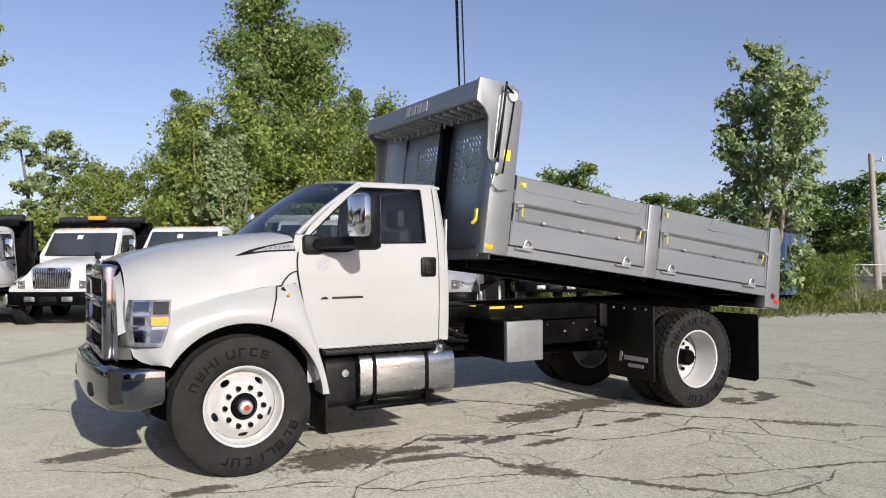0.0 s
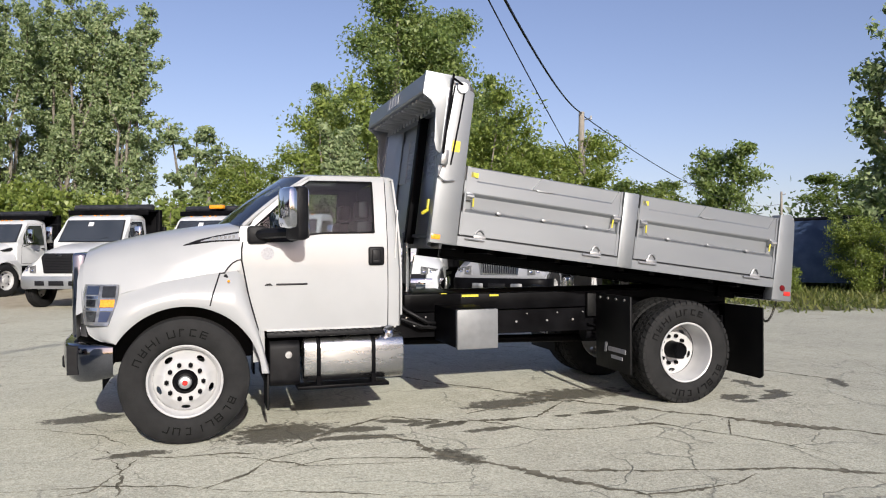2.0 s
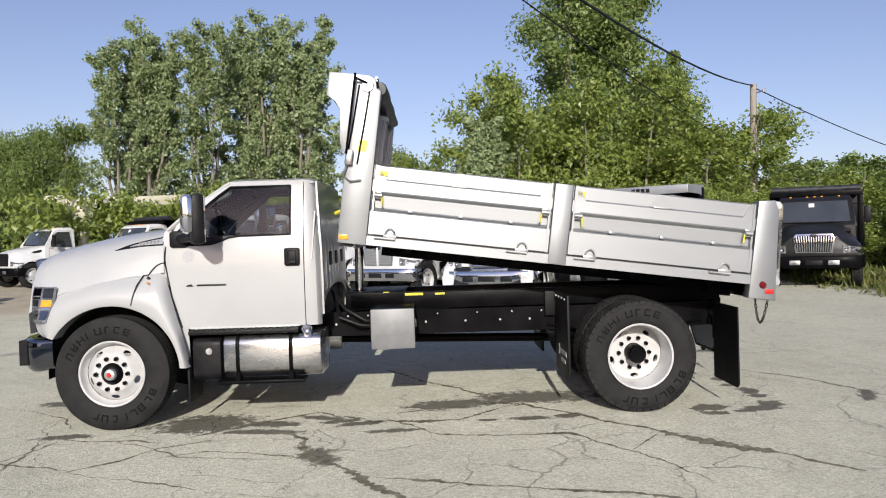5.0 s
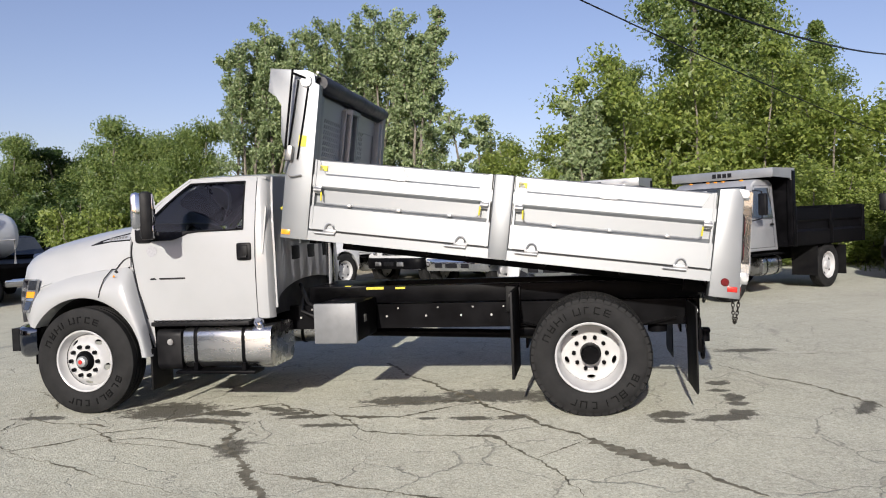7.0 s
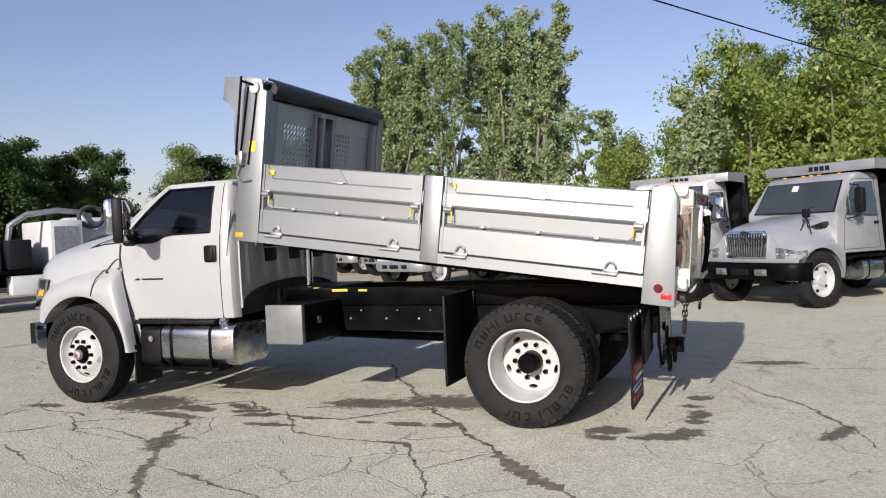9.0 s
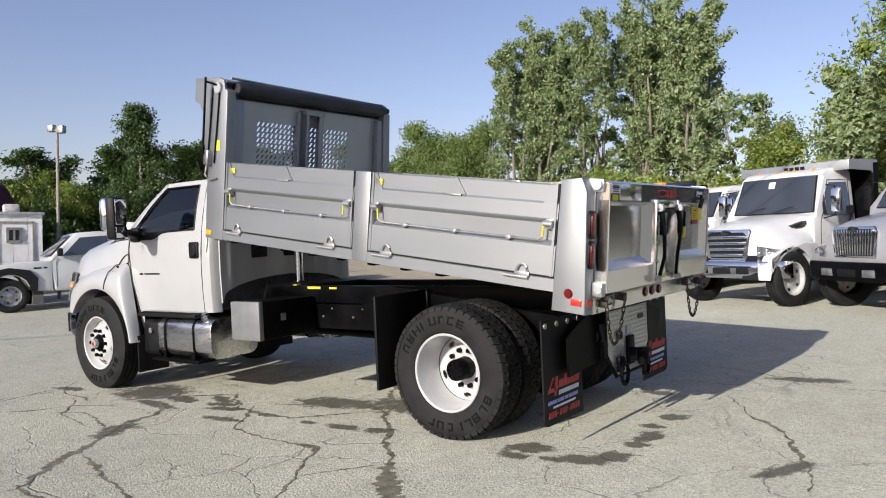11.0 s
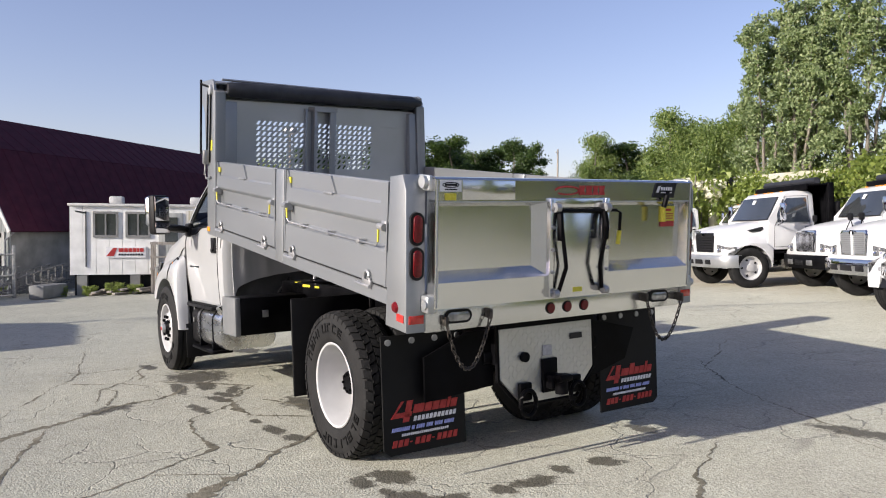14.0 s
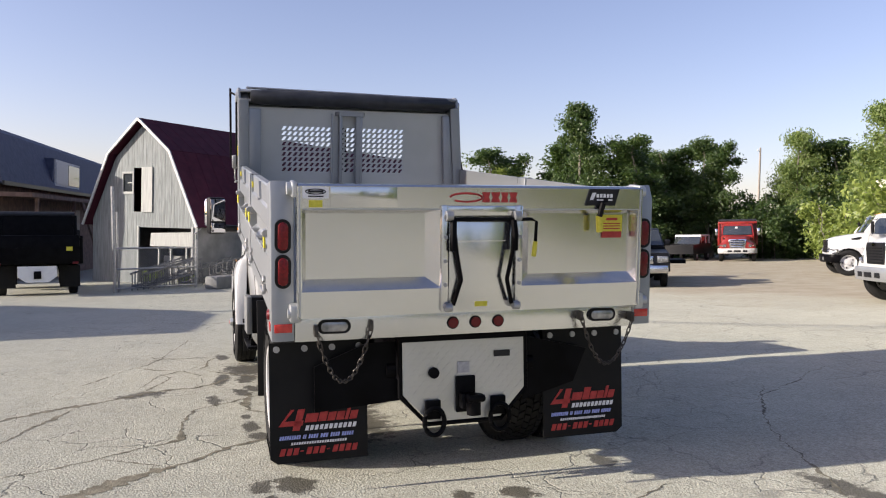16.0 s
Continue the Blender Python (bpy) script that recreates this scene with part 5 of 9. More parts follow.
def side_panel(u0, u1, s):
    bm = B()
    prism(bm, [(s * y, w) for w, y in PROFILE], "x", u0, u1)
    ob = body_part("side_panel", bm, ALU, "pressed aluminium drop side panel", smooth=6)
    # raised gusset and end ribs
    bm = B()
    mid = lerp(u0, u1, 0.52)
    prism(bm, [(mid - 0.11, 0.715), (mid + 0.11, 0.715), (mid + 0.03, 0.829), (mid - 0.03, 0.829)], "y", s * 1.18, s * 1.2155)
    for u in (u0 + 0.012, u1 - 0.03):
        box(bm, u, u + 0.018, min(s * 1.16, s * 1.224), max(s * 1.16, s * 1.224), 0.205, 0.834)
    for u, k in ((u0 + 0.03, 1), (u1 - 0.03, -1)):
        prism(bm, [(u, 0.70), (u + k * 0.09, 0.70), (u + k * 0.02, 0.831), (u, 0.831)], "y", s * 1.17, s * 1.214)
    each("panel_gusset", bm, ALU, body)
    for u in (u0 + 0.24, u1 - 0.2):
        bm = B()
        pipe(bm, [(u + 0.042 * math.cos(q), s * 1.232, 0.212 + 0.058 * math.sin(q)) for q in [math.pi * k / 10 for k in range(11)]], 0.010, 6)
        box(bm, u - 0.06, u + 0.06, min(s * 1.218, s * 1.238), max(s * 1.218, s * 1.238), 0.185, 0.218, 0.004)
        rod(bm, (u - 0.05, s * 1.236, 0.178), (u + 0.14, s * 1.236, 0.178), 0.012, 8)
        body_part("hinge_lug", bm, GALV, "bright ring and hinge pin")
    for u, k in ((u0 + 0.06, 1), (u1 - 0.06, -1)):
        bm = B()
        rod(bm, (u - 0.035, s * 1.235, 0.565), (u + 0.035, s * 1.235, 0.565), 0.022, 10)
        box(bm, u - 0.03, u + 0.03, min(s * 1.18, s * 1.226), max(s * 1.18, s * 1.226), 0.53, 0.60, 0.006)
        body_part("side_latch", bm, GALV, "zinc side latch")
        bm = B()
        pipe(bm, [(u + k * 0.035, s * 1.238, 0.55), (u + k * 0.04, s * 1.236, 0.47)], 0.008, 6)
        body_part("latch_grip", bm, YELLOW)
    bm = B()
    pipe(bm, [(u0 + 0.10, s * 1.236, 0.47), (u0 + 0.13, s * 1.232, 0.446), (lerp(u0, u1, 0.5), s * 1.230, 0.442), (u1 - 0.13, s * 1.232, 0.446), (u1 - 0.10, s * 1.236, 0.47)], 0.0065, 6)
    body_part("locking_rod", bm, GALV)
    for t in (0.22, 0.5, 0.78):
        u = lerp(u0, u1, t)
        bm = B()
        box(bm, u - 0.02, u + 0.02, min(s * 1.18, s * 1.24), max(s * 1.18, s * 1.24), 0.43, 0.456, 0.004)
        body_part("rod_lug", bm, GALV)
    bm = B()
    box(bm, mid - 0.07, mid + 0.07, min(s * 1.20, s * 1.226), max(s * 1.20, s * 1.226), 0.703, 0.718, 0.003)
    body_part("gusset_foot", bm, GALV)
    bm = B()
    box(bm, u0 + 0.004, u0 + 0.012, min(s * 1.15, s * 1.21), max(s * 1.15, s * 1.21), 0.2, 0.838)
    box(bm, u1 - 0.012, u1 - 0.004, min(s * 1.15, s * 1.21), max(s * 1.15, s * 1.21), 0.2, 0.838)
    box(bm, u0, u1, min(s * 1.14, s * 1.2215), max(s * 1.14, s * 1.2215), 0.199, 0.2055)
    each("panel_gap", bm, BLACKPRINT, body, smooth=0)
    return ob


for s in (1, -1):
    side_panel(2.155, 3.792, s)
    side_panel(0.296, 1.975, s)
    bm = B()
    box(bm, 1.98, 2.148, min(s * 1.14, s * 1.226), max(s * 1.14, s * 1.226), 0.105, 0.838, 0.012)
    body_part("mid_post", bm, ALU, "aluminium stake post")
    bm = B()
    prism(bm, [(0.04, -0.02), (0.29, -0.02), (0.288, 0.868), (0.14, 0.888), (0.095, 0.80)], "y", s * 1.095, s * 1.228, 0.01)
    rp = body_part("rear_post", bm, ALU, "aluminium rear corner post with stacked red lamps")
    bm = B()
    prism(bm, [(3.80, 0.10), (4.06, 0.10), (4.06, 1.50), (3.99, 1.585), (3.80, 1.50)], "y", s * 1.12, s * 1.225, 0.01)
    fp = body_part("front_post", bm, ALU, "aluminium front corner post")
    bm = B()
    prism(bm, [(3.84, 1.50), (3.86, 1.60), (3.93, 1.625), (4.28, 1.62), (4.285, 1.41), (4.20, 1.37), (4.145, 1.30), (4.13, 1.02), (4.10, 0.93), (4.05, 0.90), (4.0, 1.0), (3.98, 1.4)], "y", s * 1.195, s * 1.222, 0.004)
    body_part("canopy_gusset", bm, ALU)
    # tarp arm: two dark rods, a pivot wheel and its spring box
    bm = B()
    for u in (3.90, 4.0):
        pipe(bm, [(u + 0.05, s * 1.235, 0.82), (u + 0.02, s * 1.235, 1.2), (u, s * 1.235, 1.53)], 0.008, 6)
    each("tarp_rod", bm, BLACK, body)
    bm = B()
    lathe(bm, [(0, 0.02), (0.05, 0.02), (0.055, 0.0), (0.055, -0.02)], 24, Matrix.Translation((3.925, s * 1.227, 1.525)))
    body_part("tarp_pivot", bm, ALU_DULL)
    bm = B()
    box(bm, 3.99, 4.06, s * 1.25 - 0.03, s * 1.25 + 0.03, 0.80, 0.94, 0.015)
    pipe(bm, [(4.04, s * 1.25, 0.8), (4.06, s * 1.25, 0.70), (4.0, s * 1.25, 0.66), (3.9, s * 1.24, 0.68)], 0.01, 6)
    body_part("tarp_latch", bm, STEEL)
    bm = B()
    box(bm, 3.88, 3.955, s * 1.226 - 0.002, s * 1.226 + 0.002, 0.94, 1.04)
    for u in (3.70, 1.90):
        box(bm, u - 0.035, u + 0.035, s * 1.208 - 0.006, s * 1.208 + 0.006, 0.74, 0.785)
    each("yellow_sticker", bm, YELLOW, body)
    bm = B()
    box(bm, 3.965, 4.05, s * 1.226 - 0.004, s * 1.226 + 0.005, 0.135, 0.18, 0.003)
    body_part("amber_marker", bm, AMBER, "amber side marker lamp")
    bm = B()
    box(bm, 0.02, 0.10, s * 1.229 - 0.004, s * 1.229 + 0.005, 0.035, 0.08, 0.003)
    box(bm, -0.008, 0.0, s * 1.16 - 0.05, s * 1.16 + 0.05, 0.03, 0.08, 0.003)
    each("red_reflector", bm, RED, body)
    bm = B()
    lathe(bm, [(0, 0.012), (0.025, 0.012), (0.034, 0.0)], 20, Matrix.Translation((0.12, s * 1.229, 0.11)))
    body_part("red_side_lamp", bm, DARKRED)
    for w0 in (0.49, 0.29):
        bm = B()
        prism(bm, [(s * 1.16 + 0.046 * math.cos(a), w0 + 0.09 + (0.05 if math.sin(a) > 0 else -0.05) + 0.046 * math.sin(a)) for a in [2 * math.pi * k / 20 for k in range(20)]], "x", -0.014, 0.02)
        body_part("lamp_ring", bm, PLASTIC)
        bm = B()
        prism(bm, [(s * 1.16 + 0.029 * math.cos(a), w0 + 0.09 + (0.05 if math.sin(a) > 0 else -0.05) + 0.029 * math.sin(a)) for a in [2 * math.pi * k / 20 for k in range(20)]], "x", -0.022, 0.0, 0.004)
        body_part("tail_lamp", bm, DARKRED, "oval dark red tail lamp")
    # pins and hooks of the tailgate
    bm = B()
    lathe(bm, [(0, -0.02), (0.035, -0.02), (0.035, 0.02), (0, 0.02)], 16, Matrix.Translation((-0.02, s * 1.12, 0.85)))
    box(bm, -0.06, 0.08, s * 1.10 - 0.015, s * 1.10 + 0.015, 0.80, 0.89, 0.01)
    lathe(bm, [(0, -0.05), (0.028, -0.05), (0.028, 0.03), (0, 0.03)], 14, Matrix.Translation((-0.05, s * 1.11, 0.15)))
    box(bm, -0.08, 0.0, s * 1.10 - 0.03, s * 1.10 + 0.03, 0.10, 0.20, 0.012)
    each("gate_pin", bm, ALU_DULL, body)

# bulkhead with two slotted windows
bm = B()
UB = 3.90
def slotted(bm, y0, y1, w0, w1, nx, nz, lean):
    dy, dw = (y1 - y0) / nx, (w1 - w0) / nz
    for j in range(nz):
        for i in range(nx):
            a, b, c, d = y0 + i * dy, y0 + (i + 1) * dy, w0 + j * dw, w0 + (j + 1) * dw
            cy, cw = (a + b) / 2, (c + d) / 2
            hy, hw = dy * 0.26, dw * 0.36
            sh = lean * dy * 0.22
            o = [bm.verts.new((UB, y, w)) for y, w in ((a, c), (b, c), (b, d), (a, d))]
            q = [bm.verts.new((UB, y, w)) for y, w in ((cy - hy - sh, cw - hw), (cy + hy - sh, cw - hw), (cy + hy + sh, cw + hw), (cy - hy + sh, cw + hw))]
            for k in range(4):
                bm.faces.new((o[k], o[(k + 1) % 4], q[(k + 1) % 4], q[k]))
W0, W1 = 0.78, 1.26
slotted(bm, 0.27, 0.79, W0, W1, 9, 9, -1)
slotted(bm, -0.52, 0.19, W0, W1, 12, 9, -1)
bmesh.ops.remove_doubles(bm, verts=bm.verts, dist=0.0005)
for y0, y1, w0, w1 in ((-1.13, 1.13, 0.195, W0), (-1.13, 1.13, W1, 1.44), (0.79, 1.13, W0, W1), (0.19, 0.27, W0, W1), (-1.13, -0.52, W0, W1)):
    sheet(bm, [[(UB, y0, w0), (UB, y1, w0)], [(UB, y0, w1), (UB, y1, w1)]])
bmesh.ops.recalc_face_normals(bm, faces=bm.faces)
bmesh.ops.solidify(bm, geom=list(bm.faces), thickness=0.012)
each("bulkhead_sheet", bm, ALU_DULL, body, "aluminium bulkhead sheet with slotted windows", smooth=0)
bm = B()
for y0, y1 in ((0.165, 0.195), (-0.05, -0.02)):
    box(bm, 3.80, 3.893, y0, y1, 0.2, 1.40, 0.004)
prism(bm, [(3.895, -0.09), (3.79, -0.055), (3.79, 0.20), (3.895, 0.235)], "z", 1.375, 1.42)
box(bm, 3.80, 3.815, -0.02, 0.02, 0.2, 1.37)
box(bm, 3.84, 3.893, 0.255, 0.275, 0.2, 1.40, 0.004)
for s in (1, -1):
    box(bm, 3.82, 3.895, s * 1.06 - 0.06, s * 1.06 + 0.06, 0.2, 1.42, 0.006)
each("bulkhead_beam", bm, ALU, body)
bm = B()
box(bm, 3.92, 4.0, -1.12, 1.12, 1.40, 1.45, 0.006)
each("bulkhead_rib", bm, ALU, body)
for s in (1, -1):
    # the sheet bends forward to meet the corner post
    bm = B()
    sheet(bm, [[(3.925 + 0.125 * f ** 1.6, s * lerp(0.80, 1.118, f), w) for f in (0, 0.2, 0.4, 0.6, 0.8, 0.92, 1.0)] for w in (0.07, 0.5, 1.0, 1.44)])
    body_part("bulkhead_corner", thicken(bm, 0.005), ALU_DULL)
bm = B()
box(bm, 3.90, 3.925, -1.1, 1.1, 0.06, 0.2, 0.004)
body_part("bulkhead_skirt", bm, ALU_DULL)
bm = B()
box(bm, 3.915, 4.01, 0.10, 0.20, 0.1, 1.44, 0.01)
body_part("hoist_channel", bm, BLACK)
# canopy with a folded lip
bm = B()
grid = []
for y in (-1.2, 1.2):
    grid.append([(3.84, y, 1.59), (3.9, y, 1.612), (4.262, y, 1.615), (4.28, y, 1.60), (4.285, y, 1.44), (4.27, y, 1.425), (4.22, y, 1.425)])
sheet(bm, grid)
canopy = body_part("canopy", thicken(bm, 0.012), ALU, "folded aluminium cab canopy")
bm = B()
for k in range(17):
    y = lerp(-1.1, 1.1, k / 16)
    box(bm, 4.02, 4.24, y - 0.012, y + 0.012, 1.40, 1.428)
    rod(bm, (4.06, y, 1.40), (4.06, y, 1.35), 0.012, 6)
each("canopy_stay", bm, TRIMW, body)
bm = B()
y = 0.30
for w, h in ((0.09, 0.1), (0.09, 0.1), (0.09, 0.1), (0.09, 0.1)):
    prism(bm, [(y, 1.47), (y - w, 1.47), (y - w, 1.57), (y, 1.57)], "x", 4.286, 4.292)
    y -= w + 0.03
each("canopy_mark", bm, STICKER, body)
bm = B()
lathe(bm, [(0.0, -1.10), (0.06, -1.10), (0.075, -1.06), (0.07, -0.5), (0.078, -0.1), (0.07, 0.3), (0.078, 0.7), (0.072, 1.06), (0.06, 1.10), (0.0, 1.10)], 18, Matrix.Translation((3.83, 0, 1.535)))
body_part("rolled_tarp", bm, TARP, "rolled black mesh tarp")
bm = B()
rod(bm, (3.83, -1.2, 1.50), (3.83, 1.16, 1.50), 0.014, 8)
rod(bm, (3.86, -1.16, 1.60), (3.86, 1.14, 1.625), 0.012, 8)
each("tarp_axle", bm, GALV, body)
bm = B()
rod(bm, (4.04, 1.29, 1.62), (4.05, 1.29, 0.9), 0.011, 8)
rod(bm, (3.93, 1.24, 1.55), (4.04, 1.29, 1.58), 0.011, 8)
body_part("tarp_bow", bm, BLACK)
bm = B()
box(bm, 4.055, 4.075, 1.02, 1.07, 0.38, 0.5, 0.008)
rod(bm, (4.06, 1.05, 0.4), (4.12, 1.1, 0.36), 0.016, 8)
body_part("yellow_handle", bm, YELLOW)

# rear sill and its lamps
bm = B()
box(bm, 0.0, 0.10, -1.095, 1.095, -0.03, 0.118, 0.006)
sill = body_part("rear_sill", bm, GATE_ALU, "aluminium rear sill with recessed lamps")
for y in (0.87, -0.87):
    bm = B()
    prism(bm, [(y + (0.055 if math.cos(a) > 0 else -0.055) + 0.042 * math.cos(a), 0.055 + 0.042 * math.sin(a)) for a in [2 * math.pi * k / 24 for k in range(24)]], "x", -0.012, 0.01)
    body_part("lamp_ring", bm, PLASTIC)
    bm = B()
    prism(bm, [(y + (0.052 if math.cos(a) > 0 else -0.052) + 0.028 * math.cos(a), 0.055 + 0.028 * math.sin(a)) for a in [2 * math.pi * k / 24 for k in range(24)]], "x", -0.017, 0.0, 0.003)
    body_part("reverse_lamp", bm, CLEAR, "clear oval reverse lamp")
for y in (0.145, 0.0, -0.15):
    for r, mat, a in ((0.038, PLASTIC, 0.006), (0.03, DARKRED, 0.014)):
        bm = B()
        rod(bm, (-a, y, 0.045), (0.01, y, 0.045), r, 20)
        body_part("clearance_lamp" if mat is DARKRED else "lamp_ring", bm, mat)
# drooping chains
CHAINMAT = stuff_mat("dark_chain", (0.03, 0.027, 0.024), (0.09, 0.08, 0.07), 30, 0.4, 0.6, 0.6)
def chain(y0, y1, w0, w1, sag, n):
    bm = B()
    for k in range(n):
        t = (k + 0.5) / n
        y, w = lerp(y0, y1, t), lerp(w0, w1, t) - sag * 4 * t * (1 - t)
        dy, dw = (y1 - y0), (w1 - w0) - sag * 4 * (1 - 2 * t)
        a = math.atan2(dw, dy)
        L = math.hypot(dy, dw) / n * 0.72
        ring = []
        for j in range(12):
            p = 2 * math.pi * j / 12
            ring.append(Vector((0, L * math.cos(p), 0.011 * math.sin(p))) if k % 2 else Vector((0.011 * math.sin(p), L * math.cos(p), 0)))
        m = Matrix.Translation((-0.05, y, w)) @ Matrix.Rotation(a, 4, "X")
        pipe(bm, [m @ v for v in ring + ring[:1]], 0.0045, 5)
    return bm
for y0, y1 in ((0.98, 0.66), (-1.07, -0.70)):
    body_part("chain", chain(y0, y1, 0.03, 0.05 if y0 > 0 else 0.06, 0.30, 22), CHAINMAT, "hanging dark steel chain", smooth=60)
    bm = B()
    for y, w in ((y0, 0.04), (y1, 0.06)):
        box(bm, -0.06, 0.0, y - 0.012, y + 0.012, w - 0.03, w + 0.03, 0.006)
    each("chain_hook", bm, CHAINMAT, body)

# tailgate
bm = B()
rows = []
for y in (-1.085, 1.085):
    rows.append([(0.0, y, 0.125), (-0.085, y, 0.125), (-0.09, y, 0.275), (-0.022, y, 0.335), (-0.02, y, 0.71), (-0.088, y, 0.742), (-0.09, y, 0.868), (-0.07, y, 0.88), (0.0, y, 0.88)])
sheet(bm, rows)
for s in (1, -1):
    prism(bm, [(0.0, 0.125), (-0.085, 0.125), (-0.09, 0.275), (-0.09, 0.868), (0.0, 0.88)], "y", s * 1.075, s * 1.09)
    prism(bm, [(-0.09, s * 1.09), (-0.085, s * 1.062), (-0.022, s * 1.035), (-0.015, s * 1.09)], "z", 0.27, 0.75)
box(bm, 0.0, 0.012, -1.08, 1.08, 0.13, 0.87)
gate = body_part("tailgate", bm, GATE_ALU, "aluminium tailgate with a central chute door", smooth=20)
bm = B()
for s in (1, -1):
    prism(bm, [(-0.09, s * 0.245), (-0.02, s * 0.335), (-0.02, s * 0.22), (-0.09, s * 0.22)], "z", 0.26, 0.745)
    box(bm, -0.115, -0.02, s * 0.235 - 0.022, s * 0.235 + 0.022, 0.14, 0.765, 0.006)
box(bm, -0.105, -0.02, -0.213, 0.213, 0.70, 0.762, 0.006)
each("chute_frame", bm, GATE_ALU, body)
bm = B()
box(bm, -0.095, -0.06, -0.205, 0.205, 0.14, 0.685, 0.006)
box(bm, -0.099, -0.09, -0.16, 0.16, 0.55, 0.556)
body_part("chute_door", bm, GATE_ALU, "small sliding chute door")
bm = B()
for s in (1, -1):
    y = s * 0.19
    pipe(bm, [(-0.125, y, 0.68), (-0.15, y - s * 0.012, 0.5), (-0.145, y - s * 0.045, 0.33), (-0.125, y - s * 0.005, 0.18)], 0.014, 6)
    pipe(bm, [(-0.125, y, 0.68), (-0.14, y + s * 0.005, 0.6), (-0.14, y + s * 0.005, 0.5)], 0.022, 6)
pipe(bm, [(-0.115, 0.2, 0.685), (-0.12, 0.0, 0.685), (-0.12, -0.31, 0.685), (-0.125, -0.34, 0.67), (-0.125, -0.335, 0.55)], 0.011, 6)
each("chute_lever", bm, BLACK, body)
bm = B()
pipe(bm, [(-0.125, -0.335, 0.55), (-0.125, -0.325, 0.46)], 0.015, 8)
pipe(bm, [(-0.10, -0.775, 0.70), (-0.105, -0.78, 0.60)], 0.02, 8)
box(bm, -0.096, -0.088, -0.04, 0.04, 0.16, 0.19)
each("yellow_grip", bm, YELLOW, body)
bm = B()
pipe(bm, [(-0.10, -0.82, 0.80), (-0.125, -0.79, 0.78), (-0.11, -0.775, 0.70)], 0.018, 8)
body_part("gate_lever", bm, BLACK)
bm = B()
pipe(bm, [(-0.092, 0.10 + 0.10 * math.cos(a), 0.81 + 0.025 * math.sin(a)) for a in [2 * math.pi * k / 24 for k in range(22)]], 0.006, 5)
y = 0.0
for w in (0.05, 0.055, 0.045, 0.05):
    prism(bm, [(y, 0.782), (y - w, 0.782), (y - w + 0.004, 0.800), (y - w * 0.8, 0.812), (y - w + 0.004, 0.824), (y - w, 0.842), (y, 0.842), (y - 0.004, 0.824), (y - w * 0.2, 0.812), (y - 0.004, 0.800)], "x", -0.094, -0.089)
    y -= w + 0.008
body_part("red_emblem", bm, REDPRINT)
bm = B()
prism(bm, [(-0.68, 0.765), (-0.89, 0.765), (-0.92, 0.868), (-0.71, 0.868)], "x", -0.096, -0.089)
body_part("black_plaque", bm, BLACKPRINT)
bm = B()
prism(bm, [(-0.71, 0.80), (-0.735, 0.80), (-0.755, 0.845), (-0.73, 0.845)], "x", -0.0975, -0.096)
for k in range(5):
    box(bm, -0.0975, -0.096, -0.775 - 0.024 * k, -0.758 - 0.024 * k, 0.815, 0.838)
box(bm, -0.0975, -0.096, -0.87, -0.76, 0.796, 0.804)
each("plaque_print", bm, WHITEPRINT, body, smooth=0)
# pins along the chute rails, and the gate's edge seams
bm = B()
for s in (1, -1):
    for w in (0.17, 0.30, 0.44, 0.58, 0.70):
        rod(bm, (-0.115, s * 0.235, w), (-0.128, s * 0.235, w), 0.012, 8)
    lathe(bm, [(0, -0.02), (0.03, -0.02), (0.03, 0.02), (0, 0.02)], 12, Matrix.Translation((-0.125, s * 0.215, 0.705)))
    lathe(bm, [(0, -0.02), (0.026, -0.02), (0.026, 0.02), (0, 0.02)], 12, Matrix.Translation((-0.125, s * 0.215, 0.165)))
each("gate_pin", bm, GALV, body)
bm = B()
for s in (1, -1):
    prism(bm, [(-0.0925, s * 1.072), (-0.0925, s * 1.082), (-0.088, s * 1.082), (-0.088, s * 1.072)], "z", 0.135, 0.865)
box(bm, -0.0925, -0.086, -1.06, 1.06, 0.738, 0.744)
each("gate_rib", bm, ALU_DULL, body)
bm = B()
box(bm, -0.094, -0.089, 0.915, 1.06, 0.80, 0.865)
body_part("pale_label", bm, WHITEPRINT)
bm = B()
box(bm, -0.0922, -0.086, 0.52, 0.905, 0.752, 0.866, 0.002)
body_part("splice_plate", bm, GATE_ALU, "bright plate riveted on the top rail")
bm = B()
pipe(bm, [(-0.094, 0.988 + 0.056 * math.cos(a), 0.838 + 0.014 * math.sin(a)) for a in [2 * math.pi * k / 18 for k in range(19)]], 0.003, 4)
box(bm, -0.0955, -0.094, 0.945, 1.03, 0.832, 0.845)
box(bm, -0.0955, -0.094, 0.945, 1.03, 0.808, 0.815)
body_part("label_print", bm, BLACKPRINT)
bm = B()
box(bm, -0.0275, -0.02, -0.985, -0.835, 0.59, 0.70)
box(bm, -0.094, -0.089, 0.95, 1.025, 0.75, 0.79)
each("warning_label", bm, YELLOW, body)
bm = B()
box(bm, -0.0285, -0.0274, -0.98, -0.84, 0.555, 0.595)
box(bm, -0.0285, -0.0274, -0.95, -0.87, 0.665, 0.682)
for k in range(3):
    box(bm, -0.0285, -0.0274, -0.97, -0.85, 0.61 + 0.016 * k, 0.617 + 0.016 * k)
body_part("warning_print", bm, REDPRINT)

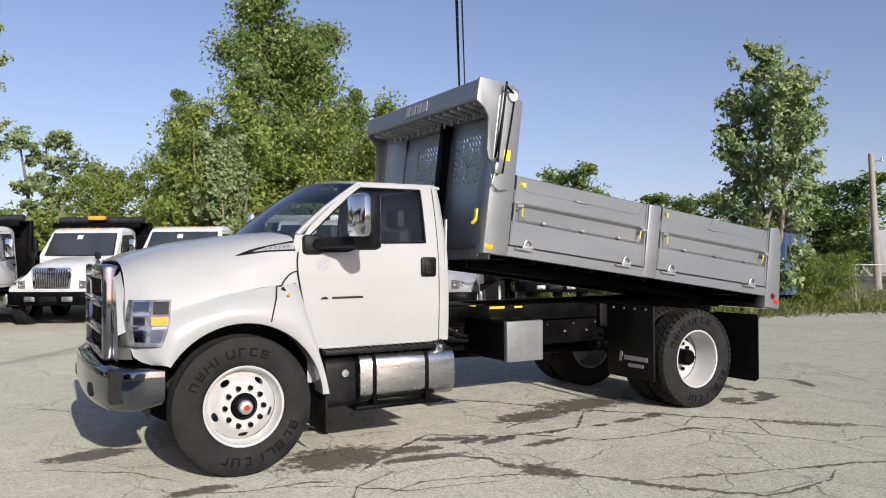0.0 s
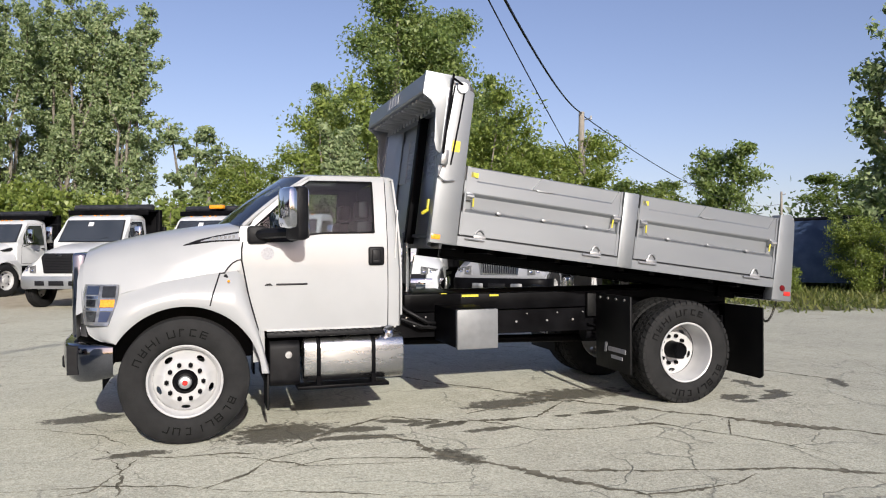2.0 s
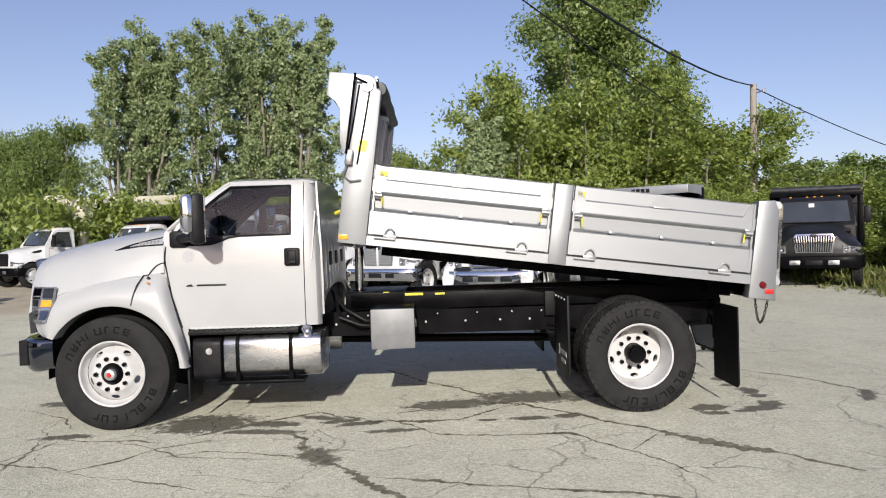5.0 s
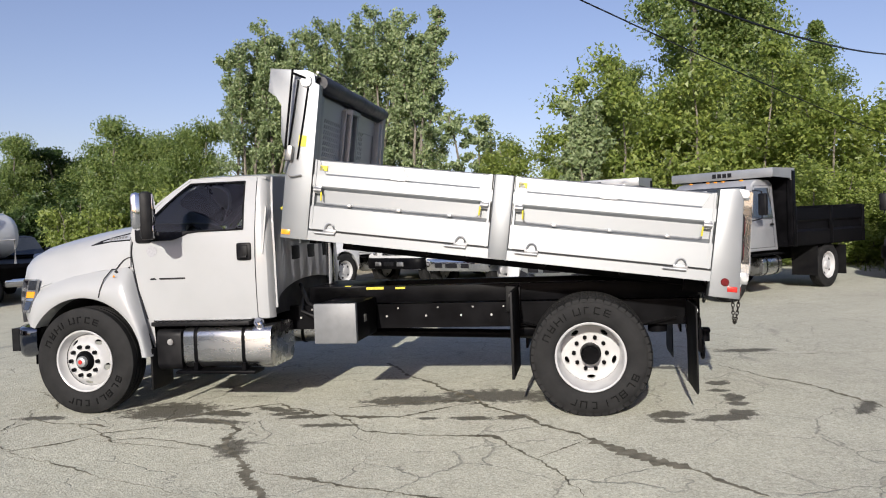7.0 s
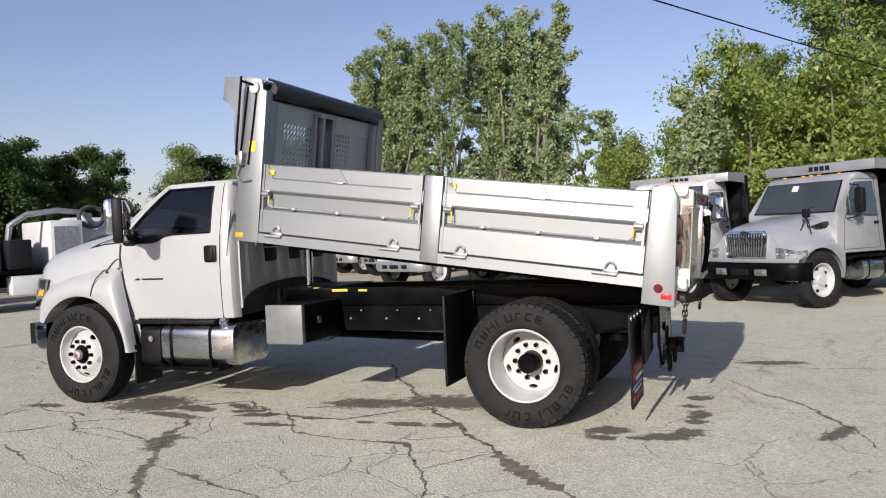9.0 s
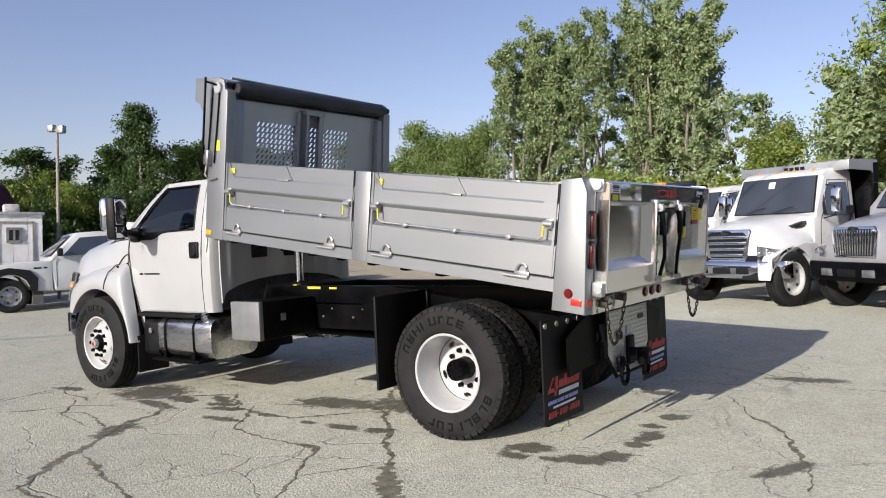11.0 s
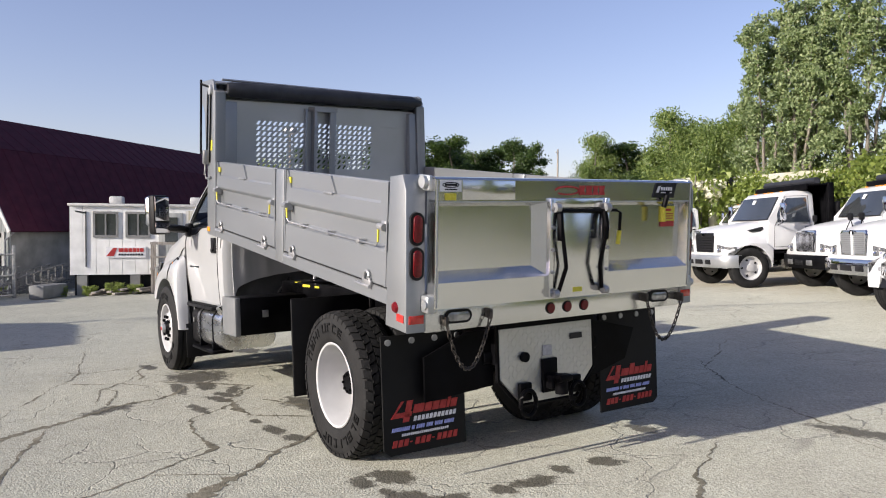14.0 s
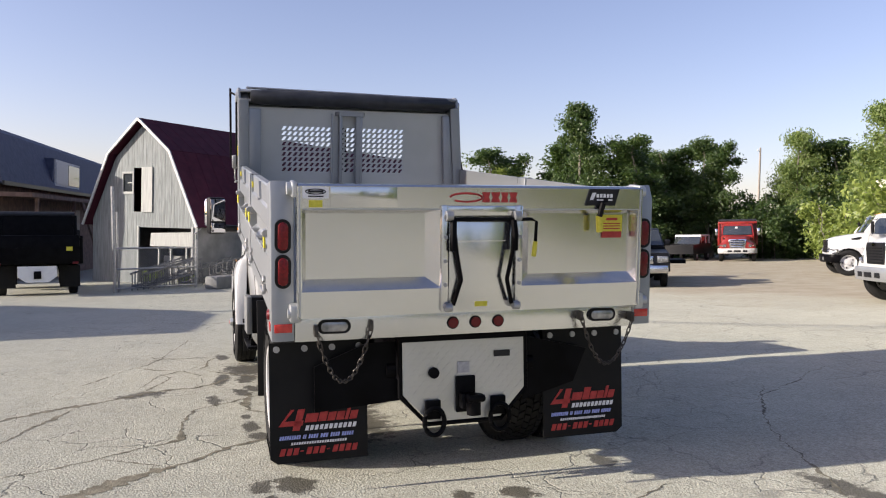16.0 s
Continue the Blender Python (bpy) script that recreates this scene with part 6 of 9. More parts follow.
# the rear frame stands steeper than the floor is tipped
REAR = ("rear_sill", "tailgate", "lamp_ring", "tail_lamp", "reverse_lamp", "clearance_lamp", "chain", "chain_hook", "gate_pin", "chute_frame", "chute_door", "chute_lever", "yellow_grip", "gate_lever", "red_emblem", "black_plaque", "plaque_print", "pale_label", "label_print", "warning_label", "warning_print", "splice_plate", "red_reflector", "red_side_lamp", "gate_rib")
for ob in body.children:
    if ob.name.split(".")[0] in REAR:
        for v in ob.data.vertices:
            v.co.x += 0.045 + 0.055 * v.co.z
    # the far front corner stands further in above the side
    for v in ob.data.vertices:
        if v.co.x > 3.76 and v.co.z > 0.84 and v.co.y < -0.9:
            v.co.y += 0.10 * min(1, (-0.9 - v.co.y) / 0.18)

# ---- parked vehicles: x ahead from the front axle, y left, z up ----
def mirrored(bm):
    """Adds the mirror image over the middle plane."""
    geom = bmesh.ops.duplicate(bm, geom=list(bm.verts) + list(bm.edges) + list(bm.faces))["geom"]
    bmesh.ops.scale(bm, vec=(1, -1, 1), verts=[g for g in geom if isinstance(g, bmesh.types.BMVert)])
    return bm


PT = tyre_mesh(0.5, 0.27, 0.29, 48, False)
def plain_rim():
    bm = B()
    lathe(bm, [(0.295, 0.11), (0.30, 0.12), (0.275, 0.11), (0.262, 0.04), (0.22, 0.03), (0.16, 0.055), (0.10, 0.06), (0.09, 0.10), (0.0, 0.105)], 30)
    return bm
def rim_holes():
    bm = B()
    for k in range(5):
        a = 2 * math.pi * k / 5
        rod(bm, (0.20 * math.cos(a), 0.035, 0.20 * math.sin(a)), (0.20 * math.cos(a), 0.052, 0.20 * math.sin(a)), 0.03, 10)
    return bm


def add_wheel(t, x, y, s, r=0.5, k=1.0, rim=None):
    m = Matrix.Translation((x, y, r * k)) @ (Matrix.Identity(4) if s > 0 else Matrix.Rotation(math.pi, 4, "Z")) @ Matrix.Diagonal((k, k, k, 1))
    w = part("wheel", PT.copy(), RUBBER, t, "black tyre on a pale disc wheel", m=m)
    part("rim", plain_rim(), rim or RIM, w)
    each("hand_hole", rim_holes(), BLACKPRINT, w)


def arch(cx, r, z0, x0, x1, top, n=12):
    """A fender side with a round wheel opening."""
    pts = [(x0, z0)] + [(cx - r * math.cos(math.pi * k / n), 0.5 + r * math.sin(math.pi * k / n)) for k in range(n + 1)] + [(x1, z0)]
    return pts + top


HOODS = ((-0.56, ((0, 1.66), (0.45, 1.65), (0.70, 1.60), (0.83, 1.50), (0.90, 1.36), (0.95, 1.22), (0.97, 1.10))),
         (-0.1, ((0, 1.60), (0.42, 1.585), (0.64, 1.53), (0.75, 1.43), (0.84, 1.30), (0.99, 1.22), (1.07, 1.10))),
         (0.25, ((0, 1.54), (0.40, 1.525), (0.60, 1.47), (0.70, 1.36), (0.82, 1.24), (1.0, 1.17), (1.085, 1.05))),
         (0.48, ((0, 1.47), (0.40, 1.46), (0.57, 1.40), (0.67, 1.28), (0.80, 1.17), (0.98, 1.09), (1.065, 0.97))),
         (0.62, ((0, 1.39), (0.39, 1.38), (0.54, 1.33), (0.63, 1.22), (0.75, 1.10), (0.90, 1.02), (1.0, 0.90))))


def mirror_y(bm, s):
    if s < 0:
        bmesh.ops.scale(bm, vec=(1, -1, 1), verts=bm.verts)
    return bm


def conventional(name, label, m, paint, bumper_mat=BLACK, grille="fan", bed="canopy", bed_mat=None, beacon=False, group="", wb=4.4, hood_vent=True, hood_mirror=False, fx=0.0, screen=(-0.605, 1.68, -0.955, 2.26)):
    """A conventional-cab truck parked in the row."""
    t = base(name, m, label, "truck", group)
    bed_mat = bed_mat or BLACK
    bm = B()
    grid = []
    for x, half in HOODS:
        grid.append([(x, -y, z) for y, z in half[::-1]] + [(x, y, z) for y, z in half[1:]])
    sheet(bm, grid)
    part("hood", thicken(bm, 0.02), paint, t, smooth=50)
    bm = B()
    half = HOODS[-1][1]
    prism(bm, [(-y, z) for y, z in half[::-1]] + list(half[1:]) + [(0.98, 0.82), (-0.98, 0.82)], "x", 0.58, 0.635, 0.012)
    part("nose_panel", bm, paint, t)
    for s in (1, -1):
        bm = B()
        prism(bm, arch(fx, 0.60, 0.70, -0.64, max(0.60, fx + 0.605), [(0.61, 0.90), (0.48, 0.99), (0.25, 1.07), (-0.1, 1.12), (-0.45, 1.12), (-0.64, 0.95)]), "y", 0.78, 1.08, 0.03)
        part("fender", mirror_y(bm, s), paint, t)
        bm = B()
        prism(bm, [(fx - 0.6 + 0.1 * k, 0.5 + math.sqrt(max(0.0, 0.36 - (-0.6 + 0.1 * k) ** 2))) for k in range(13)], "y", 0.45, 0.79)
        part("arch_liner", mirror_y(bm, s), BLACKPRINT, t)
        if hood_vent:
            bm = B()
            prism(bm, [(-0.12, 1.44), (-0.48, 1.52), (-0.50, 1.46), (-0.42, 1.40), (-0.16, 1.40)], "y", 0.70, 0.865, 0.008)
            part("hood_vent", mirror_y(bm, s), BLACKPRINT, t)
        # headlight wrapping round the corner
        bm = B()
        sheet(bm, [[(0.655, 0.66, z1), (0.645, 0.80, lerp(z1, z2, 0.3)), (0.60, 0.95, lerp(z1, z2, 0.7)), (0.50, 1.055, z2), (0.36, 1.09, z2 + 0.012)] for z1, z2 in ((0.90, 0.92), (1.0, 0.975), (1.10, 1.03))])
        hl = part("headlight", mirror_y(thicken(bm, 0.02), s), CLEAR, t)
        for y, x in ((0.74, 0.66), (0.90, 0.635)):
            bm = B()
            lathe(bm, [(0.0, 0.0), (0.03, 0.004), (0.042, 0.014), (0.045, 0.0)], 16, Matrix.Translation((x, y, 0.995)) @ Matrix.Rotation(radians(-70 if y > 0.8 else -82), 4, "Z"))
            part("lamp", mirror_y(bm, s), CHROME, hl)
    # grille
    bm = B()
    if grille == "wide":
        prism(bm, [(-0.44, 0.84), (0.44, 0.84), (0.54, 1.36), (0.50, 1.41), (-0.50, 1.41), (-0.54, 1.36)], "x", 0.61, 0.665, 0.015)
    else:
        prism(bm, [(-0.44, 0.90), (0.44, 0.90), (0.50, 1.30), (0.42, 1.40), (-0.42, 1.40), (-0.50, 1.30)], "x", 0.61, 0.665, 0.015)
    g = part("grille", bm, CHROME if grille != "mesh" else BLACKPRINT, t)
    bm = B()
    lo, hi = (0.36, 0.88) if grille == "wide" else (0.39, 0.93)
    prism(bm, [(-lo, hi), (lo, hi), (0.45, 1.30), (0.38, 1.355), (-0.38, 1.355), (-0.45, 1.30)], "x", 0.664, 0.669)
    part("grille_back", bm, BLACKPRINT if grille != "split" else ALU_DULL, g)
    if grille == "fan":
        for k in range(15):
            f = lerp(-1, 1, k / 14)
            bm = B()
            prism(bm, [(f * 0.37 - 0.013, 0.94), (f * 0.37 + 0.013, 0.94), (f * 0.41 + 0.013, 1.345), (f * 0.41 - 0.013, 1.345)], "x", 0.668, 0.692, 0.003)
            part("grille_bar", bm, CHROME, g)
    elif grille == "split":
        for k in range(11):
            bm = B()
            z = lerp(0.95, 1.33, k / 10)
            box(bm, 0.668, 0.680, -0.40, 0.40, z - 0.007, z + 0.007)
            part("grille_bar", bm, GALV, g)
        bm = B()
        box(bm, 0.664, 0.70, -0.03, 0.03, 0.91, 1.38, 0.01)
        part("grille_split", bm, paint, g)
    else:
        n = 4 if grille == "wide" else 6
        for k in range(n):
            z = lerp(0.94, 1.27, k / (n - 1))
            bm = B()
            if grille == "wide":
                box(bm, 0.668, 0.70, -0.385 - 0.02 * k, 0.385 + 0.02 * k, z - 0.035, z + 0.028, 0.01)
            else:
                box(bm, 0.668, 0.68, -0.40, 0.40, z - 0.012, z + 0.012, 0.003)
            part("grille_bar", bm, CHROME if grille == "wide" else PLASTIC, g)
    bm = B()
    lathe(bm, [(0.0, 0.0), (0.045, 0.004), (0.06, 0.0)], 20, Matrix.Translation((0.695, 0, 1.355)) @ Matrix.Rotation(radians(-90), 4, "Z") @ Matrix.Diagonal((1.5, 1, 0.8, 1)))
    part("grille_badge", bm, DARKCHROME, g)
    # bumper
    bm = B()
    line = [(0.36, 1.17), (0.50, 1.155), (0.64, 1.08), (0.75, 0.92), (0.80, 0.60), (0.82, 0.2)]
    grid = []
    for x, y in line + [(x, -y) for x, y in line[::-1]]:
        grid.append([(x - d, y * (1 - d * 0.3), z) for d, z in ((0.10, 0.83), (0.02, 0.83), (0.0, 0.80), (-0.005, 0.70), (0.005, 0.58), (0.03, 0.52), (0.10, 0.515))])
    sheet(bm, grid)
    b = part("bumper", thicken(bm, 0.012), bumper_mat, t, smooth=50)
    for y, w in ((0.0, 0.20), (0.45, 0.13), (-0.45, 0.13)):
        bm = B()
        box(bm, 0.78, 0.832 - (0.012 if y else 0), y - w, y + w, 0.60, 0.72, 0.01)
        part("bumper_slot", bm, BLACKPRINT if bumper_mat is not BLACK else STEEL if y else PLASTIC, b)
    # cab
    bm = B()
    xb, zb, xt, zt = screen
    cp = [(-0.52, 0.92), (-0.52, 1.60), (xb + 0.005, zb - 0.01), (xt - 0.015, zt + 0.02), (xt - 0.14, zt + 0.11), (xt - 0.34, zt + 0.15), (-1.72, zt + 0.14), (-1.84, zt + 0.06), (-1.88, 0.92)]
    prism(bm, cp, "y", -1.0, 1.0, 0.06)
    ny = lambda z: lerp(1.0, 0.90, max(0, z - 1.6) / 0.8)
    for v in bm.verts:
        v.co.y *= ny(v.co.z)
    cab = part("cab", bm, paint, t)
    for nm, mat, k, off in (("screen_seal", PLASTIC, 1.0, 0.008), ("windscreen", BLACKGLASS, 0.965, 0.014)):
        bm = B()
        f0, f1 = 0.5 - 0.5 * k, 0.5 + 0.5 * k
        sheet(bm, [[(lerp(xb, xt, f) + off + 0.05 * (1 - (y / 1.0) ** 2), y * k * lerp(0.90, 0.83, f), lerp(zb, zt, f) + off) for y in (-1, -0.75, -0.4, 0, 0.4, 0.75, 1)] for f in (f0, 0.5, f1)])
        part(nm, thicken(bm, 0.008), mat, cab)
    for y0, y1 in ((-0.5, -0.42), (0.12, 0.2)):
        bm = B()
        pipe(bm, [(-0.56, y0, 1.70), (-0.62, y1 + 0.3, 1.80)], 0.008, 5)
        part("wiper", bm, BLACKPRINT, cab)
    for s in (1, -1):
        for pts in ([(-0.80, 1.62), (-0.80, 1.80), (-0.88, 2.0), (-0.90, 1.62)], [(-0.93, 1.62), (-0.93, 2.02), (-1.10, 2.22), (-1.62, 2.23), (-1.66, 1.60)]):
            bm = B()
            bm.faces.new([bm.verts.new((x, s * (ny(z) + 0.004), z)) for x, z in pts])
            part("side_window", thicken(bm, 0.006), BLACKGLASS, cab)
        pts = [(-0.70, 1.0), (-0.72, 1.52), (-0.80, 1.66), (-1.06, 2.27), (-1.68, 2.28), (-1.71, 1.0)]
        bm = B()
        pipe(bm, [(x, s * (ny(z) + 0.001), z) for x, z in pts + pts[:1]], 0.006, 4)
        part("door_gap", bm, BLACKPRINT, cab)
        bm = B()
        box(bm, -1.66, -1.54, s * 1.01 - 0.012, s * 1.01 + 0.012, 1.45, 1.49, 0.005)
        part("handle", bm, PLASTIC, cab)
        bm = B()
        box(bm, -0.84, -0.74, s * 1.27 - 0.09, s * 1.27 + 0.09, 1.66, 2.10, 0.035)
        mi = part("mirror", bm, PLASTIC if bumper_mat is BLACK else CHROME, t)
        bm = B()
        pipe(bm, [(-0.82, s * 0.98, 1.55), (-0.78, s * 1.25, 1.6), (-0.78, s * 1.25, 2.14), (-1.0, s * 0.93, 2.18)], 0.014, 6)
        part("mirror_arm", bm, PLASTIC, mi)
        if hood_mirror:
            bm = B()
            box(bm, -0.02, 0.06, s * 0.80 - 0.07, s * 0.80 + 0.07, 1.60, 1.76, 0.03)
            hm = part("hood_mirror", bm, PLASTIC, t)
            bm = B()
            for x, y in ((0.12, 0.72), (0.0, 0.88), (-0.1, 0.74)):
                pipe(bm, [(0.02, s * 0.80, 1.62), (x * 0.6, s * lerp(0.8, y, 0.6), 1.45), (x, s * y, 1.30)], 0.01, 5)
            part("mirror_tripod", bm, PLASTIC, hm)
    for y in (-0.6, -0.18, 0, 0.18, 0.6):
        bm = B()
        box(bm, xt - 0.24, xt - 0.18, y - 0.03, y + 0.03, zt + 0.125, zt + 0.152, 0.01)
        part("roof_lamp", bm, AMBER, cab)
    bm = B()
    f0, f1 = 0.70, 0.88
    sheet(bm, [[(lerp(xb, xt, f) + 0.078, y, lerp(zb, zt, f) + 0.02) for y in (-0.14, 0.0)] for f in (f0, f1)])
    part("paper_sheet", bm, WHITEPRINT, cab)
    # frame, tank, wheels
    for s in (1, -1):
        bm = B()
        box(bm, -wb - 1.5, 0.55, 0.36, 0.46, 0.66, 0.92)
        part("frame_rail", mirror_y(bm, s), BLACK, t)
        add_wheel(t, fx, s * 0.97, s)
        add_wheel(t, -wb, s * 1.0, s)
        tk = part("fuel_tank", mirror_y(dee(-1.9, -1.15, 0.55, 1.05, 0.42, 0.82, 0.14), s), TANK, t)
        for x in (-1.75, -1.3):
            part("tank_strap", mirror_y(dee(x - 0.02, x + 0.02, 0.54, 1.058, 0.412, 0.828, 0.145), s), BLACK, tk)
        bm = B()
        box(bm, -1.9, -0.66, 0.75, 1.08, 0.84, 0.88)
        part("step_board", mirror_y(bm, s), BLACK, t)
        for x, z0, z1 in ((-wb + 0.62, 0.3, 0.95), (-wb - 0.72, 0.25, 0.92)):
            bm = B()
            box(bm, x, x + 0.02, 0.6, 1.18, z0, z1)
            part("mud_flap", mirror_y(bm, s), FLAP, t)
    # load body
    if bed in ("canopy", "black", "low"):
        bm = B()
        box(bm, -wb - 1.6, -2.1, -1.18, 1.18, 0.98, 1.08)
        d = part("dump_body", bm, bed_mat, t)
        for s in (1, -1):
            bm = B()
            prism(bm, [(s * 1.12, 1.05), (s * 1.22, 1.0), (s * 1.22, 1.28), (s * 1.17, 1.33), (s * 1.17, 1.48), (s * 1.22, 1.53), (s * 1.21, 1.78), (s * 1.12, 1.78)], "x", -wb - 1.6, -2.15)
            part("side_panel", bm, bed_mat, d)
            for x in (-wb - 1.58, -wb * 0.5 - 1.9, -2.2):
                bm = B()
                box(bm, x, x + 0.1, s * 1.2 - 0.04, s * 1.2 + 0.04, 0.98, 1.83, 0.01)
                part("side_post", bm, bed_mat, d)
            if bed == "low":
                continue
            bm = B()
            box(bm, -2.22, -2.06, s * 1.15 - 0.06, s * 1.15 + 0.06, 1.0, 2.58, 0.02)
            part("corner_post", bm, bed_mat, d)
        bm = B()
        box(bm, -wb - 1.66, -wb - 1.60, -1.15, 1.15, 1.0, 1.85, 0.01)
        part("tailgate", bm, bed_mat, d)
        bm = B()
        box(bm, -wb - 1.69, -wb - 1.65, -1.15, 1.15, 1.42, 1.49)
        part("tailgate_rib", bm, bed_mat, d)
        bm = B()
        box(bm, -2.2, -2.12, -1.10, 1.10, 1.05, 2.56 if bed != "low" else 1.9, 0.02)
        part("bulkhead", bm, bed_mat, d)
        if bed == "canopy":
            bm = B()
            box(bm, -2.2, -1.32, -1.18, 1.18, 2.56, 2.60, 0.01)
            box(bm, -1.36, -1.31, -1.2, 1.2, 2.44, 2.63, 0.012)
            for s in (1, -1):
                prism(bm, [(-2.2, 2.3), (-2.0, 2.42), (-1.34, 2.45), (-1.34, 2.63), (-2.2, 2.63)], "y", s * 1.17, s * 1.2)
            part("canopy", bm, ALU_DULL, d, "grey aluminium cab canopy")
            for k in range(4):
                bm = B()
                prism(bm, [(0.2 - 0.12 * k, 2.49), (0.29 - 0.12 * k, 2.49), (0.29 - 0.12 * k, 2.58), (0.2 - 0.12 * k, 2.58)], "x", -1.309, -1.303)
                part("canopy_mark", bm, BLACKPRINT, d)
        elif bed == "black":
            bm = B()
            box(bm, -2.2, -1.5, -1.18, 1.18, 2.52, 2.56, 0.01)
            box(bm, -1.52, -1.48, -1.18, 1.18, 2.42, 2.56, 0.01)
            part("canopy", bm, bed_mat, d)
            bm = B()
            rod(bm, (-1.8, -1.15, 2.63), (-1.8, 1.15, 2.63), 0.09, 14)
            part("rolled_tarp", bm, TARP, d)
    if beacon:
        bm = B()
        box(bm, -1.65, -1.45, -0.22, 0.22, 2.62, 2.74, 0.04)
        part("beacon", bm, AMBER, t, "orange roof beacon bar")
    return t


BLACKGLASS = stuff_mat("dark_glazing", (0.10, 0.115, 0.125), (0.13, 0.145, 0.155), 2, 0.06, metal=0.7, coat=0.5)

ROW = "trucks parked in the row"
conventional("parked_truck", "silver truck with bright grille and grey dump canopy", stand(-2.0, -8.45, 48.5), SILVER, BLACK, "fan", "canopy", group=ROW, wb=3.8, hood_mirror=True)
conventional("parked_truck", "white truck with wide slatted grille and chrome bumper", stand(0.40, -9.42, 65.5), FLEET, CHROME, "wide", "canopy", group=ROW, fx=0.22, screen=(-0.68, 1.66, -0.93, 2.36))
conventional("parked_truck", "white truck with split silver grille and chrome bumper", stand(2.98, -12.2, 58.1), FLEET, CHROME, "split", "low", group=ROW, hood_mirror=True)
conventional("parked_truck", "white truck with black bumper and black dump body", stand(5.1, -14.0, 57.9), FLEET, BLACK, "fan", "black", beacon=True, group=ROW, hood_mirror=True)
conventional("parked_truck", "white truck with dark grille and black dump body", stand(7.8, -13.75, 65), FLEET, ALU_DULL, "mesh", "black", group=ROW)
conventional("parked_truck", "white truck with dark hood vent beside other trucks", stand(11.4, -19.3, 58), FLEET, ALU_DULL, "fan", "black", group=ROW)
conventional("parked_truck", "black truck with chrome grille by the hedge", stand(-8.2, -11.9, 62), BLACKPRINT, BLACK, "fan", "black", group=ROW)
conventional("parked_truck", "white truck with silver grille far along the row", stand(14.3, -21.6, 55), FLEET, ALU_DULL, "split", "black", group=ROW)
conventional("parked_truck", "red dump truck facing the yard near the trees", stand(34.9, -30.9, 141), REDCAB, TRIMW, "wide", "black", REDCAB)
_dark = conventional("parked_truck", "black dump truck seen from behind near the barn", stand(25.6, 7.3, 10), BLACKPRINT, BLACK, "fan", "black")
bm = B()
prism(bm, [(-0.52, 0.93), (0.52, 0.93), (0.52, 0.62), (0.30, 0.45), (-0.30, 0.45), (-0.52, 0.62)], "x", -6.12, -6.10)
part("hitch_plate", bm, WHITEPRINT, _dark, "white steel hitch plate")
bm = B()
box(bm, -6.16, -6.12, -0.1, 0.1, 0.55, 0.78, 0.01)
part("hitch_hook", bm, BLACK, _dark)
for s in (1, -1):
    bm = B()
    box(bm, -6.14, -6.10, s * 1.02 - 0.08, s * 1.02 + 0.08, 0.98, 1.05, 0.006)
    part("tail_lamp", bm, DARKRED, _dark, "dark red tail lamp")
bm = B()
box(bm, -6.13, -6.11, -0.95, -0.78, 1.38, 1.50)
part("yellow_label", bm, YELLOW, _dark)


def crane_truck():
    t = conventional("crane_truck", "white crane truck with a cream folded boom", stand(18.64, -22.93, 54), FLEET, BLACK, "mesh", "none", wb=5.0)
    bm = B()
    box(bm, -6.8, -3.2, -1.2, 1.2, 1.05, 1.2)
    part("deck", bm, BLACK, t)
    bm = B()
    rod(bm, (-2.75, 0, 1.0), (-2.75, 0, 3.0), 0.22, 16)
    box(bm, -3.1, -2.4, -0.3, 0.3, 2.8, 3.4, 0.08)
    part("crane_mast", bm, CREAM, t)
    bm = B()
    m = Matrix.Translation((-2.2, 0, 3.4)) @ Matrix.Rotation(radians(3), 4, "Y")
    box(bm, -7.0, 0.6, -0.2, 0.2, -0.2, 0.25, 0.03, m)
    box(bm, 0.3, 1.0, -0.25, 0.25, -0.1, 0.4, 0.08, m)
    rod(bm, (-2.75, 0, 2.2), (-5.0, 0, 2.9), 0.09, 10)
    part("crane_boom", bm, CREAM, t)
    bm = B()
    box(bm, -3.6, -3.3, -0.21, 0.21, 3.24, 3.74)
    part("boom_band", bm, BLACKPRINT, t)
crane_truck()


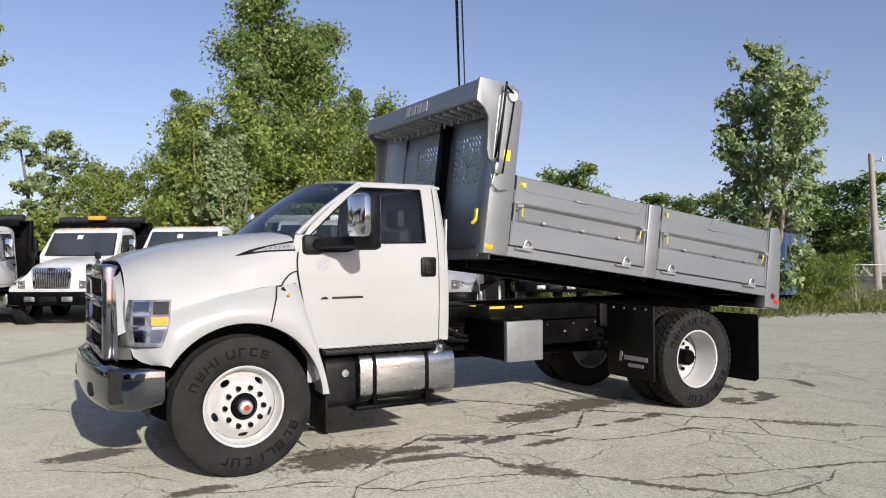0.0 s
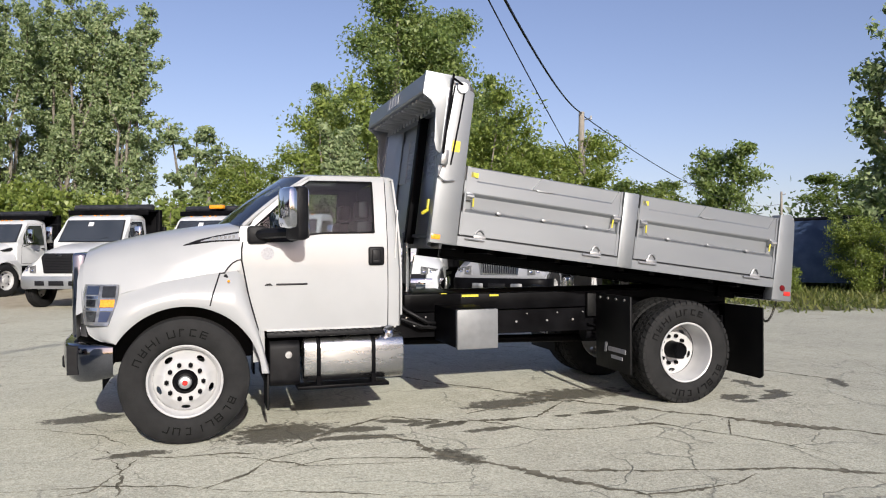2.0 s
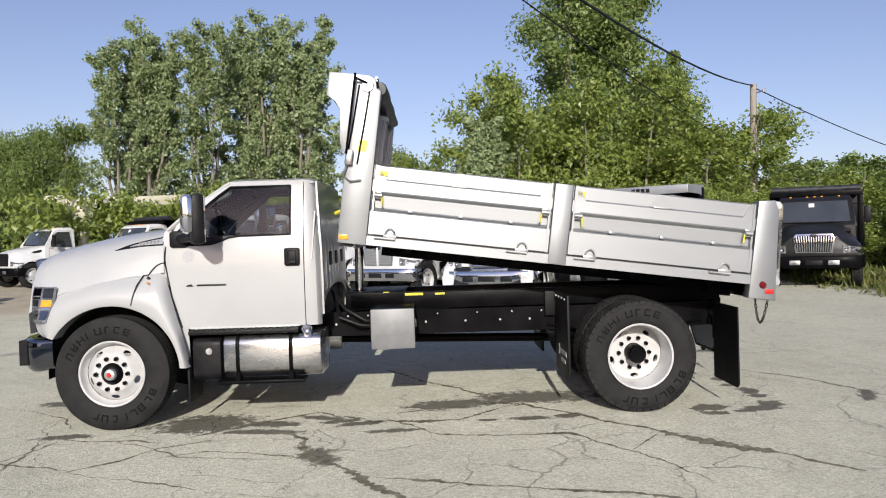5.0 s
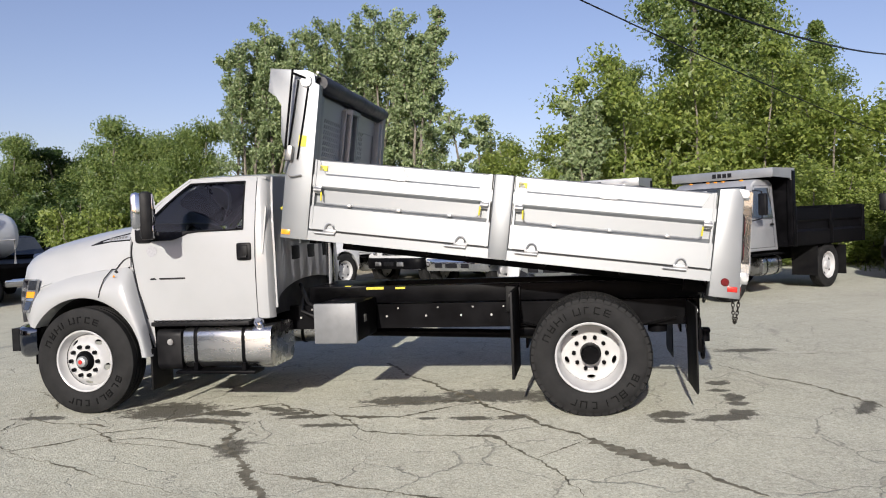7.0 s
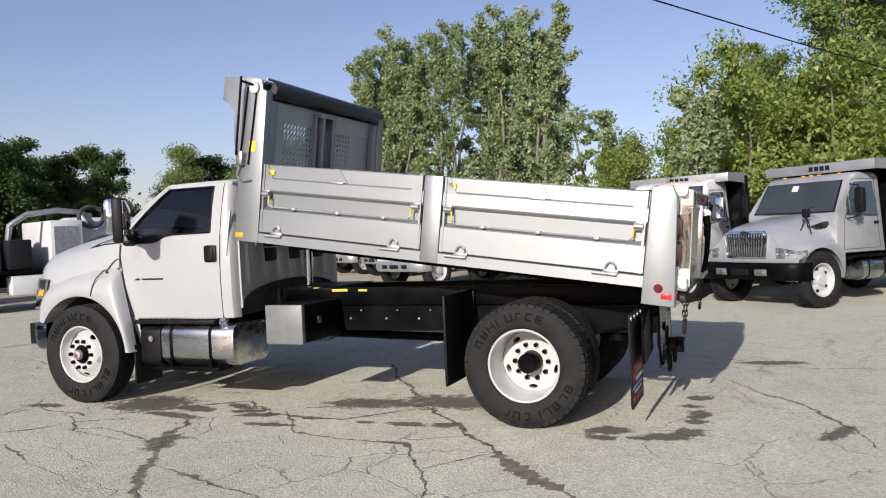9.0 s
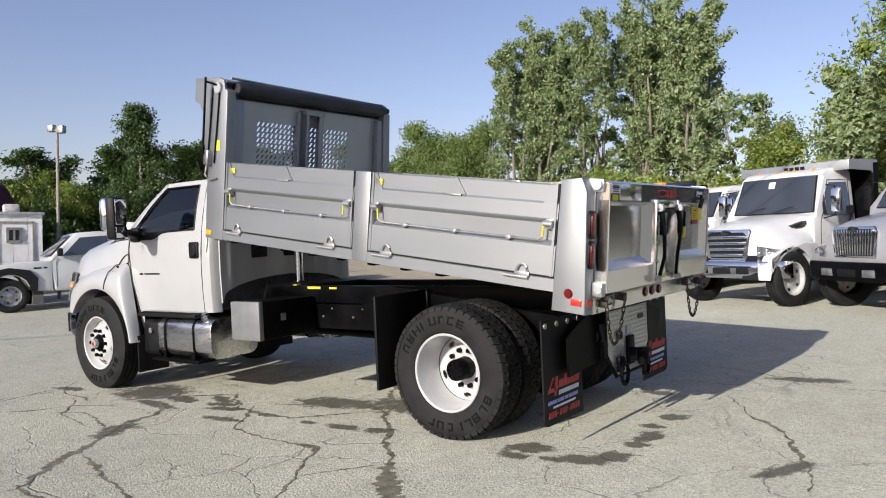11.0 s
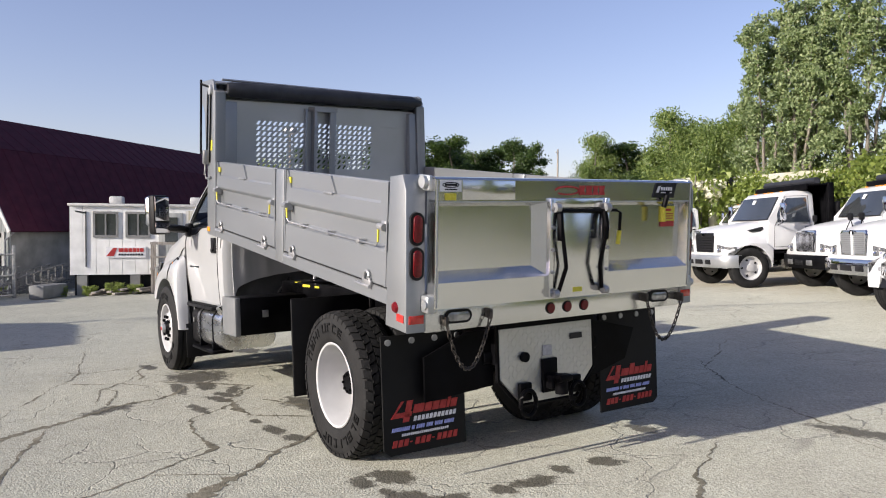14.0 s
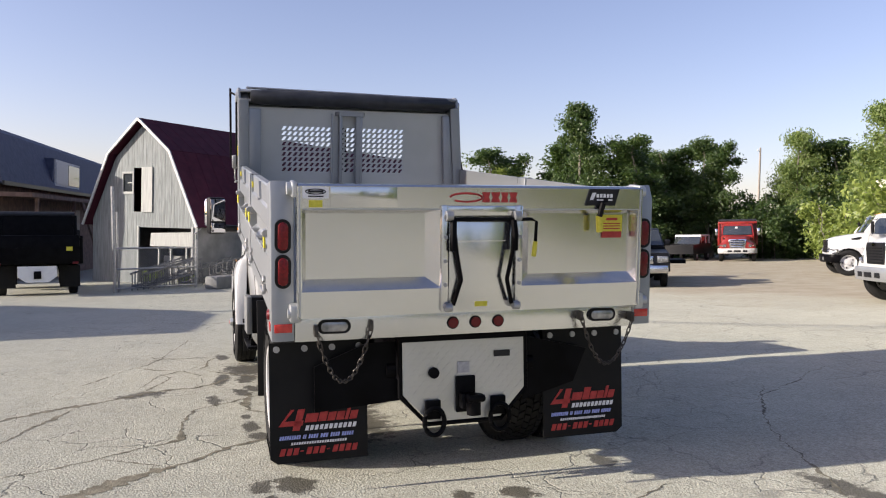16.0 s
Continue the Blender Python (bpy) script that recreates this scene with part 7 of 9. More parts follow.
def pickup(name, label, m, paint, dark=False, wb=3.7, category="pickup"):
    t = base(name, m, label, category)
    bm = B()
    prism(bm, arch(0, 0.46, 0.45, -0.9, 0.55, [(0.88, 0.5), (0.90, 0.95), (0.80, 1.10), (-0.35, 1.18), (-0.9, 1.2)], 10), "y", -0.98, 0.98, 0.06)
    part("front_body", bm, paint, t)
    bm = B()
    prism(bm, [(-0.9, 0.45), (-2.5, 0.45), (-2.5, 1.2), (-2.40, 1.76), (-2.28, 1.86), (-1.95, 1.89), (-1.5, 1.87), (-1.38, 1.82), (-0.82, 1.24), (-0.9, 1.18)], "y", -0.96, 0.96, 0.06)
    for v in bm.verts:
        if v.co.z > 1.25:
            v.co.y *= lerp(1.0, 0.84, (v.co.z - 1.25) / 0.63)
    part("cab", bm, paint, t)
    for s in (1, -1):
        bm = B()
        vs = [bm.verts.new((x, s * (0.97 * lerp(1.0, 0.84, (z - 1.25) / 0.63)), z)) for x, z in ((-1.12, 1.30), (-1.52, 1.74), (-2.12, 1.77), (-2.24, 1.33))]
        bm.faces.new(vs)
        part("side_window", thicken(bm, 0.01), BLACKGLASS, t)
    bm = B()
    sheet(bm, [[(-0.87 + 0.06 * (1 - y * y), y * 0.9, 1.29), (-1.36 + 0.05 * (1 - y * y), y * 0.78, 1.80)] for y in (-1, -0.5, 0, 0.5, 1)])
    bmesh.ops.translate(bm, vec=(0.03, 0, 0.03), verts=bm.verts)
    part("windscreen", bm, BLACKGLASS, t)
    if wb < 4:
        bm = B()
        prism(bm, arch(-3.7, 0.46, 0.5, -4.9, -2.5, [(-2.5, 1.25), (-4.9, 1.25)], 10), "y", -0.97, 0.97, 0.04)
        part("rear_bed", bm, paint, t)
    bm = B()
    box(bm, 0.82, 0.98, -0.95, 0.95, 0.45, 0.72, 0.06)
    part("bumper", bm, CHROME if dark else paint, t)
    bm = B()
    box(bm, 0.86, 0.90, -0.5, 0.5, 0.74, 1.0, 0.02)
    part("grille", bm, PLASTIC if not dark else CHROME, t)
    bm = B()
    prism(bm, arch(0, 0.42, 0.5, -0.56, 0.56, [(0.58, 0.80), (0.42, 1.0), (0, 1.08), (-0.42, 1.0), (-0.58, 0.80)], 10), "y", 0.955, 1.03)
    each("fender_flare", mirrored(bm), BLACKPRINT, t)
    for s in (1, -1):
        add_wheel(t, 0, s * 0.86, s, 0.5, 0.8, STEEL)
        add_wheel(t, -wb, s * 0.86, s, 0.5, 0.8, STEEL)
        bm = B()
        pipe(bm, [(-0.98, s * 0.962, 0.55), (-0.98, s * 0.962, 1.22), (-1.02, s * 0.965, 1.26)], 0.006, 4)
        part("door_gap", bm, BLACKPRINT, t)
        bm = B()
        pipe(bm, [(-2.3, s * 0.962, 0.55), (-2.3, s * 0.962, 1.26), (-2.22, s * 0.86, 1.80)], 0.006, 4)
        part("door_gap", bm, BLACKPRINT, t)
        bm = B()
        box(bm, -2.22, -2.02, s * 0.97 - 0.015, s * 0.97 + 0.015, 1.12, 1.17, 0.008)
        part("handle", bm, BLACKPRINT, t)
        bm = B()
        box(bm, -1.12, -1.0, s * 1.06 - 0.09, s * 1.06 + 0.09, 1.30, 1.50, 0.03)
        part("mirror", bm, BLACKPRINT, t)
        bm = B()
        prism(bm, [(s * 0.62, 0.78), (s * 0.95, 0.80), (s * 0.95, 0.98), (s * 0.62, 1.0)], "x", 0.86, 0.915, 0.01)
        part("headlight", bm, CLEAR, t)
        for k, w in enumerate((0.07, 0.16)):
            bm = B()
            box(bm, -0.78 + 0.12 * k, -0.78 + 0.12 * k + w, min(s * 0.978, s * 0.986), max(s * 0.978, s * 0.986), 1.02, 1.06)
            part("badge", bm, BLACKPRINT, t)
    return t


def tank_pickup(m):
    """A white chassis-cab truck with a vacuum tank, a louvred cabinet and hoses on its deck."""
    t = pickup("tank_truck", "white work truck with a vacuum tank and hoses", m, FLEET, wb=5.45, category="truck")
    bm = B()
    box(bm, -6.9, -2.6, -1.0, 1.0, 0.92, 1.02)
    part("deck", bm, BLACK, t)
    for s in (1, -1):
        bm = B()
        box(bm, -6.9, -2.5, s * 0.42 - 0.05, s * 0.42 + 0.05, 0.6, 0.92)
        part("frame_rail", bm, BLACK, t)
        bm = B()
        box(bm, -4.55, -3.1, min(s * 0.6, s * 1.0), max(s * 0.6, s * 1.0), 0.42, 0.88, 0.02)
        part("side_box", bm, FLEET, t, "white steel side box")
        bm = B()
        for k in range(2):
            pipe(bm, [(-4.85 - 0.75 * k, s * 1.0, 1.02), (-4.85 - 0.75 * k, s * 1.0, 1.6), (-5.4 - 0.75 * k, s * 1.0, 1.6), (-5.4 - 0.75 * k, s * 1.0, 1.02)], 0.028, 6)
        each("guard_hoop", bm, TRIMW, t)
        bm = B()
        pipe(bm, [(-5.3 + 0.42 * math.cos(a), s * 0.85, 1.42 + 0.32 * math.sin(a)) for a in [2 * math.pi * k / 24 for k in range(25)]], 0.06, 8)
        part("coiled_hose", bm, DARKIN, t)
    bm = B()
    lathe(bm, [(0.0, -1.15), (0.25, -1.12), (0.42, -1.0), (0.48, -0.85), (0.48, 0.85), (0.42, 1.0), (0.25, 1.12), (0.0, 1.15)], 28, Matrix.Translation((-5.55, 0, 1.72)) @ Matrix.Rotation(radians(90), 4, "Z") @ Matrix.Diagonal((1.2, 1, 1.2, 1)))
    tk = part("tank", bm, FLEET, t, "white rounded steel tank")
    bm = B()
    rod(bm, (-5.2, 0, 2.25), (-5.2, 0, 2.41), 0.17, 16)
    part("tank_lid", bm, GALV, tk)
    bm = B()
    pipe(bm, [(-5.7, 0.3, 2.2), (-5.7, 0.3, 2.42), (-6.1, 0.3, 2.42), (-6.1, 0.3, 2.15)], 0.022, 6)
    part("tank_rail", bm, TRIMW, tk)
    bm = B()
    box(bm, -4.75, -4.0, -0.9, 0.95, 1.02, 2.2, 0.03)
    c = part("cabinet", bm, FLEET, t, "white cabinet with louvred doors")
    for k in (0, 1):
        bm = B()
        box(bm, -4.65 + 0.3 * k, -4.38 + 0.3 * k, 0.945, 0.965, 1.35, 2.05)
        part("louvre_door", bm, GALV, c)
    bm = B()
    box(bm, -3.6, -3.1, -0.8, 0.9, 1.02, 1.75, 0.04)
    part("engine_box", bm, BLACKPRINT, t)
    bm = B()
    pipe(bm, [(-3.2, 0.5, 1.7), (-3.25, 0.55, 2.1), (-3.6, 0.6, 2.36), (-4.3, 0.6, 2.46), (-4.9, 0.6, 2.4), (-5.15, 0.6, 2.1)], 0.07, 8)
    part("suction_hose", bm, GALV, t)
    bm = B()
    pipe(bm, [(-5.05 + 0.3 * math.cos(a), 0.75, 2.28 + 0.26 * math.sin(a)) for a in [2 * math.pi * k / 20 for k in range(21)]], 0.055, 8)
    part("hose_ring", bm, DARKIN, t)
    bm = B()
    rod(bm, (-2.85, 0.4, 1.02), (-2.85, 0.4, 2.1), 0.22, 18)
    part("filter_drum", bm, FLEET, t)
    return t


tank_pickup(stand(18.54, -3.98, 70) @ Matrix.Diagonal((1.15, 1.15, 1.1, 1)))
pickup("pickup_truck", "dark pickup truck parked on the far side", stand(16.0, -11.8, 150), BLACKPRINT, True)


def old_suv(m):
    t = base("sport_utility", m, "old black square car with a white roof", "car")
    bm = B()
    prism(bm, [(-3.3, 0.45), (0.9, 0.45), (0.92, 1.05), (-0.5, 1.12), (-0.6, 1.1), (-3.3, 1.15)], "y", -0.95, 0.95, 0.05)
    part("lower_body", bm, BLACKPRINT, t)
    bm = B()
    prism(bm, [(-3.3, 1.12), (-0.75, 1.12), (-1.15, 1.65), (-3.2, 1.65)], "y", -0.86, 0.86, 0.03)
    part("windows", bm, BLACKGLASS, t)
    bm = B()
    box(bm, -3.28, -1.1, -0.88, 0.88, 1.62, 1.74, 0.04)
    for x in (-3.28, -2.3, -1.2):
        box(bm, x, x + 0.09, -0.88, 0.88, 1.12, 1.66)
    part("roof", bm, FLEET, t)
    for s in (1, -1):
        add_wheel(t, 0, s * 0.84, s, 0.5, 0.72, STEEL)
        add_wheel(t, -2.6, s * 0.84, s, 0.5, 0.72, STEEL)
old_suv(stand(38.2, -29.2, 128))


def water_trailer(m):
    t = base("tank_trailer", m, "small dark trailer with a yellow tank", "trailer")
    bm = B()
    box(bm, -1.5, 1.5, -0.8, 0.8, 0.6, 0.75, 0.02)
    part("trailer_frame", bm, BLACK, t)
    bm = B()
    box(bm, -0.6, 0.5, -0.6, 0.6, 0.75, 1.5, 0.15)
    part("tank", bm, YELLOW, t)
    for s in (1, -1):
        add_wheel(t, 0, s * 0.95, s, 0.5, 0.9)
water_trailer(stand(20.0, -14.6, 60))

# ---- barn, office trailer, houses, fences ----
def upright(x, y, turn, dz=0.0):
    return pose(x, y, ground_z(x, y) + dz, 0, 0, turn)


def barn():
    """Gambrel barn. Local x runs along the gable from its near corner, y along the long wall, z up."""
    cx, cy = 30.0, 6.19
    ang = 42.0
    W, L = 7.0, 22.3
    m = pose(cx, cy, ground_z(27, 3) - 0.15, 0, 0, ang + 180) @ Matrix.Diagonal((1, 1, 0.958, 1))
    t = base("barn", m, "weathered grey board barn with a maroon gambrel roof", "barn", kind="")
    prof = [(0.36, 2.75), (1.75, 5.42), (3.5, 6.8), (5.25, 5.42), (6.72, 2.75)]

    def roof_at(x):
        return along(prof, x)
    # gable boards, with the loft door and the cart opening left free
    n = 34
    for k in range(n):
        x0, x1 = lerp(0.36, 6.72, k / n) + 0.001, lerp(0.36, 6.72, (k + 1) / n) - 0.001 - 0.006 * (k % 4 == 1)
        xm = (x0 + x1) / 2
        spans = [(0.0, None)]
        if 0.68 < xm < 3.75:
            spans = [(2.45, None)]
        if 2.95 < xm < 4.05:
            spans = [(s, 3.1 if e is None else e) for s, e in spans] + [(4.95, None)]
        if 4.12 < xm < 4.78:
            spans = [(0.0, 3.9), (4.75, None)]
        for a, b in spans:
            bm = B()
            ta, tb = (roof_at(x0), roof_at(x1)) if b is None else (b, b)
            if min(ta, tb) <= a:
                continue
            prism(bm, [(x0, a), (x1, a), (x1, tb), (x0, ta)], "y", -0.03 - 0.004 * (k % 3), 0.0)
            part("board", bm, WEATHERED, t, smooth=0)
    # dark sheets close the openings, standing in for the unlit barn interior
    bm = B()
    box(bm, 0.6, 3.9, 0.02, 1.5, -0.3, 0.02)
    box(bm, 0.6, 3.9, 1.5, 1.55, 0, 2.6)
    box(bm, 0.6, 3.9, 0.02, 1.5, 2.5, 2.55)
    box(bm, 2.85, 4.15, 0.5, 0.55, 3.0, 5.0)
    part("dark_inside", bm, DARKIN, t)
    bm = B()
    prism(bm, [(0.76, 1.72), (3.2, 1.66), (3.15, 2.22), (0.8, 2.3)], "y", 0.06, 0.10)
    part("door_header", bm, SHEDGREY, t, "pale rolled-up door panel")
    bm = B()
    for x in (1.15, 2.05, 2.75):
        box(bm, x, x + 0.07, 0.14, 0.2, 0, 1.72)
    each("stall_post", bm, SHEDGREY, t)
    bm = B()
    box(bm, 1.3, 2.0, 0.7, 1.1, 0, 0.95, 0.03)
    box(bm, 2.3, 3.4, 0.9, 1.3, 0, 1.25, 0.03)
    each("stored_box", bm, GREYWALL, t)
    bm = B()
    box(bm, 2.93, 3.57, -0.09, -0.045, 3.08, 4.97)
    part("loft_door", bm, SHEDGREY, t)
    bm = B()
    for a, b, c, d in ((4.08, 4.8, 3.85, 3.95), (4.08, 4.8, 4.72, 4.8), (4.08, 4.15, 3.9, 4.75), (4.73, 4.8, 3.9, 4.75), (4.15, 4.45, 4.3, 4.35)):
        box(bm, a, b, -0.07, -0.035, c, d)
    w = part("window", bm, SHEDGREY, t)
    bm = B()
    box(bm, 4.13, 4.75, -0.02, -0.01, 3.9, 4.75)
    part("pane", bm, BLACKGLASS, w)
    bm = B()
    for x in (0.62, 3.78):
        box(bm, x - 0.05, x + 0.05, -0.08, -0.035, 0, 2.5)
    each("door_post", bm, SHEDGREY, t)
    # a drain pipe bent round the near corner
    bm = B()
    for a, b in (((0.5, -0.12, 0.3), (0.5, -0.12, 2.2)), ((0.5, -0.12, 2.2), (0.3, 0.1, 2.5))):
        rod(bm, a, b, 0.03, 6)
    part("drain_pipe", bm, GALV, t)
    # long walls
    for x in (0.36, 6.57):
        bm = B()
        box(bm, x, x + 0.15, 0.003, L, 0, 2.75)
        part("long_wall", bm, GREYWALL, t)
    # roof slopes with standing seams, and the verge boards
    ov = 0.35
    outer = [(0.08, 2.5), (1.66, 5.56), (3.5, 6.95), (5.34, 5.56), (6.95, 2.5)]
    for (xa, za), (xb, zb) in zip(outer, outer[1:]):
        bm = B()
        d = Vector((xb - xa, 0, zb - za)).normalized()
        nrm = Vector((-d.z, 0, d.x))
        if nrm.z < 0:
            nrm = -nrm
        vs = [(xa, -ov, za), (xb, -ov, zb), (xb, L + ov, zb), (xa, L + ov, za)]
        lo = [bm.verts.new(v) for v in vs]
        hi = [bm.verts.new(Vector(v) + nrm * 0.06) for v in vs]
        bm.faces.new(lo[::-1])
        bm.faces.new(hi)
        for i in range(4):
            bm.faces.new((lo[i], lo[(i + 1) % 4], hi[(i + 1) % 4], hi[i]))
        part("roof_slope", bm, ROOFRED, t, smooth=0)
        for k in range(1, 36):
            bm = B()
            y = -ov + (L + 2 * ov) * k / 36
            a, b = Vector((xa, y, za)) + nrm * 0.06, Vector((xb, y, zb)) + nrm * 0.06
            q = [bm.verts.new(p + Vector((0, o, 0)) + nrm * h) for p in (a, b) for o, h in ((-0.012, 0), (0, 0.014), (0.012, 0))]
            bm.faces.new((q[0], q[1], q[4], q[3]))
            bm.faces.new((q[1], q[2], q[5], q[4]))
            part("roof_seam", bm, ROOFRED, t, smooth=0)
        bm = B()
        lo = [bm.verts.new(Vector(v) - nrm * k) for v in ((xa, -ov - 0.03, za), (xb, -ov - 0.03, zb)) for k in (0.045, -0.065)]
        hi = [bm.verts.new(v.co + Vector((0, 0.05, 0))) for v in lo]
        for f in ((0, 1, 3, 2),):
            bm.faces.new([lo[i] for i in f])
            bm.faces.new([hi[i] for i in f])
        bm.faces.new((lo[0], lo[2], hi[2], hi[0]))
        bm.faces.new((lo[1], lo[3], hi[3], hi[1]))
        part("verge_board", bm, TRIMW, t)
    for ob in t.children_recursive:
        for v in ob.data.vertices:
            v.co.x = W - v.co.x
        ob.data.flip_normals()
    return t


SHEDGREY = stuff_mat("grey_door_boards", (0.30, 0.31, 0.295), (0.40, 0.41, 0.39), 3, 0.85, bump=0.3, bump_scale=20, stretch=(6, 6, 0.5))
GREYWALL = stuff_mat("grey_render", (0.16, 0.16, 0.155), (0.26, 0.26, 0.25), 1.5, 0.85, bump=0.3, bump_scale=12)
barn()


def trailer_office():
    """White site office on blocks, x along its front from the near corner, y into it."""
    m = pose(22.0, 0.28, -0.38, 0, 0, -108) @ Matrix.Translation((-0.8, 0, 0)) @ Matrix.Diagonal((1, 1, 1.023, 1))
    t = base("site_office", m, "white site office trailer with a red sign", "trailer")
    L, D, X0 = 7.1, 2.2, 0.8
    bm = B()
    n = 16
    for k in range(n):
        x0, x1 = lerp(X0, L, k / n), lerp(X0, L, (k + 1) / n) - 0.012
        box(bm, x0, x1, 0.0, 0.03, 0.45, 2.62)
    box(bm, X0, L, 0.03, D, 0.45, 2.62)
    part("cladding", bm, SHEDW, t, smooth=0)
    bm = B()
    box(bm, X0 - 0.05, L + 0.05, -0.08, D + 0.05, 2.62, 2.70, 0.01)
    part("roof_edge", bm, TRIMW, t)
    # black block under the floor stands in for shade between the supports
    bm = B()
    box(bm, X0 + 0.1, L - 0.1, 0.25, D - 0.1, -0.35, 0.45)
    part("skirt", bm, PLASTIC, t)
    for x in (1.0, 2.6, 4.2, 5.8, 6.8):
        bm = B()
        box(bm, x, x + 0.3, 0.02, 0.22, -0.32, 0.45)
        part("support_block", bm, GREYWALL, t)
    for x, w, z0, z1 in ((1.54, 0.66, 1.68, 2.40), (2.52, 0.66, 1.68, 2.40), (5.12, 0.68, 1.62, 2.36), (6.18, 0.32, 1.86, 2.20)):
        bm = B()
        for a, b, c, d in ((x - 0.05, x + w + 0.05, z0 - 0.05, z0 + 0.02), (x - 0.05, x + w + 0.05, z1 - 0.02, z1 + 0.05), (x - 0.05, x + 0.02, z0, z1), (x + w - 0.02, x + w + 0.05, z0, z1), (x + w / 2 - 0.025, x + w / 2 + 0.025, z0, z1)):
            box(bm, a, b, -0.04, 0.0, c, d)
        wi = part("window", bm, GREYWALL, t)
        bm = B()
        box(bm, x, x + w, -0.02, -0.005, z0, z1)
        part("pane", bm, BLACKGLASS, wi)
    bm = B()
    box(bm, 3.48, 4.25, -0.04, 0.0, 0.78, 2.42, 0.01)
    d = part("door", bm, SHEDGREY, t, "blue-grey office door")
    bm = B()
    box(bm, 3.68, 4.08, -0.055, -0.035, 1.45, 2.28)
    part("door_pane", bm, BLACKGLASS, d)
    # a second boarded doorway framed in dark timber
    bm = B()
    for a, b, c, e in ((5.88, 6.85, 2.38, 2.43), (5.86, 5.91, 0.6, 2.43), (6.82, 6.87, 0.6, 2.43)):
        box(bm, a, b, -0.03, 0.0, c, e)
    part("door_frame", bm, WOODPOLE, t)
    # rust-stained run of cladding beside the door
    bm = B()
    box(bm, 4.35, 4.95, -0.012, -0.002, 0.6, 2.5)
    part("stained_panel", bm, STAINED, t, "rust-stained strip of cladding")
    bm = B()
    rod(bm, (1.28, -0.02, 0.7), (1.28, -0.02, 2.45), 0.018, 6)
    rod(bm, (0.98, -0.02, 2.45), (1.3, -0.02, 2.40), 0.022, 6)
    part("cable_pipe", bm, BLACKPRINT, t)
    bm = B()
    box(bm, 1.87, 3.08, -0.04, 0.0, 0.99, 1.33)
    s = part("sign_board", bm, WHITEPRINT, t, "white sign with red and dark marks")
    bm = B()
    prism(bm, [(1.89, 1.04), (2.12, 1.04), (2.22, 1.30), (2.10, 1.30)], "y", -0.05, -0.04)
    x = 2.26
    for w in (0.15, 0.11, 0.11, 0.11, 0.07, 0.11):
        box(bm, x, x + w, -0.05, -0.04, 1.17, 1.29)
        x += w + 0.02
    each("sign_mark", bm, REDPRINT, s)
    bm = B()
    for k in range(9):
        box(bm, 2.26 + 0.085 * k, 2.32 + 0.085 * k, -0.05, -0.04, 1.06, 1.12)
    part("sign_print", bm, BLACKPRINT, s)
    bm = B()
    for x in (1.95, 4.45, 6.1):
        box(bm, x, x + 0.42, 0.15, 0.6, 2.70, 2.94, 0.05)
    each("roof_unit", bm, TRIMW, t)
    bm = B()
    box(bm, 3.3, 4.7, -0.8, -0.05, 0.62, 0.70)
    part("porch_deck", bm, WOODPOLE, t)
    bm = B()
    for x, y in ((3.32, -0.78), (4.6, -0.78), (3.32, -0.12), (4.6, -0.12)):
        box(bm, x, x + 0.08, y, y + 0.08, -0.35, 1.5)
    box(bm, 3.3, 4.7, -0.79, -0.73, 1.42, 1.5)
    box(bm, 3.3, 4.7, -0.79, -0.73, 1.0, 1.06)
    each("porch_rail", bm, WOODPOLE, t)


STAINED = stuff_mat("rusty_cladding", (0.46, 0.42, 0.31), (0.74, 0.73, 0.69), 3, 0.75, stretch=(5, 5, 0.4))
trailer_office()


def mansard_house():
    m = pose(28.7, 9.56, ground_z(40, 9) - 0.3, 0, 0, -4.9) @ Matrix.Diagonal((1.0, 1.0, 1.18, 1))
    t = base("mansard_house", m, "brown house with a dark blue mansard roof", "house")
    L = 30.0
    bm = B()
    box(bm, 0, L, 0, 8, 0, 4.0)
    part("wall", bm, BRICK, t)
    bm = B()
    prism(bm, [(-0.45, 3.95), (0.35, 5.8), (1.2, 6.15), (7.0, 6.15), (8.4, 3.95)], "x", -0.2, L + 0.2)
    part("roof", bm, SLATE, t)
    bm = B()
    box(bm, -0.2, L + 0.2, -0.5, -0.4, 3.88, 4.02)
    part("gutter", bm, BLACKPRINT, t)
    for x, w in ((7.5, 5.0), (20.0, 4.0)):
        bm = B()
        prism(bm, [(x - 0.35, 4.05), (x + w + 0.35, 4.05), (x + w, 5.3), (x, 5.3)], "y", -0.3, 0.4)
        f = part("dormer", bm, SLATE, t)
        bm = B()
        box(bm, x + 0.1, x + w - 0.1, -0.36, -0.30, 4.12, 5.26)
        part("window_frame", bm, TRIMW, f)
        for k in (0, 1):
            bm = B()
            h = (w - 0.5) / 2
            box(bm, x + 0.2 + (h + 0.1) * k, x + 0.2 + h + (h + 0.1) * k, -0.38, -0.355, 4.25, 5.15)
            part("pane", bm, STICKER if k == 0 else BLACKGLASS, f)
    for x in (1.0, 7.0, 13.0, 19.0, 25.0):
        bm = B()
        box(bm, x, x + 0.14, -1.4, -1.26, 0, 3.6)
        part("gallery_post", bm, BRICK, t)
    bm = B()
    box(bm, 0, L, -1.45, -0.05, 3.5, 3.65)
    part("gallery_floor", bm, BRICK, t)
    bm = B()
    prism(bm, [(8.0, 3.5), (8.4, 3.5), (12.4, 1.0), (12.0, 1.0)], "y", -1.5, -1.4)
    part("stair", bm, BRICK, t)
    bm = B()
    box(bm, 12.0, 14.0, -0.04, 0.0, 1.6, 3.2)
    part("boarded_window", bm, WOODPOLE, t)
mansard_house()


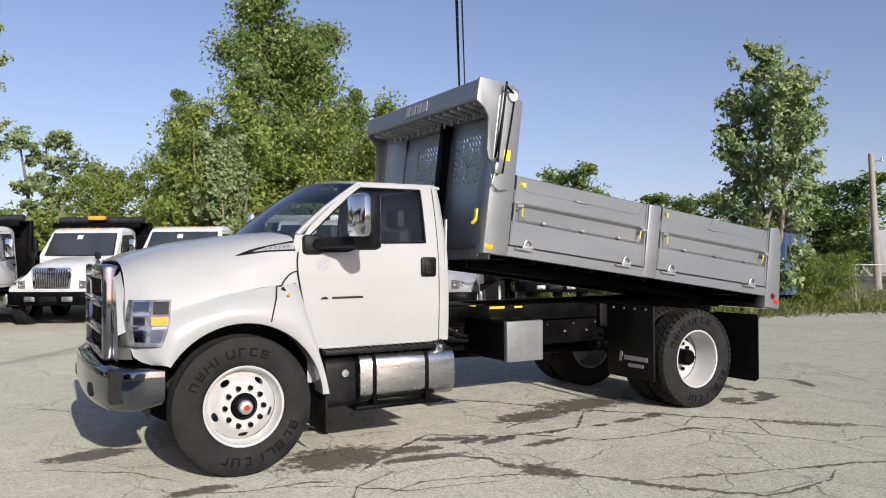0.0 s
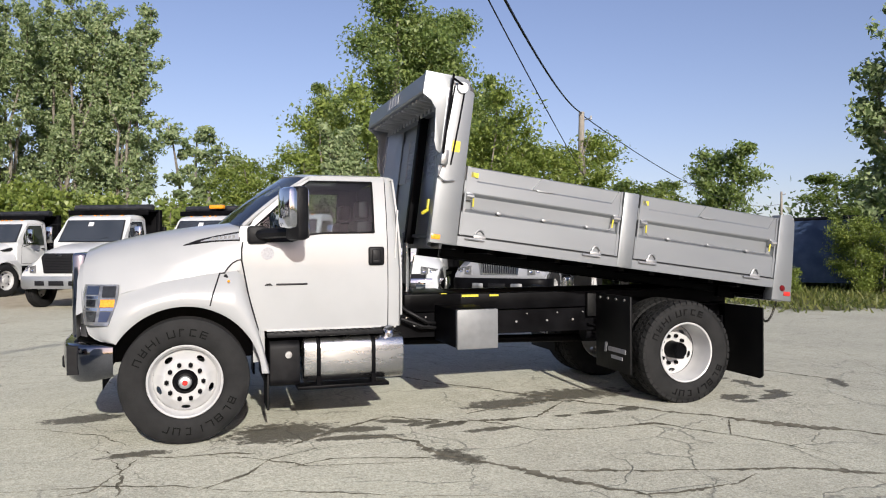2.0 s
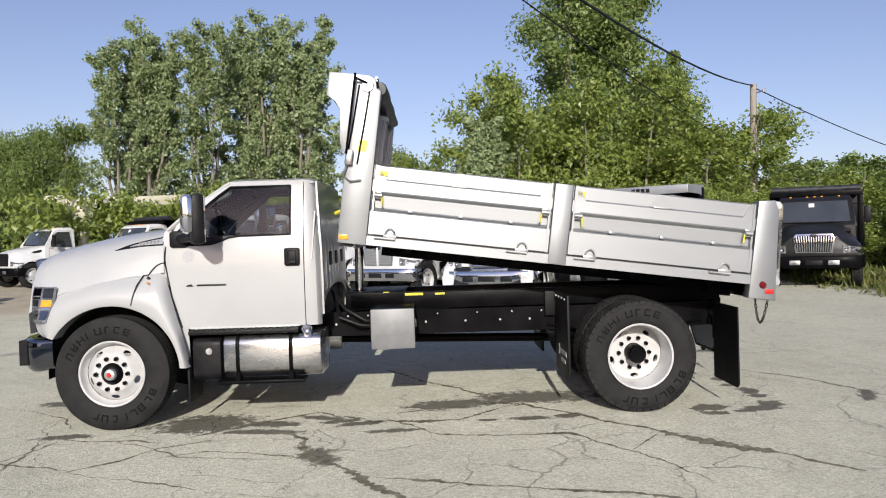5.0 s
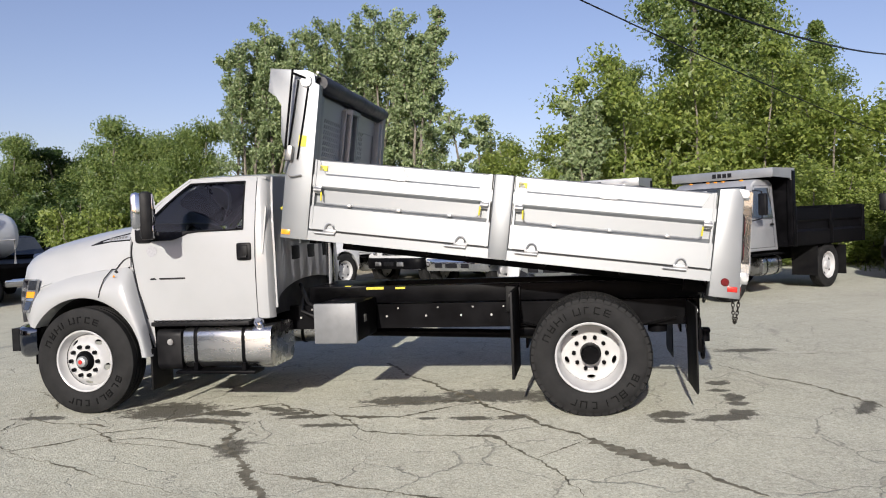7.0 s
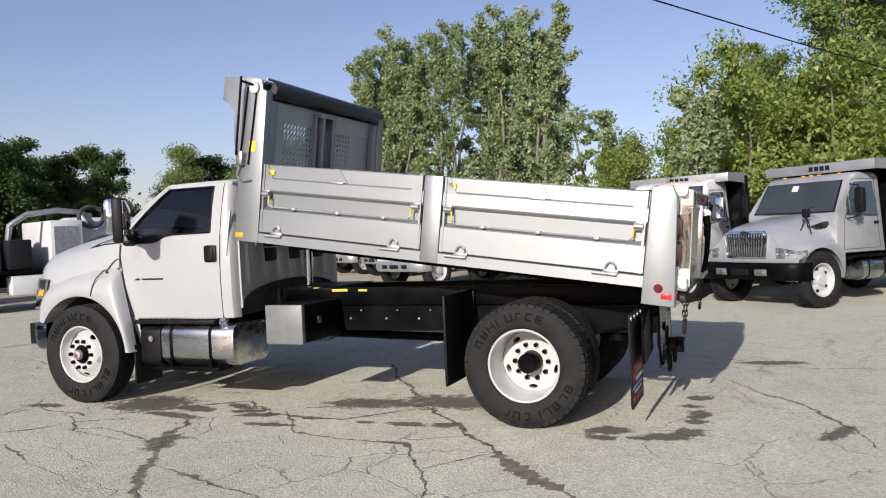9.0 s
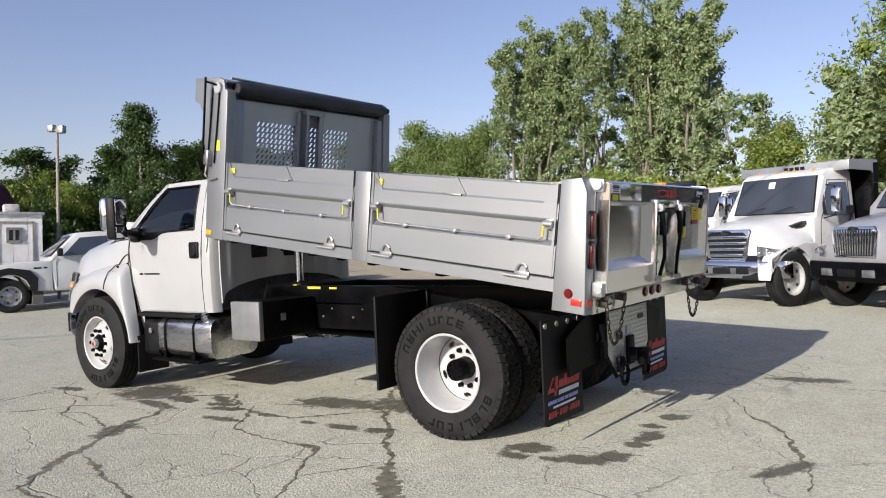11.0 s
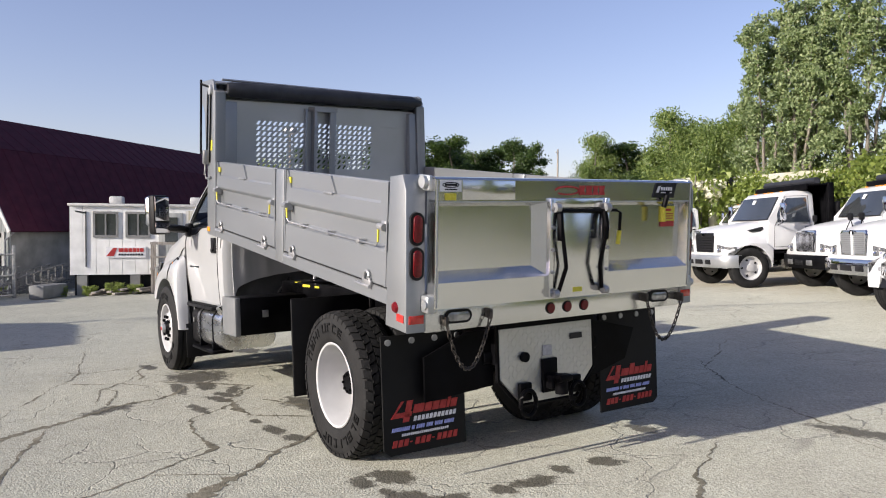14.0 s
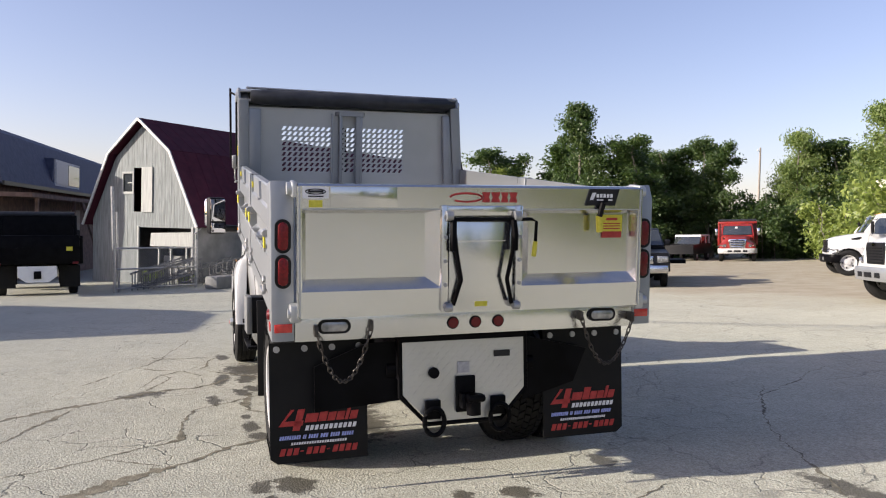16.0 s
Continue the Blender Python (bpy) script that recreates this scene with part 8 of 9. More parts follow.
def yard_gate(m):
    t = base("mesh_gate", m, "steel pipe gate with chain-link mesh", "gate")
    bm = B()
    rod(bm, (0, 0, 0), (-0.14, 0, 3.4), 0.055, 8)
    rod(bm, (0.22, 0.1, 0), (0.1, 0.1, 2.6), 0.035, 8)
    rod(bm, (3.2, 0, 0), (3.2, 0, 1.7), 0.05, 8)
    for z in (0.12, 0.75, 1.42):
        rod(bm, (0, 0, z), (3.2, 0, z), 0.03, 8)
    part("gate_frame", bm, GALV, t)
    bm = B()
    for k in range(60):
        x = -2 + 0.09 * k
        for d in (1, -1):
            a, b = (x, 0.12), (x + d * 1.3, 1.42)
            lo, hi = max(0, min(1, 1)), 1
            pts = [(lerp(a[0], b[0], f / 8), lerp(a[1], b[1], f / 8)) for f in range(9)]
            pts = [p for p in pts if 0 <= p[0] <= 3.2]
            if len(pts) > 1:
                rod(bm, (pts[0][0], 0, pts[0][1]), (pts[-1][0], 0, pts[-1][1]), 0.003, 3)
    part("wire_mesh", bm, GALV, t, smooth=0)
yard_gate(upright(20.8, 4.25, -50))


DARKSTEEL = stuff_mat("rack_steel", (0.09, 0.095, 0.10), (0.19, 0.19, 0.19), 12, 0.5, metal=0.3)


def rack(m, n):
    t = base("steel_rack", m, "leaning grey steel ladder racks", "rack")
    bm = B()
    for y in (0, 0.55):
        rod(bm, (0, y, 0.1), (2.6, y, 0.5), 0.03, 6)
        rod(bm, (0, y, 0.55), (2.6, y, 1.0), 0.03, 6)
    for k in range(n):
        x = 0.1 + 2.4 * k / (n - 1)
        rod(bm, (x, 0, 0.12 + 0.15 * x), (x, 0.0, 0.57 + 0.17 * x), 0.02, 5)
        rod(bm, (x, 0, 0.12 + 0.15 * x), (x, 0.55, 0.12 + 0.15 * x), 0.02, 5)
        rod(bm, (x, 0.55, 0.0), (x, 0.55, 0.57 + 0.17 * x), 0.02, 5)
    part("rack_frame", bm, DARKSTEEL, t)
rack(upright(20.95, 3.4, -36), 10)
rack(upright(22.1, 3.5, -48), 10)
rack(upright(22.9, 2.0, -46), 8)
rack(upright(24.6, 0.9, -52), 7)


def block(m, l, w, h, mat, name, label):
    t = tagged(part(name, box(B(), 0, l, 0, w, 0, h, 0.05), mat, m=m), label, name.split("_")[-1])
    return t
block(upright(21.0, 1.12, -38), 1.25, 0.5, 0.42, GREYWALL, "stone_block", "pale rough stone block on the dirt")
block(upright(20.25, -1.95, -108), 0.6, 0.45, 0.85, GREYWALL, "metal_crate", "grey crate beside the office porch")


def plank(m, l, w, h):
    return tagged(part("timber_plank", box(B(), 0, l, 0, w, 0, h, 0.01), WOODPOLE, m=m), "loose weathered plank on the dirt", "plank", group="planks before the office")
rng_planks = random.Random(4)
for k in range(9):
    f = k / 8
    plank(upright(lerp(21.3, 20.3, f) + rng_planks.uniform(-0.2, 0.2), lerp(-0.1, -1.7, f) + rng_planks.uniform(-0.2, 0.2), -50 + rng_planks.uniform(-25, 25), 0.02 + 0.06 * (k % 3)), rng_planks.uniform(0.7, 1.6), 0.16, 0.06)


def lamp_post(m):
    t = base("lamp_post", m, "tall grey yard lamp post", "lamp")
    bm = B()
    rod(bm, (0, 0, 0), (0, 0, 5.6), 0.06, 10, 0.045)
    part("post", bm, WOODPOLE, t)
    bm = B()
    box(bm, 0.06, 0.3, -0.1, 0.1, 5.42, 5.68, 0.04)
    box(bm, -0.34, -0.1, -0.1, 0.1, 5.48, 5.72, 0.04)
    rod(bm, (-0.2, 0, 5.55), (0.2, 0, 5.52), 0.025, 6)
    part("lamp_head", bm, GALV, t)
lamp_post(upright(21.56, -6.97, 200))


def power_pole(m, h, lean=0):
    t = base("power_pole", m, "wooden power pole with a small insulator arm", "pole")
    bm = B()
    rod(bm, (0, 0, 0), (0, 0, h), 0.17, 12, 0.12)
    part("pole", bm, WOODPOLE, t)
    bm = B()
    rod(bm, (0, 0.1, h - 0.35), (0, 0.42, h - 0.3), 0.03, 8)
    rod(bm, (0, 0.42, h - 0.36), (0, 0.42, h - 0.2), 0.05, 8)
    part("insulator_arm", bm, GALV, t)
power_pole(upright(-10.5, -21.1, 40), 7.1)
power_pole(upright(-58, -63, 40), 8.0)
power_pole(pose(-26.5, -12.5, ground_z(-26.5, -12.5), 0, -9, 40), 6.2)
power_pole(upright(54.7, -49.0, 0) @ Matrix.Diagonal((0.7, 0.7, 1, 1)), 10.0)


def wire(a, b, sag, r=0.022):
    bm = B()
    pts = []
    for k in range(25):
        f = k / 24
        p = Vector(a).lerp(Vector(b), f)
        p.z -= sag * 4 * f * (1 - f)
        pts.append(p)
    pipe(bm, pts, r, 5)
    return tagged(part("overhead_cable", bm, PLASTIC), "black overhead cable strung from the pole", "cable", group="overhead cables")
wire((-10.5, -21.1, 7.92), (13.3, 17.9, 6.35), 1.5, 0.026)
wire((-10.9, -21.1, 4.89), (13.5, 17.9, 6.05), 0.4, 0.012)
power_pole(upright(13.4, 18.2, 30), 7.1)
wire((-10.5, -21.1, 7.85), (-58, -63, 9.0), 1.6)


def container(m):
    t = base("storage_container", m, "blue ribbed steel storage container", "container")
    bm = B()
    L, D, H = 6.1, 2.4, 2.55
    pts = []
    n = 42
    for k in range(n):
        x = L * k / n
        pts += [(x, 0.0 if k % 2 else -0.035), (x + L / n * 0.6, 0.0 if k % 2 else -0.035)]
    poly = pts + [(L, 0.0), (L, D), (0, D)]
    prism(bm, poly, "z", 0.12, H)
    part("ribbed_wall", bm, BLUESHEET, t, smooth=0)
    bm = B()
    box(bm, -0.05, L + 0.05, -0.06, D, H, H + 0.14, 0.01)
    box(bm, -0.03, 0.1, -0.05, 0.1, 0, H)
    box(bm, L - 0.1, L + 0.03, -0.05, 0.1, 0, H)
    part("frame", bm, BLACKPRINT, t)
    bm = B()
    box(bm, 2.0, 3.5, -0.06, -0.036, 0.25, 1.7)
    part("faded_door", bm, CREAMDULL, t)
CREAMDULL = stuff_mat("faded_door", (0.09, 0.10, 0.085), (0.22, 0.21, 0.16), 3, 0.7)
container(pose(-15.9, -15.6, ground_z(-15.9, -15.6), 0, 0, 108) @ Matrix.Diagonal((1, -1, 0.84, 1)))


def rusty_drum(m):
    bm = B()
    rod(bm, (0, 0, 0), (0, 0, 0.6), 0.28, 18)
    for z in (0.2, 0.4):
        rod(bm, (0, 0, z - 0.012), (0, 0, z + 0.012), 0.29, 18)
    tagged(part("steel_drum", bm, RUST, m=m), "rusty brown steel drum in the weeds", "drum")
RUST = stuff_mat("rust", (0.07, 0.04, 0.03), (0.13, 0.08, 0.055), 8, 0.8)
rusty_drum(upright(-10.6, -9.6, 0))


def mesh_fence(x0, y0, x1, y1):
    L = math.hypot(x1 - x0, y1 - y0)
    t = base("chain_link_fence", pose(x0, y0, ground_z((x0 + x1) / 2, (y0 + y1) / 2), 0, 0, math.degrees(math.atan2(y1 - y0, x1 - x0))), "low chain-link fence along the verge", "fence")
    n = int(L / 3)
    for k in range(n + 1):
        bm = B()
        rod(bm, (L * k / n, 0, -0.2), (L * k / n, 0, 1.25), 0.03, 8)
        part("post", bm, GALV, t)
    bm = B()
    rod(bm, (0, 0, 1.2), (L, 0, 1.2), 0.02, 6)
    part("rail", bm, GALV, t)
    bm = B()
    k = -1.2
    while k < L:
        for d in (1, -1):
            a, b = max(0, k), min(L, k + 1.2)
            za, zb = (a - k), (b - k)
            if d < 0:
                za, zb = 1.2 - za, 1.2 - zb
            rod(bm, (a, 0, za), (b, 0, zb), 0.003, 3)
        k += 0.12
    part("wire_mesh", bm, GALV, t, smooth=0)
mesh_fence(-16.5, -11.0, -30.0, -1.0)


def far_trailer(x, y, turn, l, h, mat, label):
    t = base("far_trailer", upright(x, y, turn), label, "trailer")
    bm = B()
    box(bm, 0, l, 0, 2.5, 0.5, h, 0.05)
    part("body", bm, mat, t)
    bm = B()
    box(bm, 1.0, 1.6, -0.03, 0.0, 1.4, 2.1)
    part("window", bm, BLACKGLASS, t)
    for xx in (1.0, l - 1.2):
        bm = B()
        rod(bm, (xx, 0.0, 0.4), (xx, 0.3, 0.4), 0.4, 16)
        part("wheel", bm, RUBBER, t)
far_trailer(-35, -17.5, 120, 5.0, 2.9, FLEET, "white trailer beyond the chain-link fence")
far_trailer(-36, -12.5, 120, 6.0, 2.5, SLATE, "dark trailer beyond the chain-link fence")


def shade_shed():
    """An unseen shed-shaped block, added to cast the slanting shadow over the paving."""
    t = base("plain_shed", pose(0, 12.0, ground_z(12.5, 12), 0, 0, 0), "unseen pale block with a broken roof line, added to cast shade", "shed")
    bm = B()
    prism(bm, [(9.1, -0.2), (9.1, 4.15), (12.3, 4.25), (13.4, 4.05), (16.8, 2.1), (16.8, -0.2)], "y", 0.0, 3.0)
    part("wall", bm, SHEDW, t)
    bm = B()
    prism(bm, [(9.0, 4.15), (12.3, 4.25), (13.4, 4.05), (16.9, 2.1), (16.9, 2.2), (13.4, 4.15), (12.3, 4.35), (9.0, 4.25)], "y", -0.1, 3.1)
    part("roof", bm, GALV, t)
shade_shed()

# ---- trees ----
def leaf_mesh(name, centres, size, rng, material, droop=0.3):
    """Many small pointed leaves, each its own face."""
    n = len(centres)
    nrm = rng.normal(size=(n, 3)) + np.array([0, 0.8, 0.45])
    nrm /= np.linalg.norm(nrm, axis=1, keepdims=True)
    a = np.cross(nrm, rng.normal(size=(n, 3)))
    a /= np.linalg.norm(a, axis=1, keepdims=True)
    b = np.cross(nrm, a)
    L = size * 1.12 * (0.6 + 0.8 * rng.random((n, 1)))
    c = np.asarray(centres)
    tip = c + a * L * 0.55
    tip[:, 2] -= droop * L[:, 0] * 0.5
    vs = np.stack([c - a * L * 0.5 + b * L * 0.22, tip, c - a * L * 0.12 - b * L * 0.45], 1).reshape(-1, 3)
    me = bpy.data.meshes.new(name)
    me.vertices.add(3 * n)
    me.vertices.foreach_set("co", vs.ravel())
    me.loops.add(3 * n)
    me.loops.foreach_set("vertex_index", np.arange(3 * n, dtype=np.int32))
    me.polygons.add(n)
    me.polygons.foreach_set("loop_start", np.arange(0, 3 * n, 3, dtype=np.int32))
    me.update(calc_edges=True)
    me.materials.append(material)
    return me


def limb(bm, pts, r0, r1, seg=7):
    n = len(pts) - 1
    rings = []
    for i, p in enumerate(pts):
        d = (pts[min(i + 1, n)] - pts[max(i - 1, 0)]).normalized()
        side = d.cross(Vector((0.3, 1, 0.1))).normalized()
        up = side.cross(d)
        r = lerp(r0, r1, i / n)
        rings.append([bm.verts.new(p + r * (math.cos(2 * math.pi * k / seg) * side + math.sin(2 * math.pi * k / seg) * up)) for k in range(seg)])
    for a, b in zip(rings, rings[1:]):
        for k in range(seg):
            bm.faces.new((a[k], a[(k + 1) % seg], b[(k + 1) % seg], b[k]))


def tree(name, m, label, h, r, kind, leafm, seed, leaves=9000, size=0.2, low=0.12, category="tree"):
    rng = np.random.default_rng(seed)
    rnd = random.Random(seed)
    t = base(name, m, label, category)
    bm = B()
    centres = []
    clumps = []

    def bend(a, b, k, j):
        out = []
        for i in range(k + 1):
            p = a.lerp(b, i / k)
            if 0 < i < k:
                p += Vector((rnd.uniform(-j, j), rnd.uniform(-j, j), rnd.uniform(-j, j)))
            out.append(p)
        return out
    leaders = {"poplar": 5, "round": 2, "airy": 3, "bush": 7, "cone": 1}[kind]
    for q in range(leaders):
        a = 2 * math.pi * (q + rnd.random() * 0.6) / leaders
        spread = {"poplar": 0.5, "round": 0.45, "airy": 0.6, "bush": 0.75, "cone": 0.0}[kind]
        top = Vector((r * spread * math.cos(a), r * spread * math.sin(a), h * rnd.uniform(0.82, 1.0) if q else h * 0.97))
        foot = Vector((0, 0, -0.2)) if kind != "bush" else Vector((0.4 * r * math.cos(a), 0.4 * r * math.sin(a), -0.2))
        trunk = bend(foot, top, 7, 0.02 * h)
        r0 = {"poplar": 0.008, "bush": 0.006}.get(kind, 0.018) * h + 0.02
        limb(bm, trunk, r0, 0.02, 8)
        nb = {"poplar": 20, "round": 26, "airy": 11, "bush": 12, "cone": 34}[kind]
        for k in range(nb):
            f = lerp(low, 0.97, (k + rnd.random()) / nb)
            i = min(6, int(f * 7))
            p = trunk[i].lerp(trunk[i + 1], f * 7 - i)
            b = rnd.random() * 2 * math.pi
            env = {"poplar": 0.55 + 0.45 * math.sin(math.pi * min(1, f * 1.15)) ** 0.7 * (1 if f < 0.75 else (1 - f) / 0.25 * 0.7 + 0.3), "round": math.sin(math.pi * (0.12 + 0.83 * f)) ** 0.6, "airy": 0.5 + 0.5 * f, "bush": math.sin(math.pi * (0.25 + 0.7 * f)) ** 0.5, "cone": 1.15 - f}[kind]
            reach = r * env * rnd.uniform(0.45, 1.0) * (0.7 if leaders > 1 else 1.0)
            rise = {"poplar": 1.1, "round": 0.55, "airy": 0.7, "bush": 0.5, "cone": 0.15}[kind]
            e = p + Vector((reach * math.cos(b), reach * math.sin(b), reach * rise * rnd.uniform(0.5, 1.0)))
            e.z = min(e.z, h)
            br = bend(p, e, 4, 0.05 * reach)
            limb(bm, br, max(0.012, r0 * 0.3 * (1 - f)), 0.008, 5)
            for g in (0.45, 0.75, 1.0):
                c = p.lerp(e, g)
                clumps.append((c, (0.25 if kind in ("poplar", "airy") else 0.40) * r * rnd.uniform(0.4, 1.0) * (0.5 + 0.5 * env)))
        if kind == "poplar":
            for k in range(10):
                f = 0.72 + 0.03 * k
                i = min(6, int(f * 7))
                clumps.append((trunk[i].lerp(trunk[i + 1], f * 7 - i), 0.2 * r))
    part("trunk", bm, BARK, t)
    per = max(6, leaves // len(clumps))
    for c, cr in clumps:
        k = int(per * rnd.choice((0.5, 0.8, 1.1, 1.6)))
        d = rng.normal(size=(k, 3))
        d /= np.linalg.norm(d, axis=1, keepdims=True)
        rad = cr * (0.62 * np.minimum(1.45, np.abs(rng.normal(size=(k, 1)))) + 0.12)
        centres.append(np.array(c) + d * rad * np.array([1, 1, 0.85 if kind != "airy" else 0.45]))
    cs = np.concatenate(centres)
    cs[:, 2] = np.maximum(cs[:, 2], 0.1)
    me = leaf_mesh("crown", cs, size, rng, leafm)
    ob = new("crown", me)
    ob.parent = t
    return t


POP = [tree("poplar_tree", upright(8.2, -30.8, 0), "tall poplar with pale green fluttering leaves", 12.9, 2.1, "poplar", LEAF_A, 11, 28000, 0.145),
       tree("poplar_tree", upright(10.8, -31.5, 0), "tall poplar with pale green fluttering leaves", 13.4, 2.2, "poplar", LEAF_A, 12, 28000, 0.145)]


def again(t, x, y, turn, k, kz=None):
    return copy_thing(t, upright(x, y, turn) @ Matrix.Diagonal((k, k, kz or k, 1)))


again(POP[0], 13.2, -30.0, 120, 0.98)
again(POP[1], 15.6, -29.4, 200, 0.93)
again(POP[0], 17.0, -28.9, 70, 0.90)
again(POP[1], 9.6, -33.5, 33, 0.9)
again(POP[0], 16.6, -32.0, 250, 0.95)
again(POP[1], 12.0, -34.0, 300, 0.98)
tree("poplar_tree", upright(0.0, -19.6, 0), "young poplar with dense pale leaves", 6.1, 1.15, "poplar", LEAF_A, 14, 13000, 0.15, 0.05)
tree("poplar_tree", upright(-15.6, -9.6, 0), "lone poplar on the verge with dense leaves", 8.6, 2.1, "poplar", LEAF_A, 15, 18000, 0.16, 0.04)
tree("sumac_tree", upright(5.0, -28.3, 0), "thin open-crowned tree with feathery leaves", 7.0, 2.4, "airy", LEAF_A, 16, 6500, 0.18, 0.3)
BIG = tree("tall_tree", upright(-6.6, -36.0, 0), "very tall broad tree with mid-green leaves", 17.5, 5.0, "round", LEAF_D, 17, 72000, 0.19, 0.15)
again(BIG, -11.5, -38.5, 140, 0.72)
again(BIG, -1.5, -37.0, 60, 0.62)
HEDGE = tree("hedge_bush", upright(-2.0, -24.0, 0), "dense overgrown hedge bush in full leaf", 7.6, 3.2, "bush", LEAF_C, 18, 46000, 0.145, 0.02, "bush")
for x, y, a, k, kz in ((-5.6, -23.2, 40, 1.05, 1.0), (-9.2, -22.5, 120, 1.0, 0.82), (-12.8, -21.4, 200, 0.9, 0.5), (-16.2, -20.6, 300, 0.9, 0.27), (1.8, -25.5, 250, 0.8, 0.72), (-19.5, -19.0, 100, 0.9, 0.24), (-7.0, -18.5, 10, 0.6, 0.42), (-10.4, -17.8, 170, 0.6, 0.4), (-22.5, -16.5, 20, 0.8, 0.22)):
    again(HEDGE, x, y, a, k, kz)
for x, y, a, k, kz in ((-14.9, -10.4, 60, 0.36, 0.34), (-16.4, -10.6, 150, 0.40, 0.30), (-17.6, -9.4, 230, 0.36, 0.24)):
    again(HEDGE, x, y, a, k, kz)
UNDER = tree("hedge_bush", upright(7.0, -27.0, 0), "brownish scrub under the poplars", 3.6, 2.4, "bush", LEAF_C, 19, 9000, 0.18, 0.02, "bush")
for x, y, a, k in ((10.5, -27.5, 60, 1.05), (14.0, -26.0, 120, 1.0), (17.5, -26.0, 200, 1.1), (3.2, -26.0, 280, 0.9), (31.5, -36.0, 10, 1.0), (13.0, -31.0, 80, 1.2), (-13.0, -12.8, 33, 0.28), (-12.0, -11.0, 66, 0.22), (-11.0, -12.0, 90, 0.2), (21.45, -0.2, 15, 0.09), (21.2, -0.9, 75, 0.11), (21.9, 0.6, 120, 0.1), (20.9, -1.5, 210, 0.09), (24.5, 2.2, 10, 0.12), (25.6, 3.4, 60, 0.14)):
    again(UNDER, x, y, a, k)
MAPLE = tree("maple_tree", upright(31.0, -39.5, 0), "broad maple with rich green leaves", 9.6, 4.0, "round", LEAF_D, 20, 42000, 0.145, 0.12)
for x, y, a, k, kz in ((36.0, -43.0, 60, 0.95, 0.92), (27.0, -38.5, 160, 0.9, 0.95), (23.5, -34.5, 100, 0.75, 0.9), (40.4, -40.6, 30, 0.86, 0.96)):
    again(MAPLE, x, y, a, k, kz)
# the lighter hedge leaf makes these maples look sunlit
SUNLITMAPLE = tree("maple_tree", upright(50.0, -17.6, 0), "maple with yellow-green leaves, lightened as if sunlit", 7.4, 3.4, "round", LEAF_C, 26, 26000, 0.15, 0.12)
again(SUNLITMAPLE, 48.0, -20.8, 300, 0.85, 0.95)
FARMAPLE = tree("maple_tree", upright(-46, -58, 20), "distant broad maple in full leaf", 11.7, 4.8, "round", LEAF_D, 24, 12000, 0.34, 0.10)
for x, y, a, k, kz in ((-38, -60, 100, 1.0, 0.7), (-30, -58, 200, 1.0, 0.62), (-50, -44, 240, 1.1, 0.66), (-54, -32, 10, 1.1, 0.7), (-50, -20, 80, 1.0, 0.58), (-48, -8, 140, 1.0, 0.62)):
    again(FARMAPLE, x, y, a, k, kz)
tree("dark_tree", upright(44.5, -24.7, 0), "tall dark tree with a pointed crown", 11.8, 3.9, "cone", LEAF_B, 27, 42000, 0.16, 0.06)
DARK = tree("dark_tree", upright(42.0, -34.2, 0), "dark dense tree behind the yard", 9.0, 2.6, "round", LEAF_B, 21, 36000, 0.15, 0.08)
for x, y, a, k, kz in ((49.0, -20.5, 60, 1.3, 0.95), (43.5, -28.5, 130, 1.45, 1.0), (45.6, -33.6, 200, 1.3, 0.97), (50.5, -26.0, 300, 1.6, 1.05), (48.0, -33.0, 20, 1.4, 1.0), (38.0, -43.0, 50, 1.4, 0.95)):
    again(DARK, x, y, a, k, kz)


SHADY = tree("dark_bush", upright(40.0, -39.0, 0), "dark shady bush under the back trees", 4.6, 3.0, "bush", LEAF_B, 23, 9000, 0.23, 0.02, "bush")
for x, y, a, k, kz in ((36.5, -41.5, 40, 1.0, 1.0), (39.0, -36.9, 90, 0.9, 0.8), (45.0, -33.0, 150, 1.1, 0.9), (46.5, -29.5, 210, 1.2, 1.0), (47.5, -26.0, 20, 1.1, 1.0), (48.5, -22.5, 80, 1.2, 0.9), (49.0, -19.0, 130, 1.1, 1.0), (48.5, -15.5, 310, 1.1, 0.9), (47.5, -12.0, 260, 1.1, 0.9), (33.0, -41.5, 190, 1.0, 0.8), (29.5, -40.0, 230, 1.0, 0.8), (26.0, -36.5, 270, 0.9, 0.6), (50.0, -31.0, 0, 1.3, 1.0), (52.0, -36.0, 10, 1.3, 1.1)):
    again(SHADY, x, y, a, k, kz)


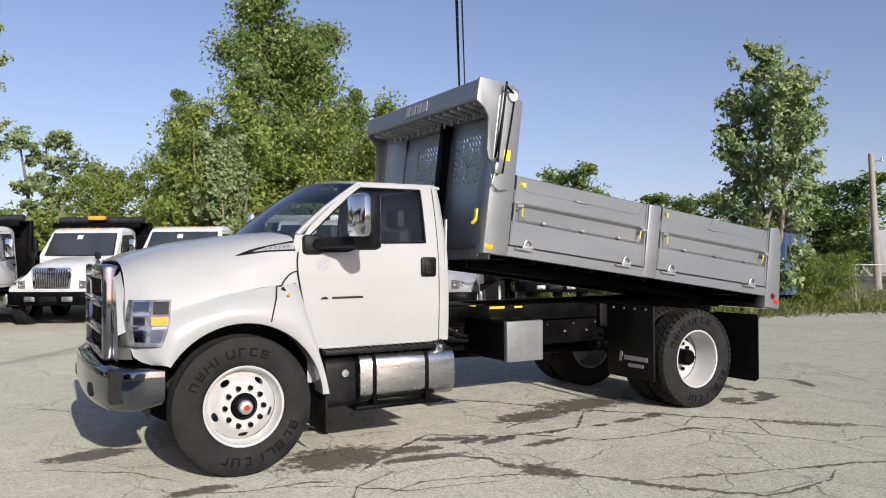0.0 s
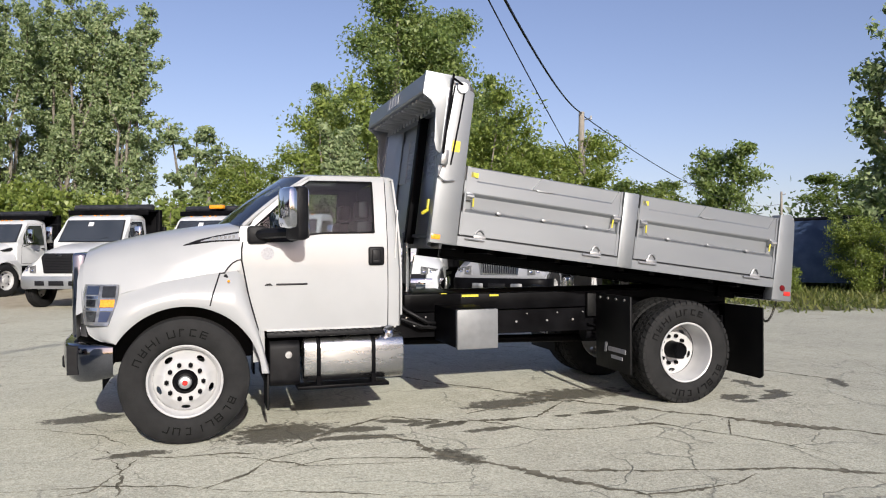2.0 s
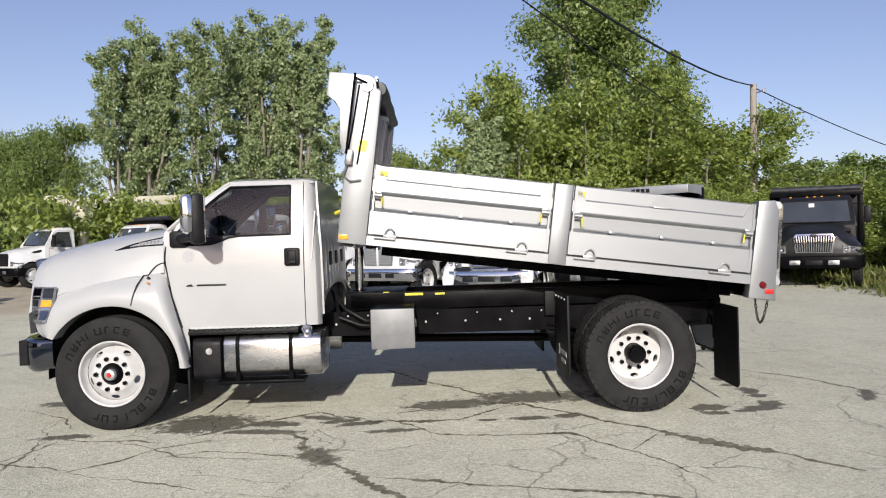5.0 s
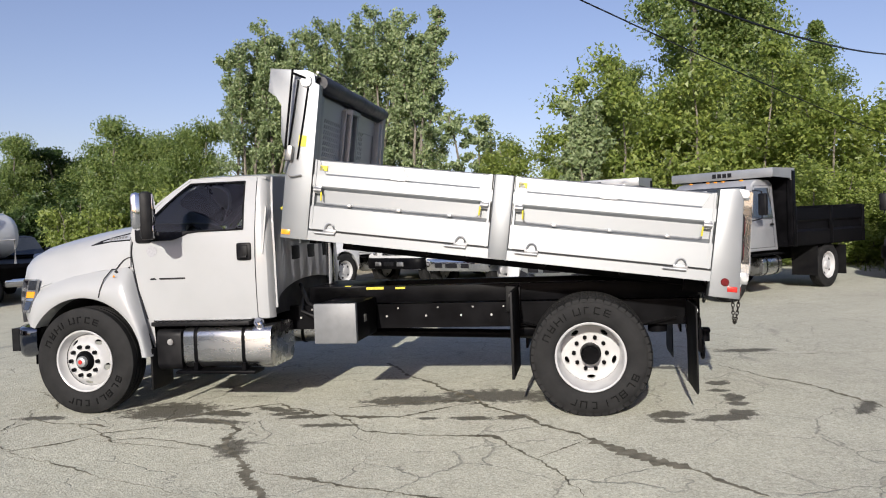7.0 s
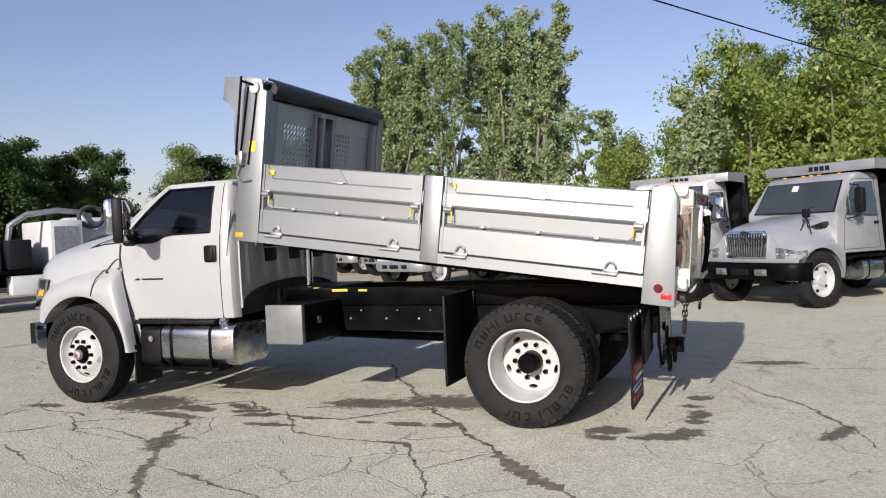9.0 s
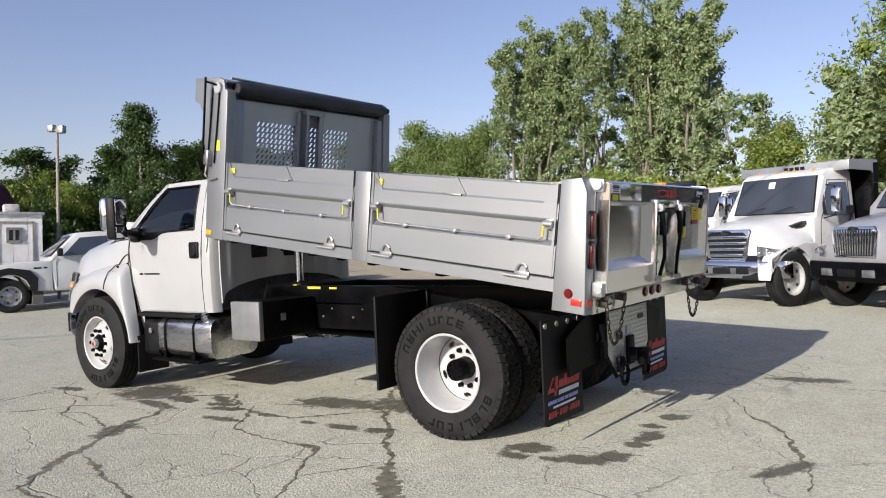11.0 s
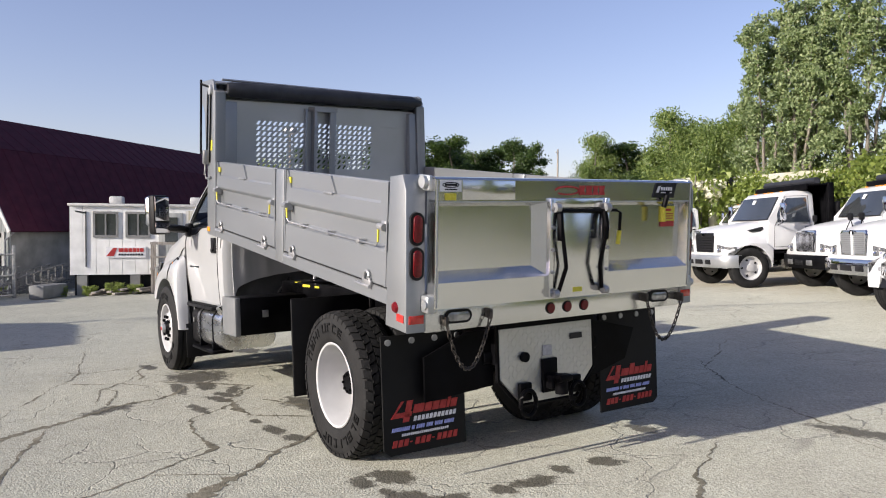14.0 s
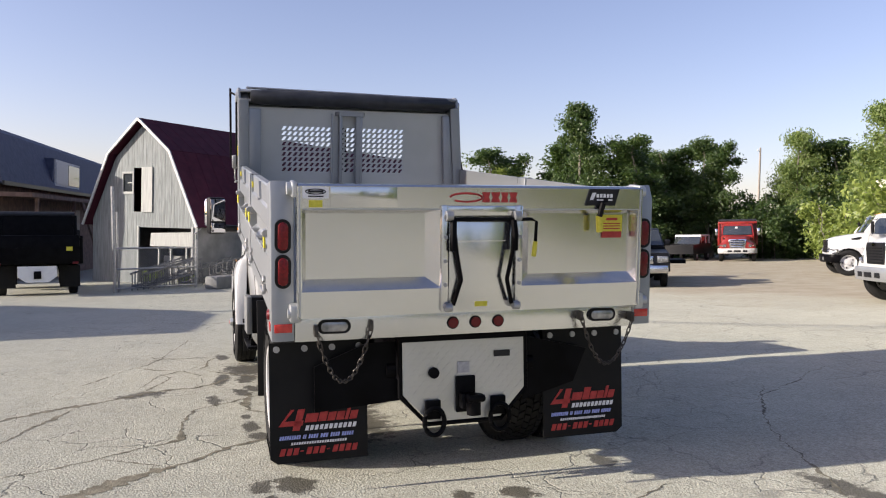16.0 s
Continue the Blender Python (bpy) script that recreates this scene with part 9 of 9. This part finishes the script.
def far_woods():
    """Low distant tree line all round, too far to count."""
    rng = np.random.default_rng(5)
    cs = []
    for k in range(900):
        a = rng.random() * 2 * math.pi
        d = 85 + 25 * rng.random()
        x, y = d * math.cos(a), d * math.sin(a)
        if abs((math.degrees(a) + 40 + 180) % 360 - 180) < 3:
            continue
        hh = 4.0 + 3.5 * (0.5 + 0.5 * noise.noise(Vector((x * 0.05, y * 0.05, 0))))
        n = 46
        p = rng.normal(size=(n, 3)) * np.array([1.8, 1.8, hh * 0.3]) + np.array([x, y, ground_z(x, y) + hh * 0.5])
        cs.append(p)
    me = leaf_mesh("far_woods", np.concatenate(cs), 0.75, rng, LEAF_B)
    tagged(new("far_woods", me), "distant green tree line round the yard", "woods", kind="stuff")
far_woods()


def verge_grass():
    rng = np.random.default_rng(7)
    n = 24000
    x = rng.uniform(-26, -7.6, n)
    y = rng.uniform(-20, -2.5, n)
    v = np.minimum(-0.2 * x - 0.98 * y - 8.0, -x - 8.2) + 0.5 * rng.normal(size=n)
    x, y = x[v > 0.2], y[v > 0.2]
    h = rng.uniform(0.05, 0.24, len(x)) * (0.45 + 0.8 * rng.random(len(x)))
    a = rng.uniform(0, 2 * math.pi, len(x))
    z = np.array([ground_z(p, q) for p, q in zip(x, y)])
    w = 0.028
    lean = rng.normal(size=(len(x), 2)) * 0.12
    vs = np.stack([np.stack([x - w * np.cos(a), y - w * np.sin(a), z], 1), np.stack([x + w * np.cos(a), y + w * np.sin(a), z], 1), np.stack([x + lean[:, 0], y + lean[:, 1], z + h], 1)], 1).reshape(-1, 3)
    k = len(x)
    me = bpy.data.meshes.new("verge_grass")
    me.vertices.add(3 * k)
    me.vertices.foreach_set("co", vs.ravel())
    me.loops.add(3 * k)
    me.loops.foreach_set("vertex_index", np.arange(3 * k, dtype=np.int32))
    me.polygons.add(k)
    me.polygons.foreach_set("loop_start", np.arange(0, 3 * k, 3, dtype=np.int32))
    me.update(calc_edges=True)
    me.materials.append(GRASS)
    tagged(new("verge_grass", me), "uncut grass and weeds along the verge", "grass", kind="stuff")
verge_grass()
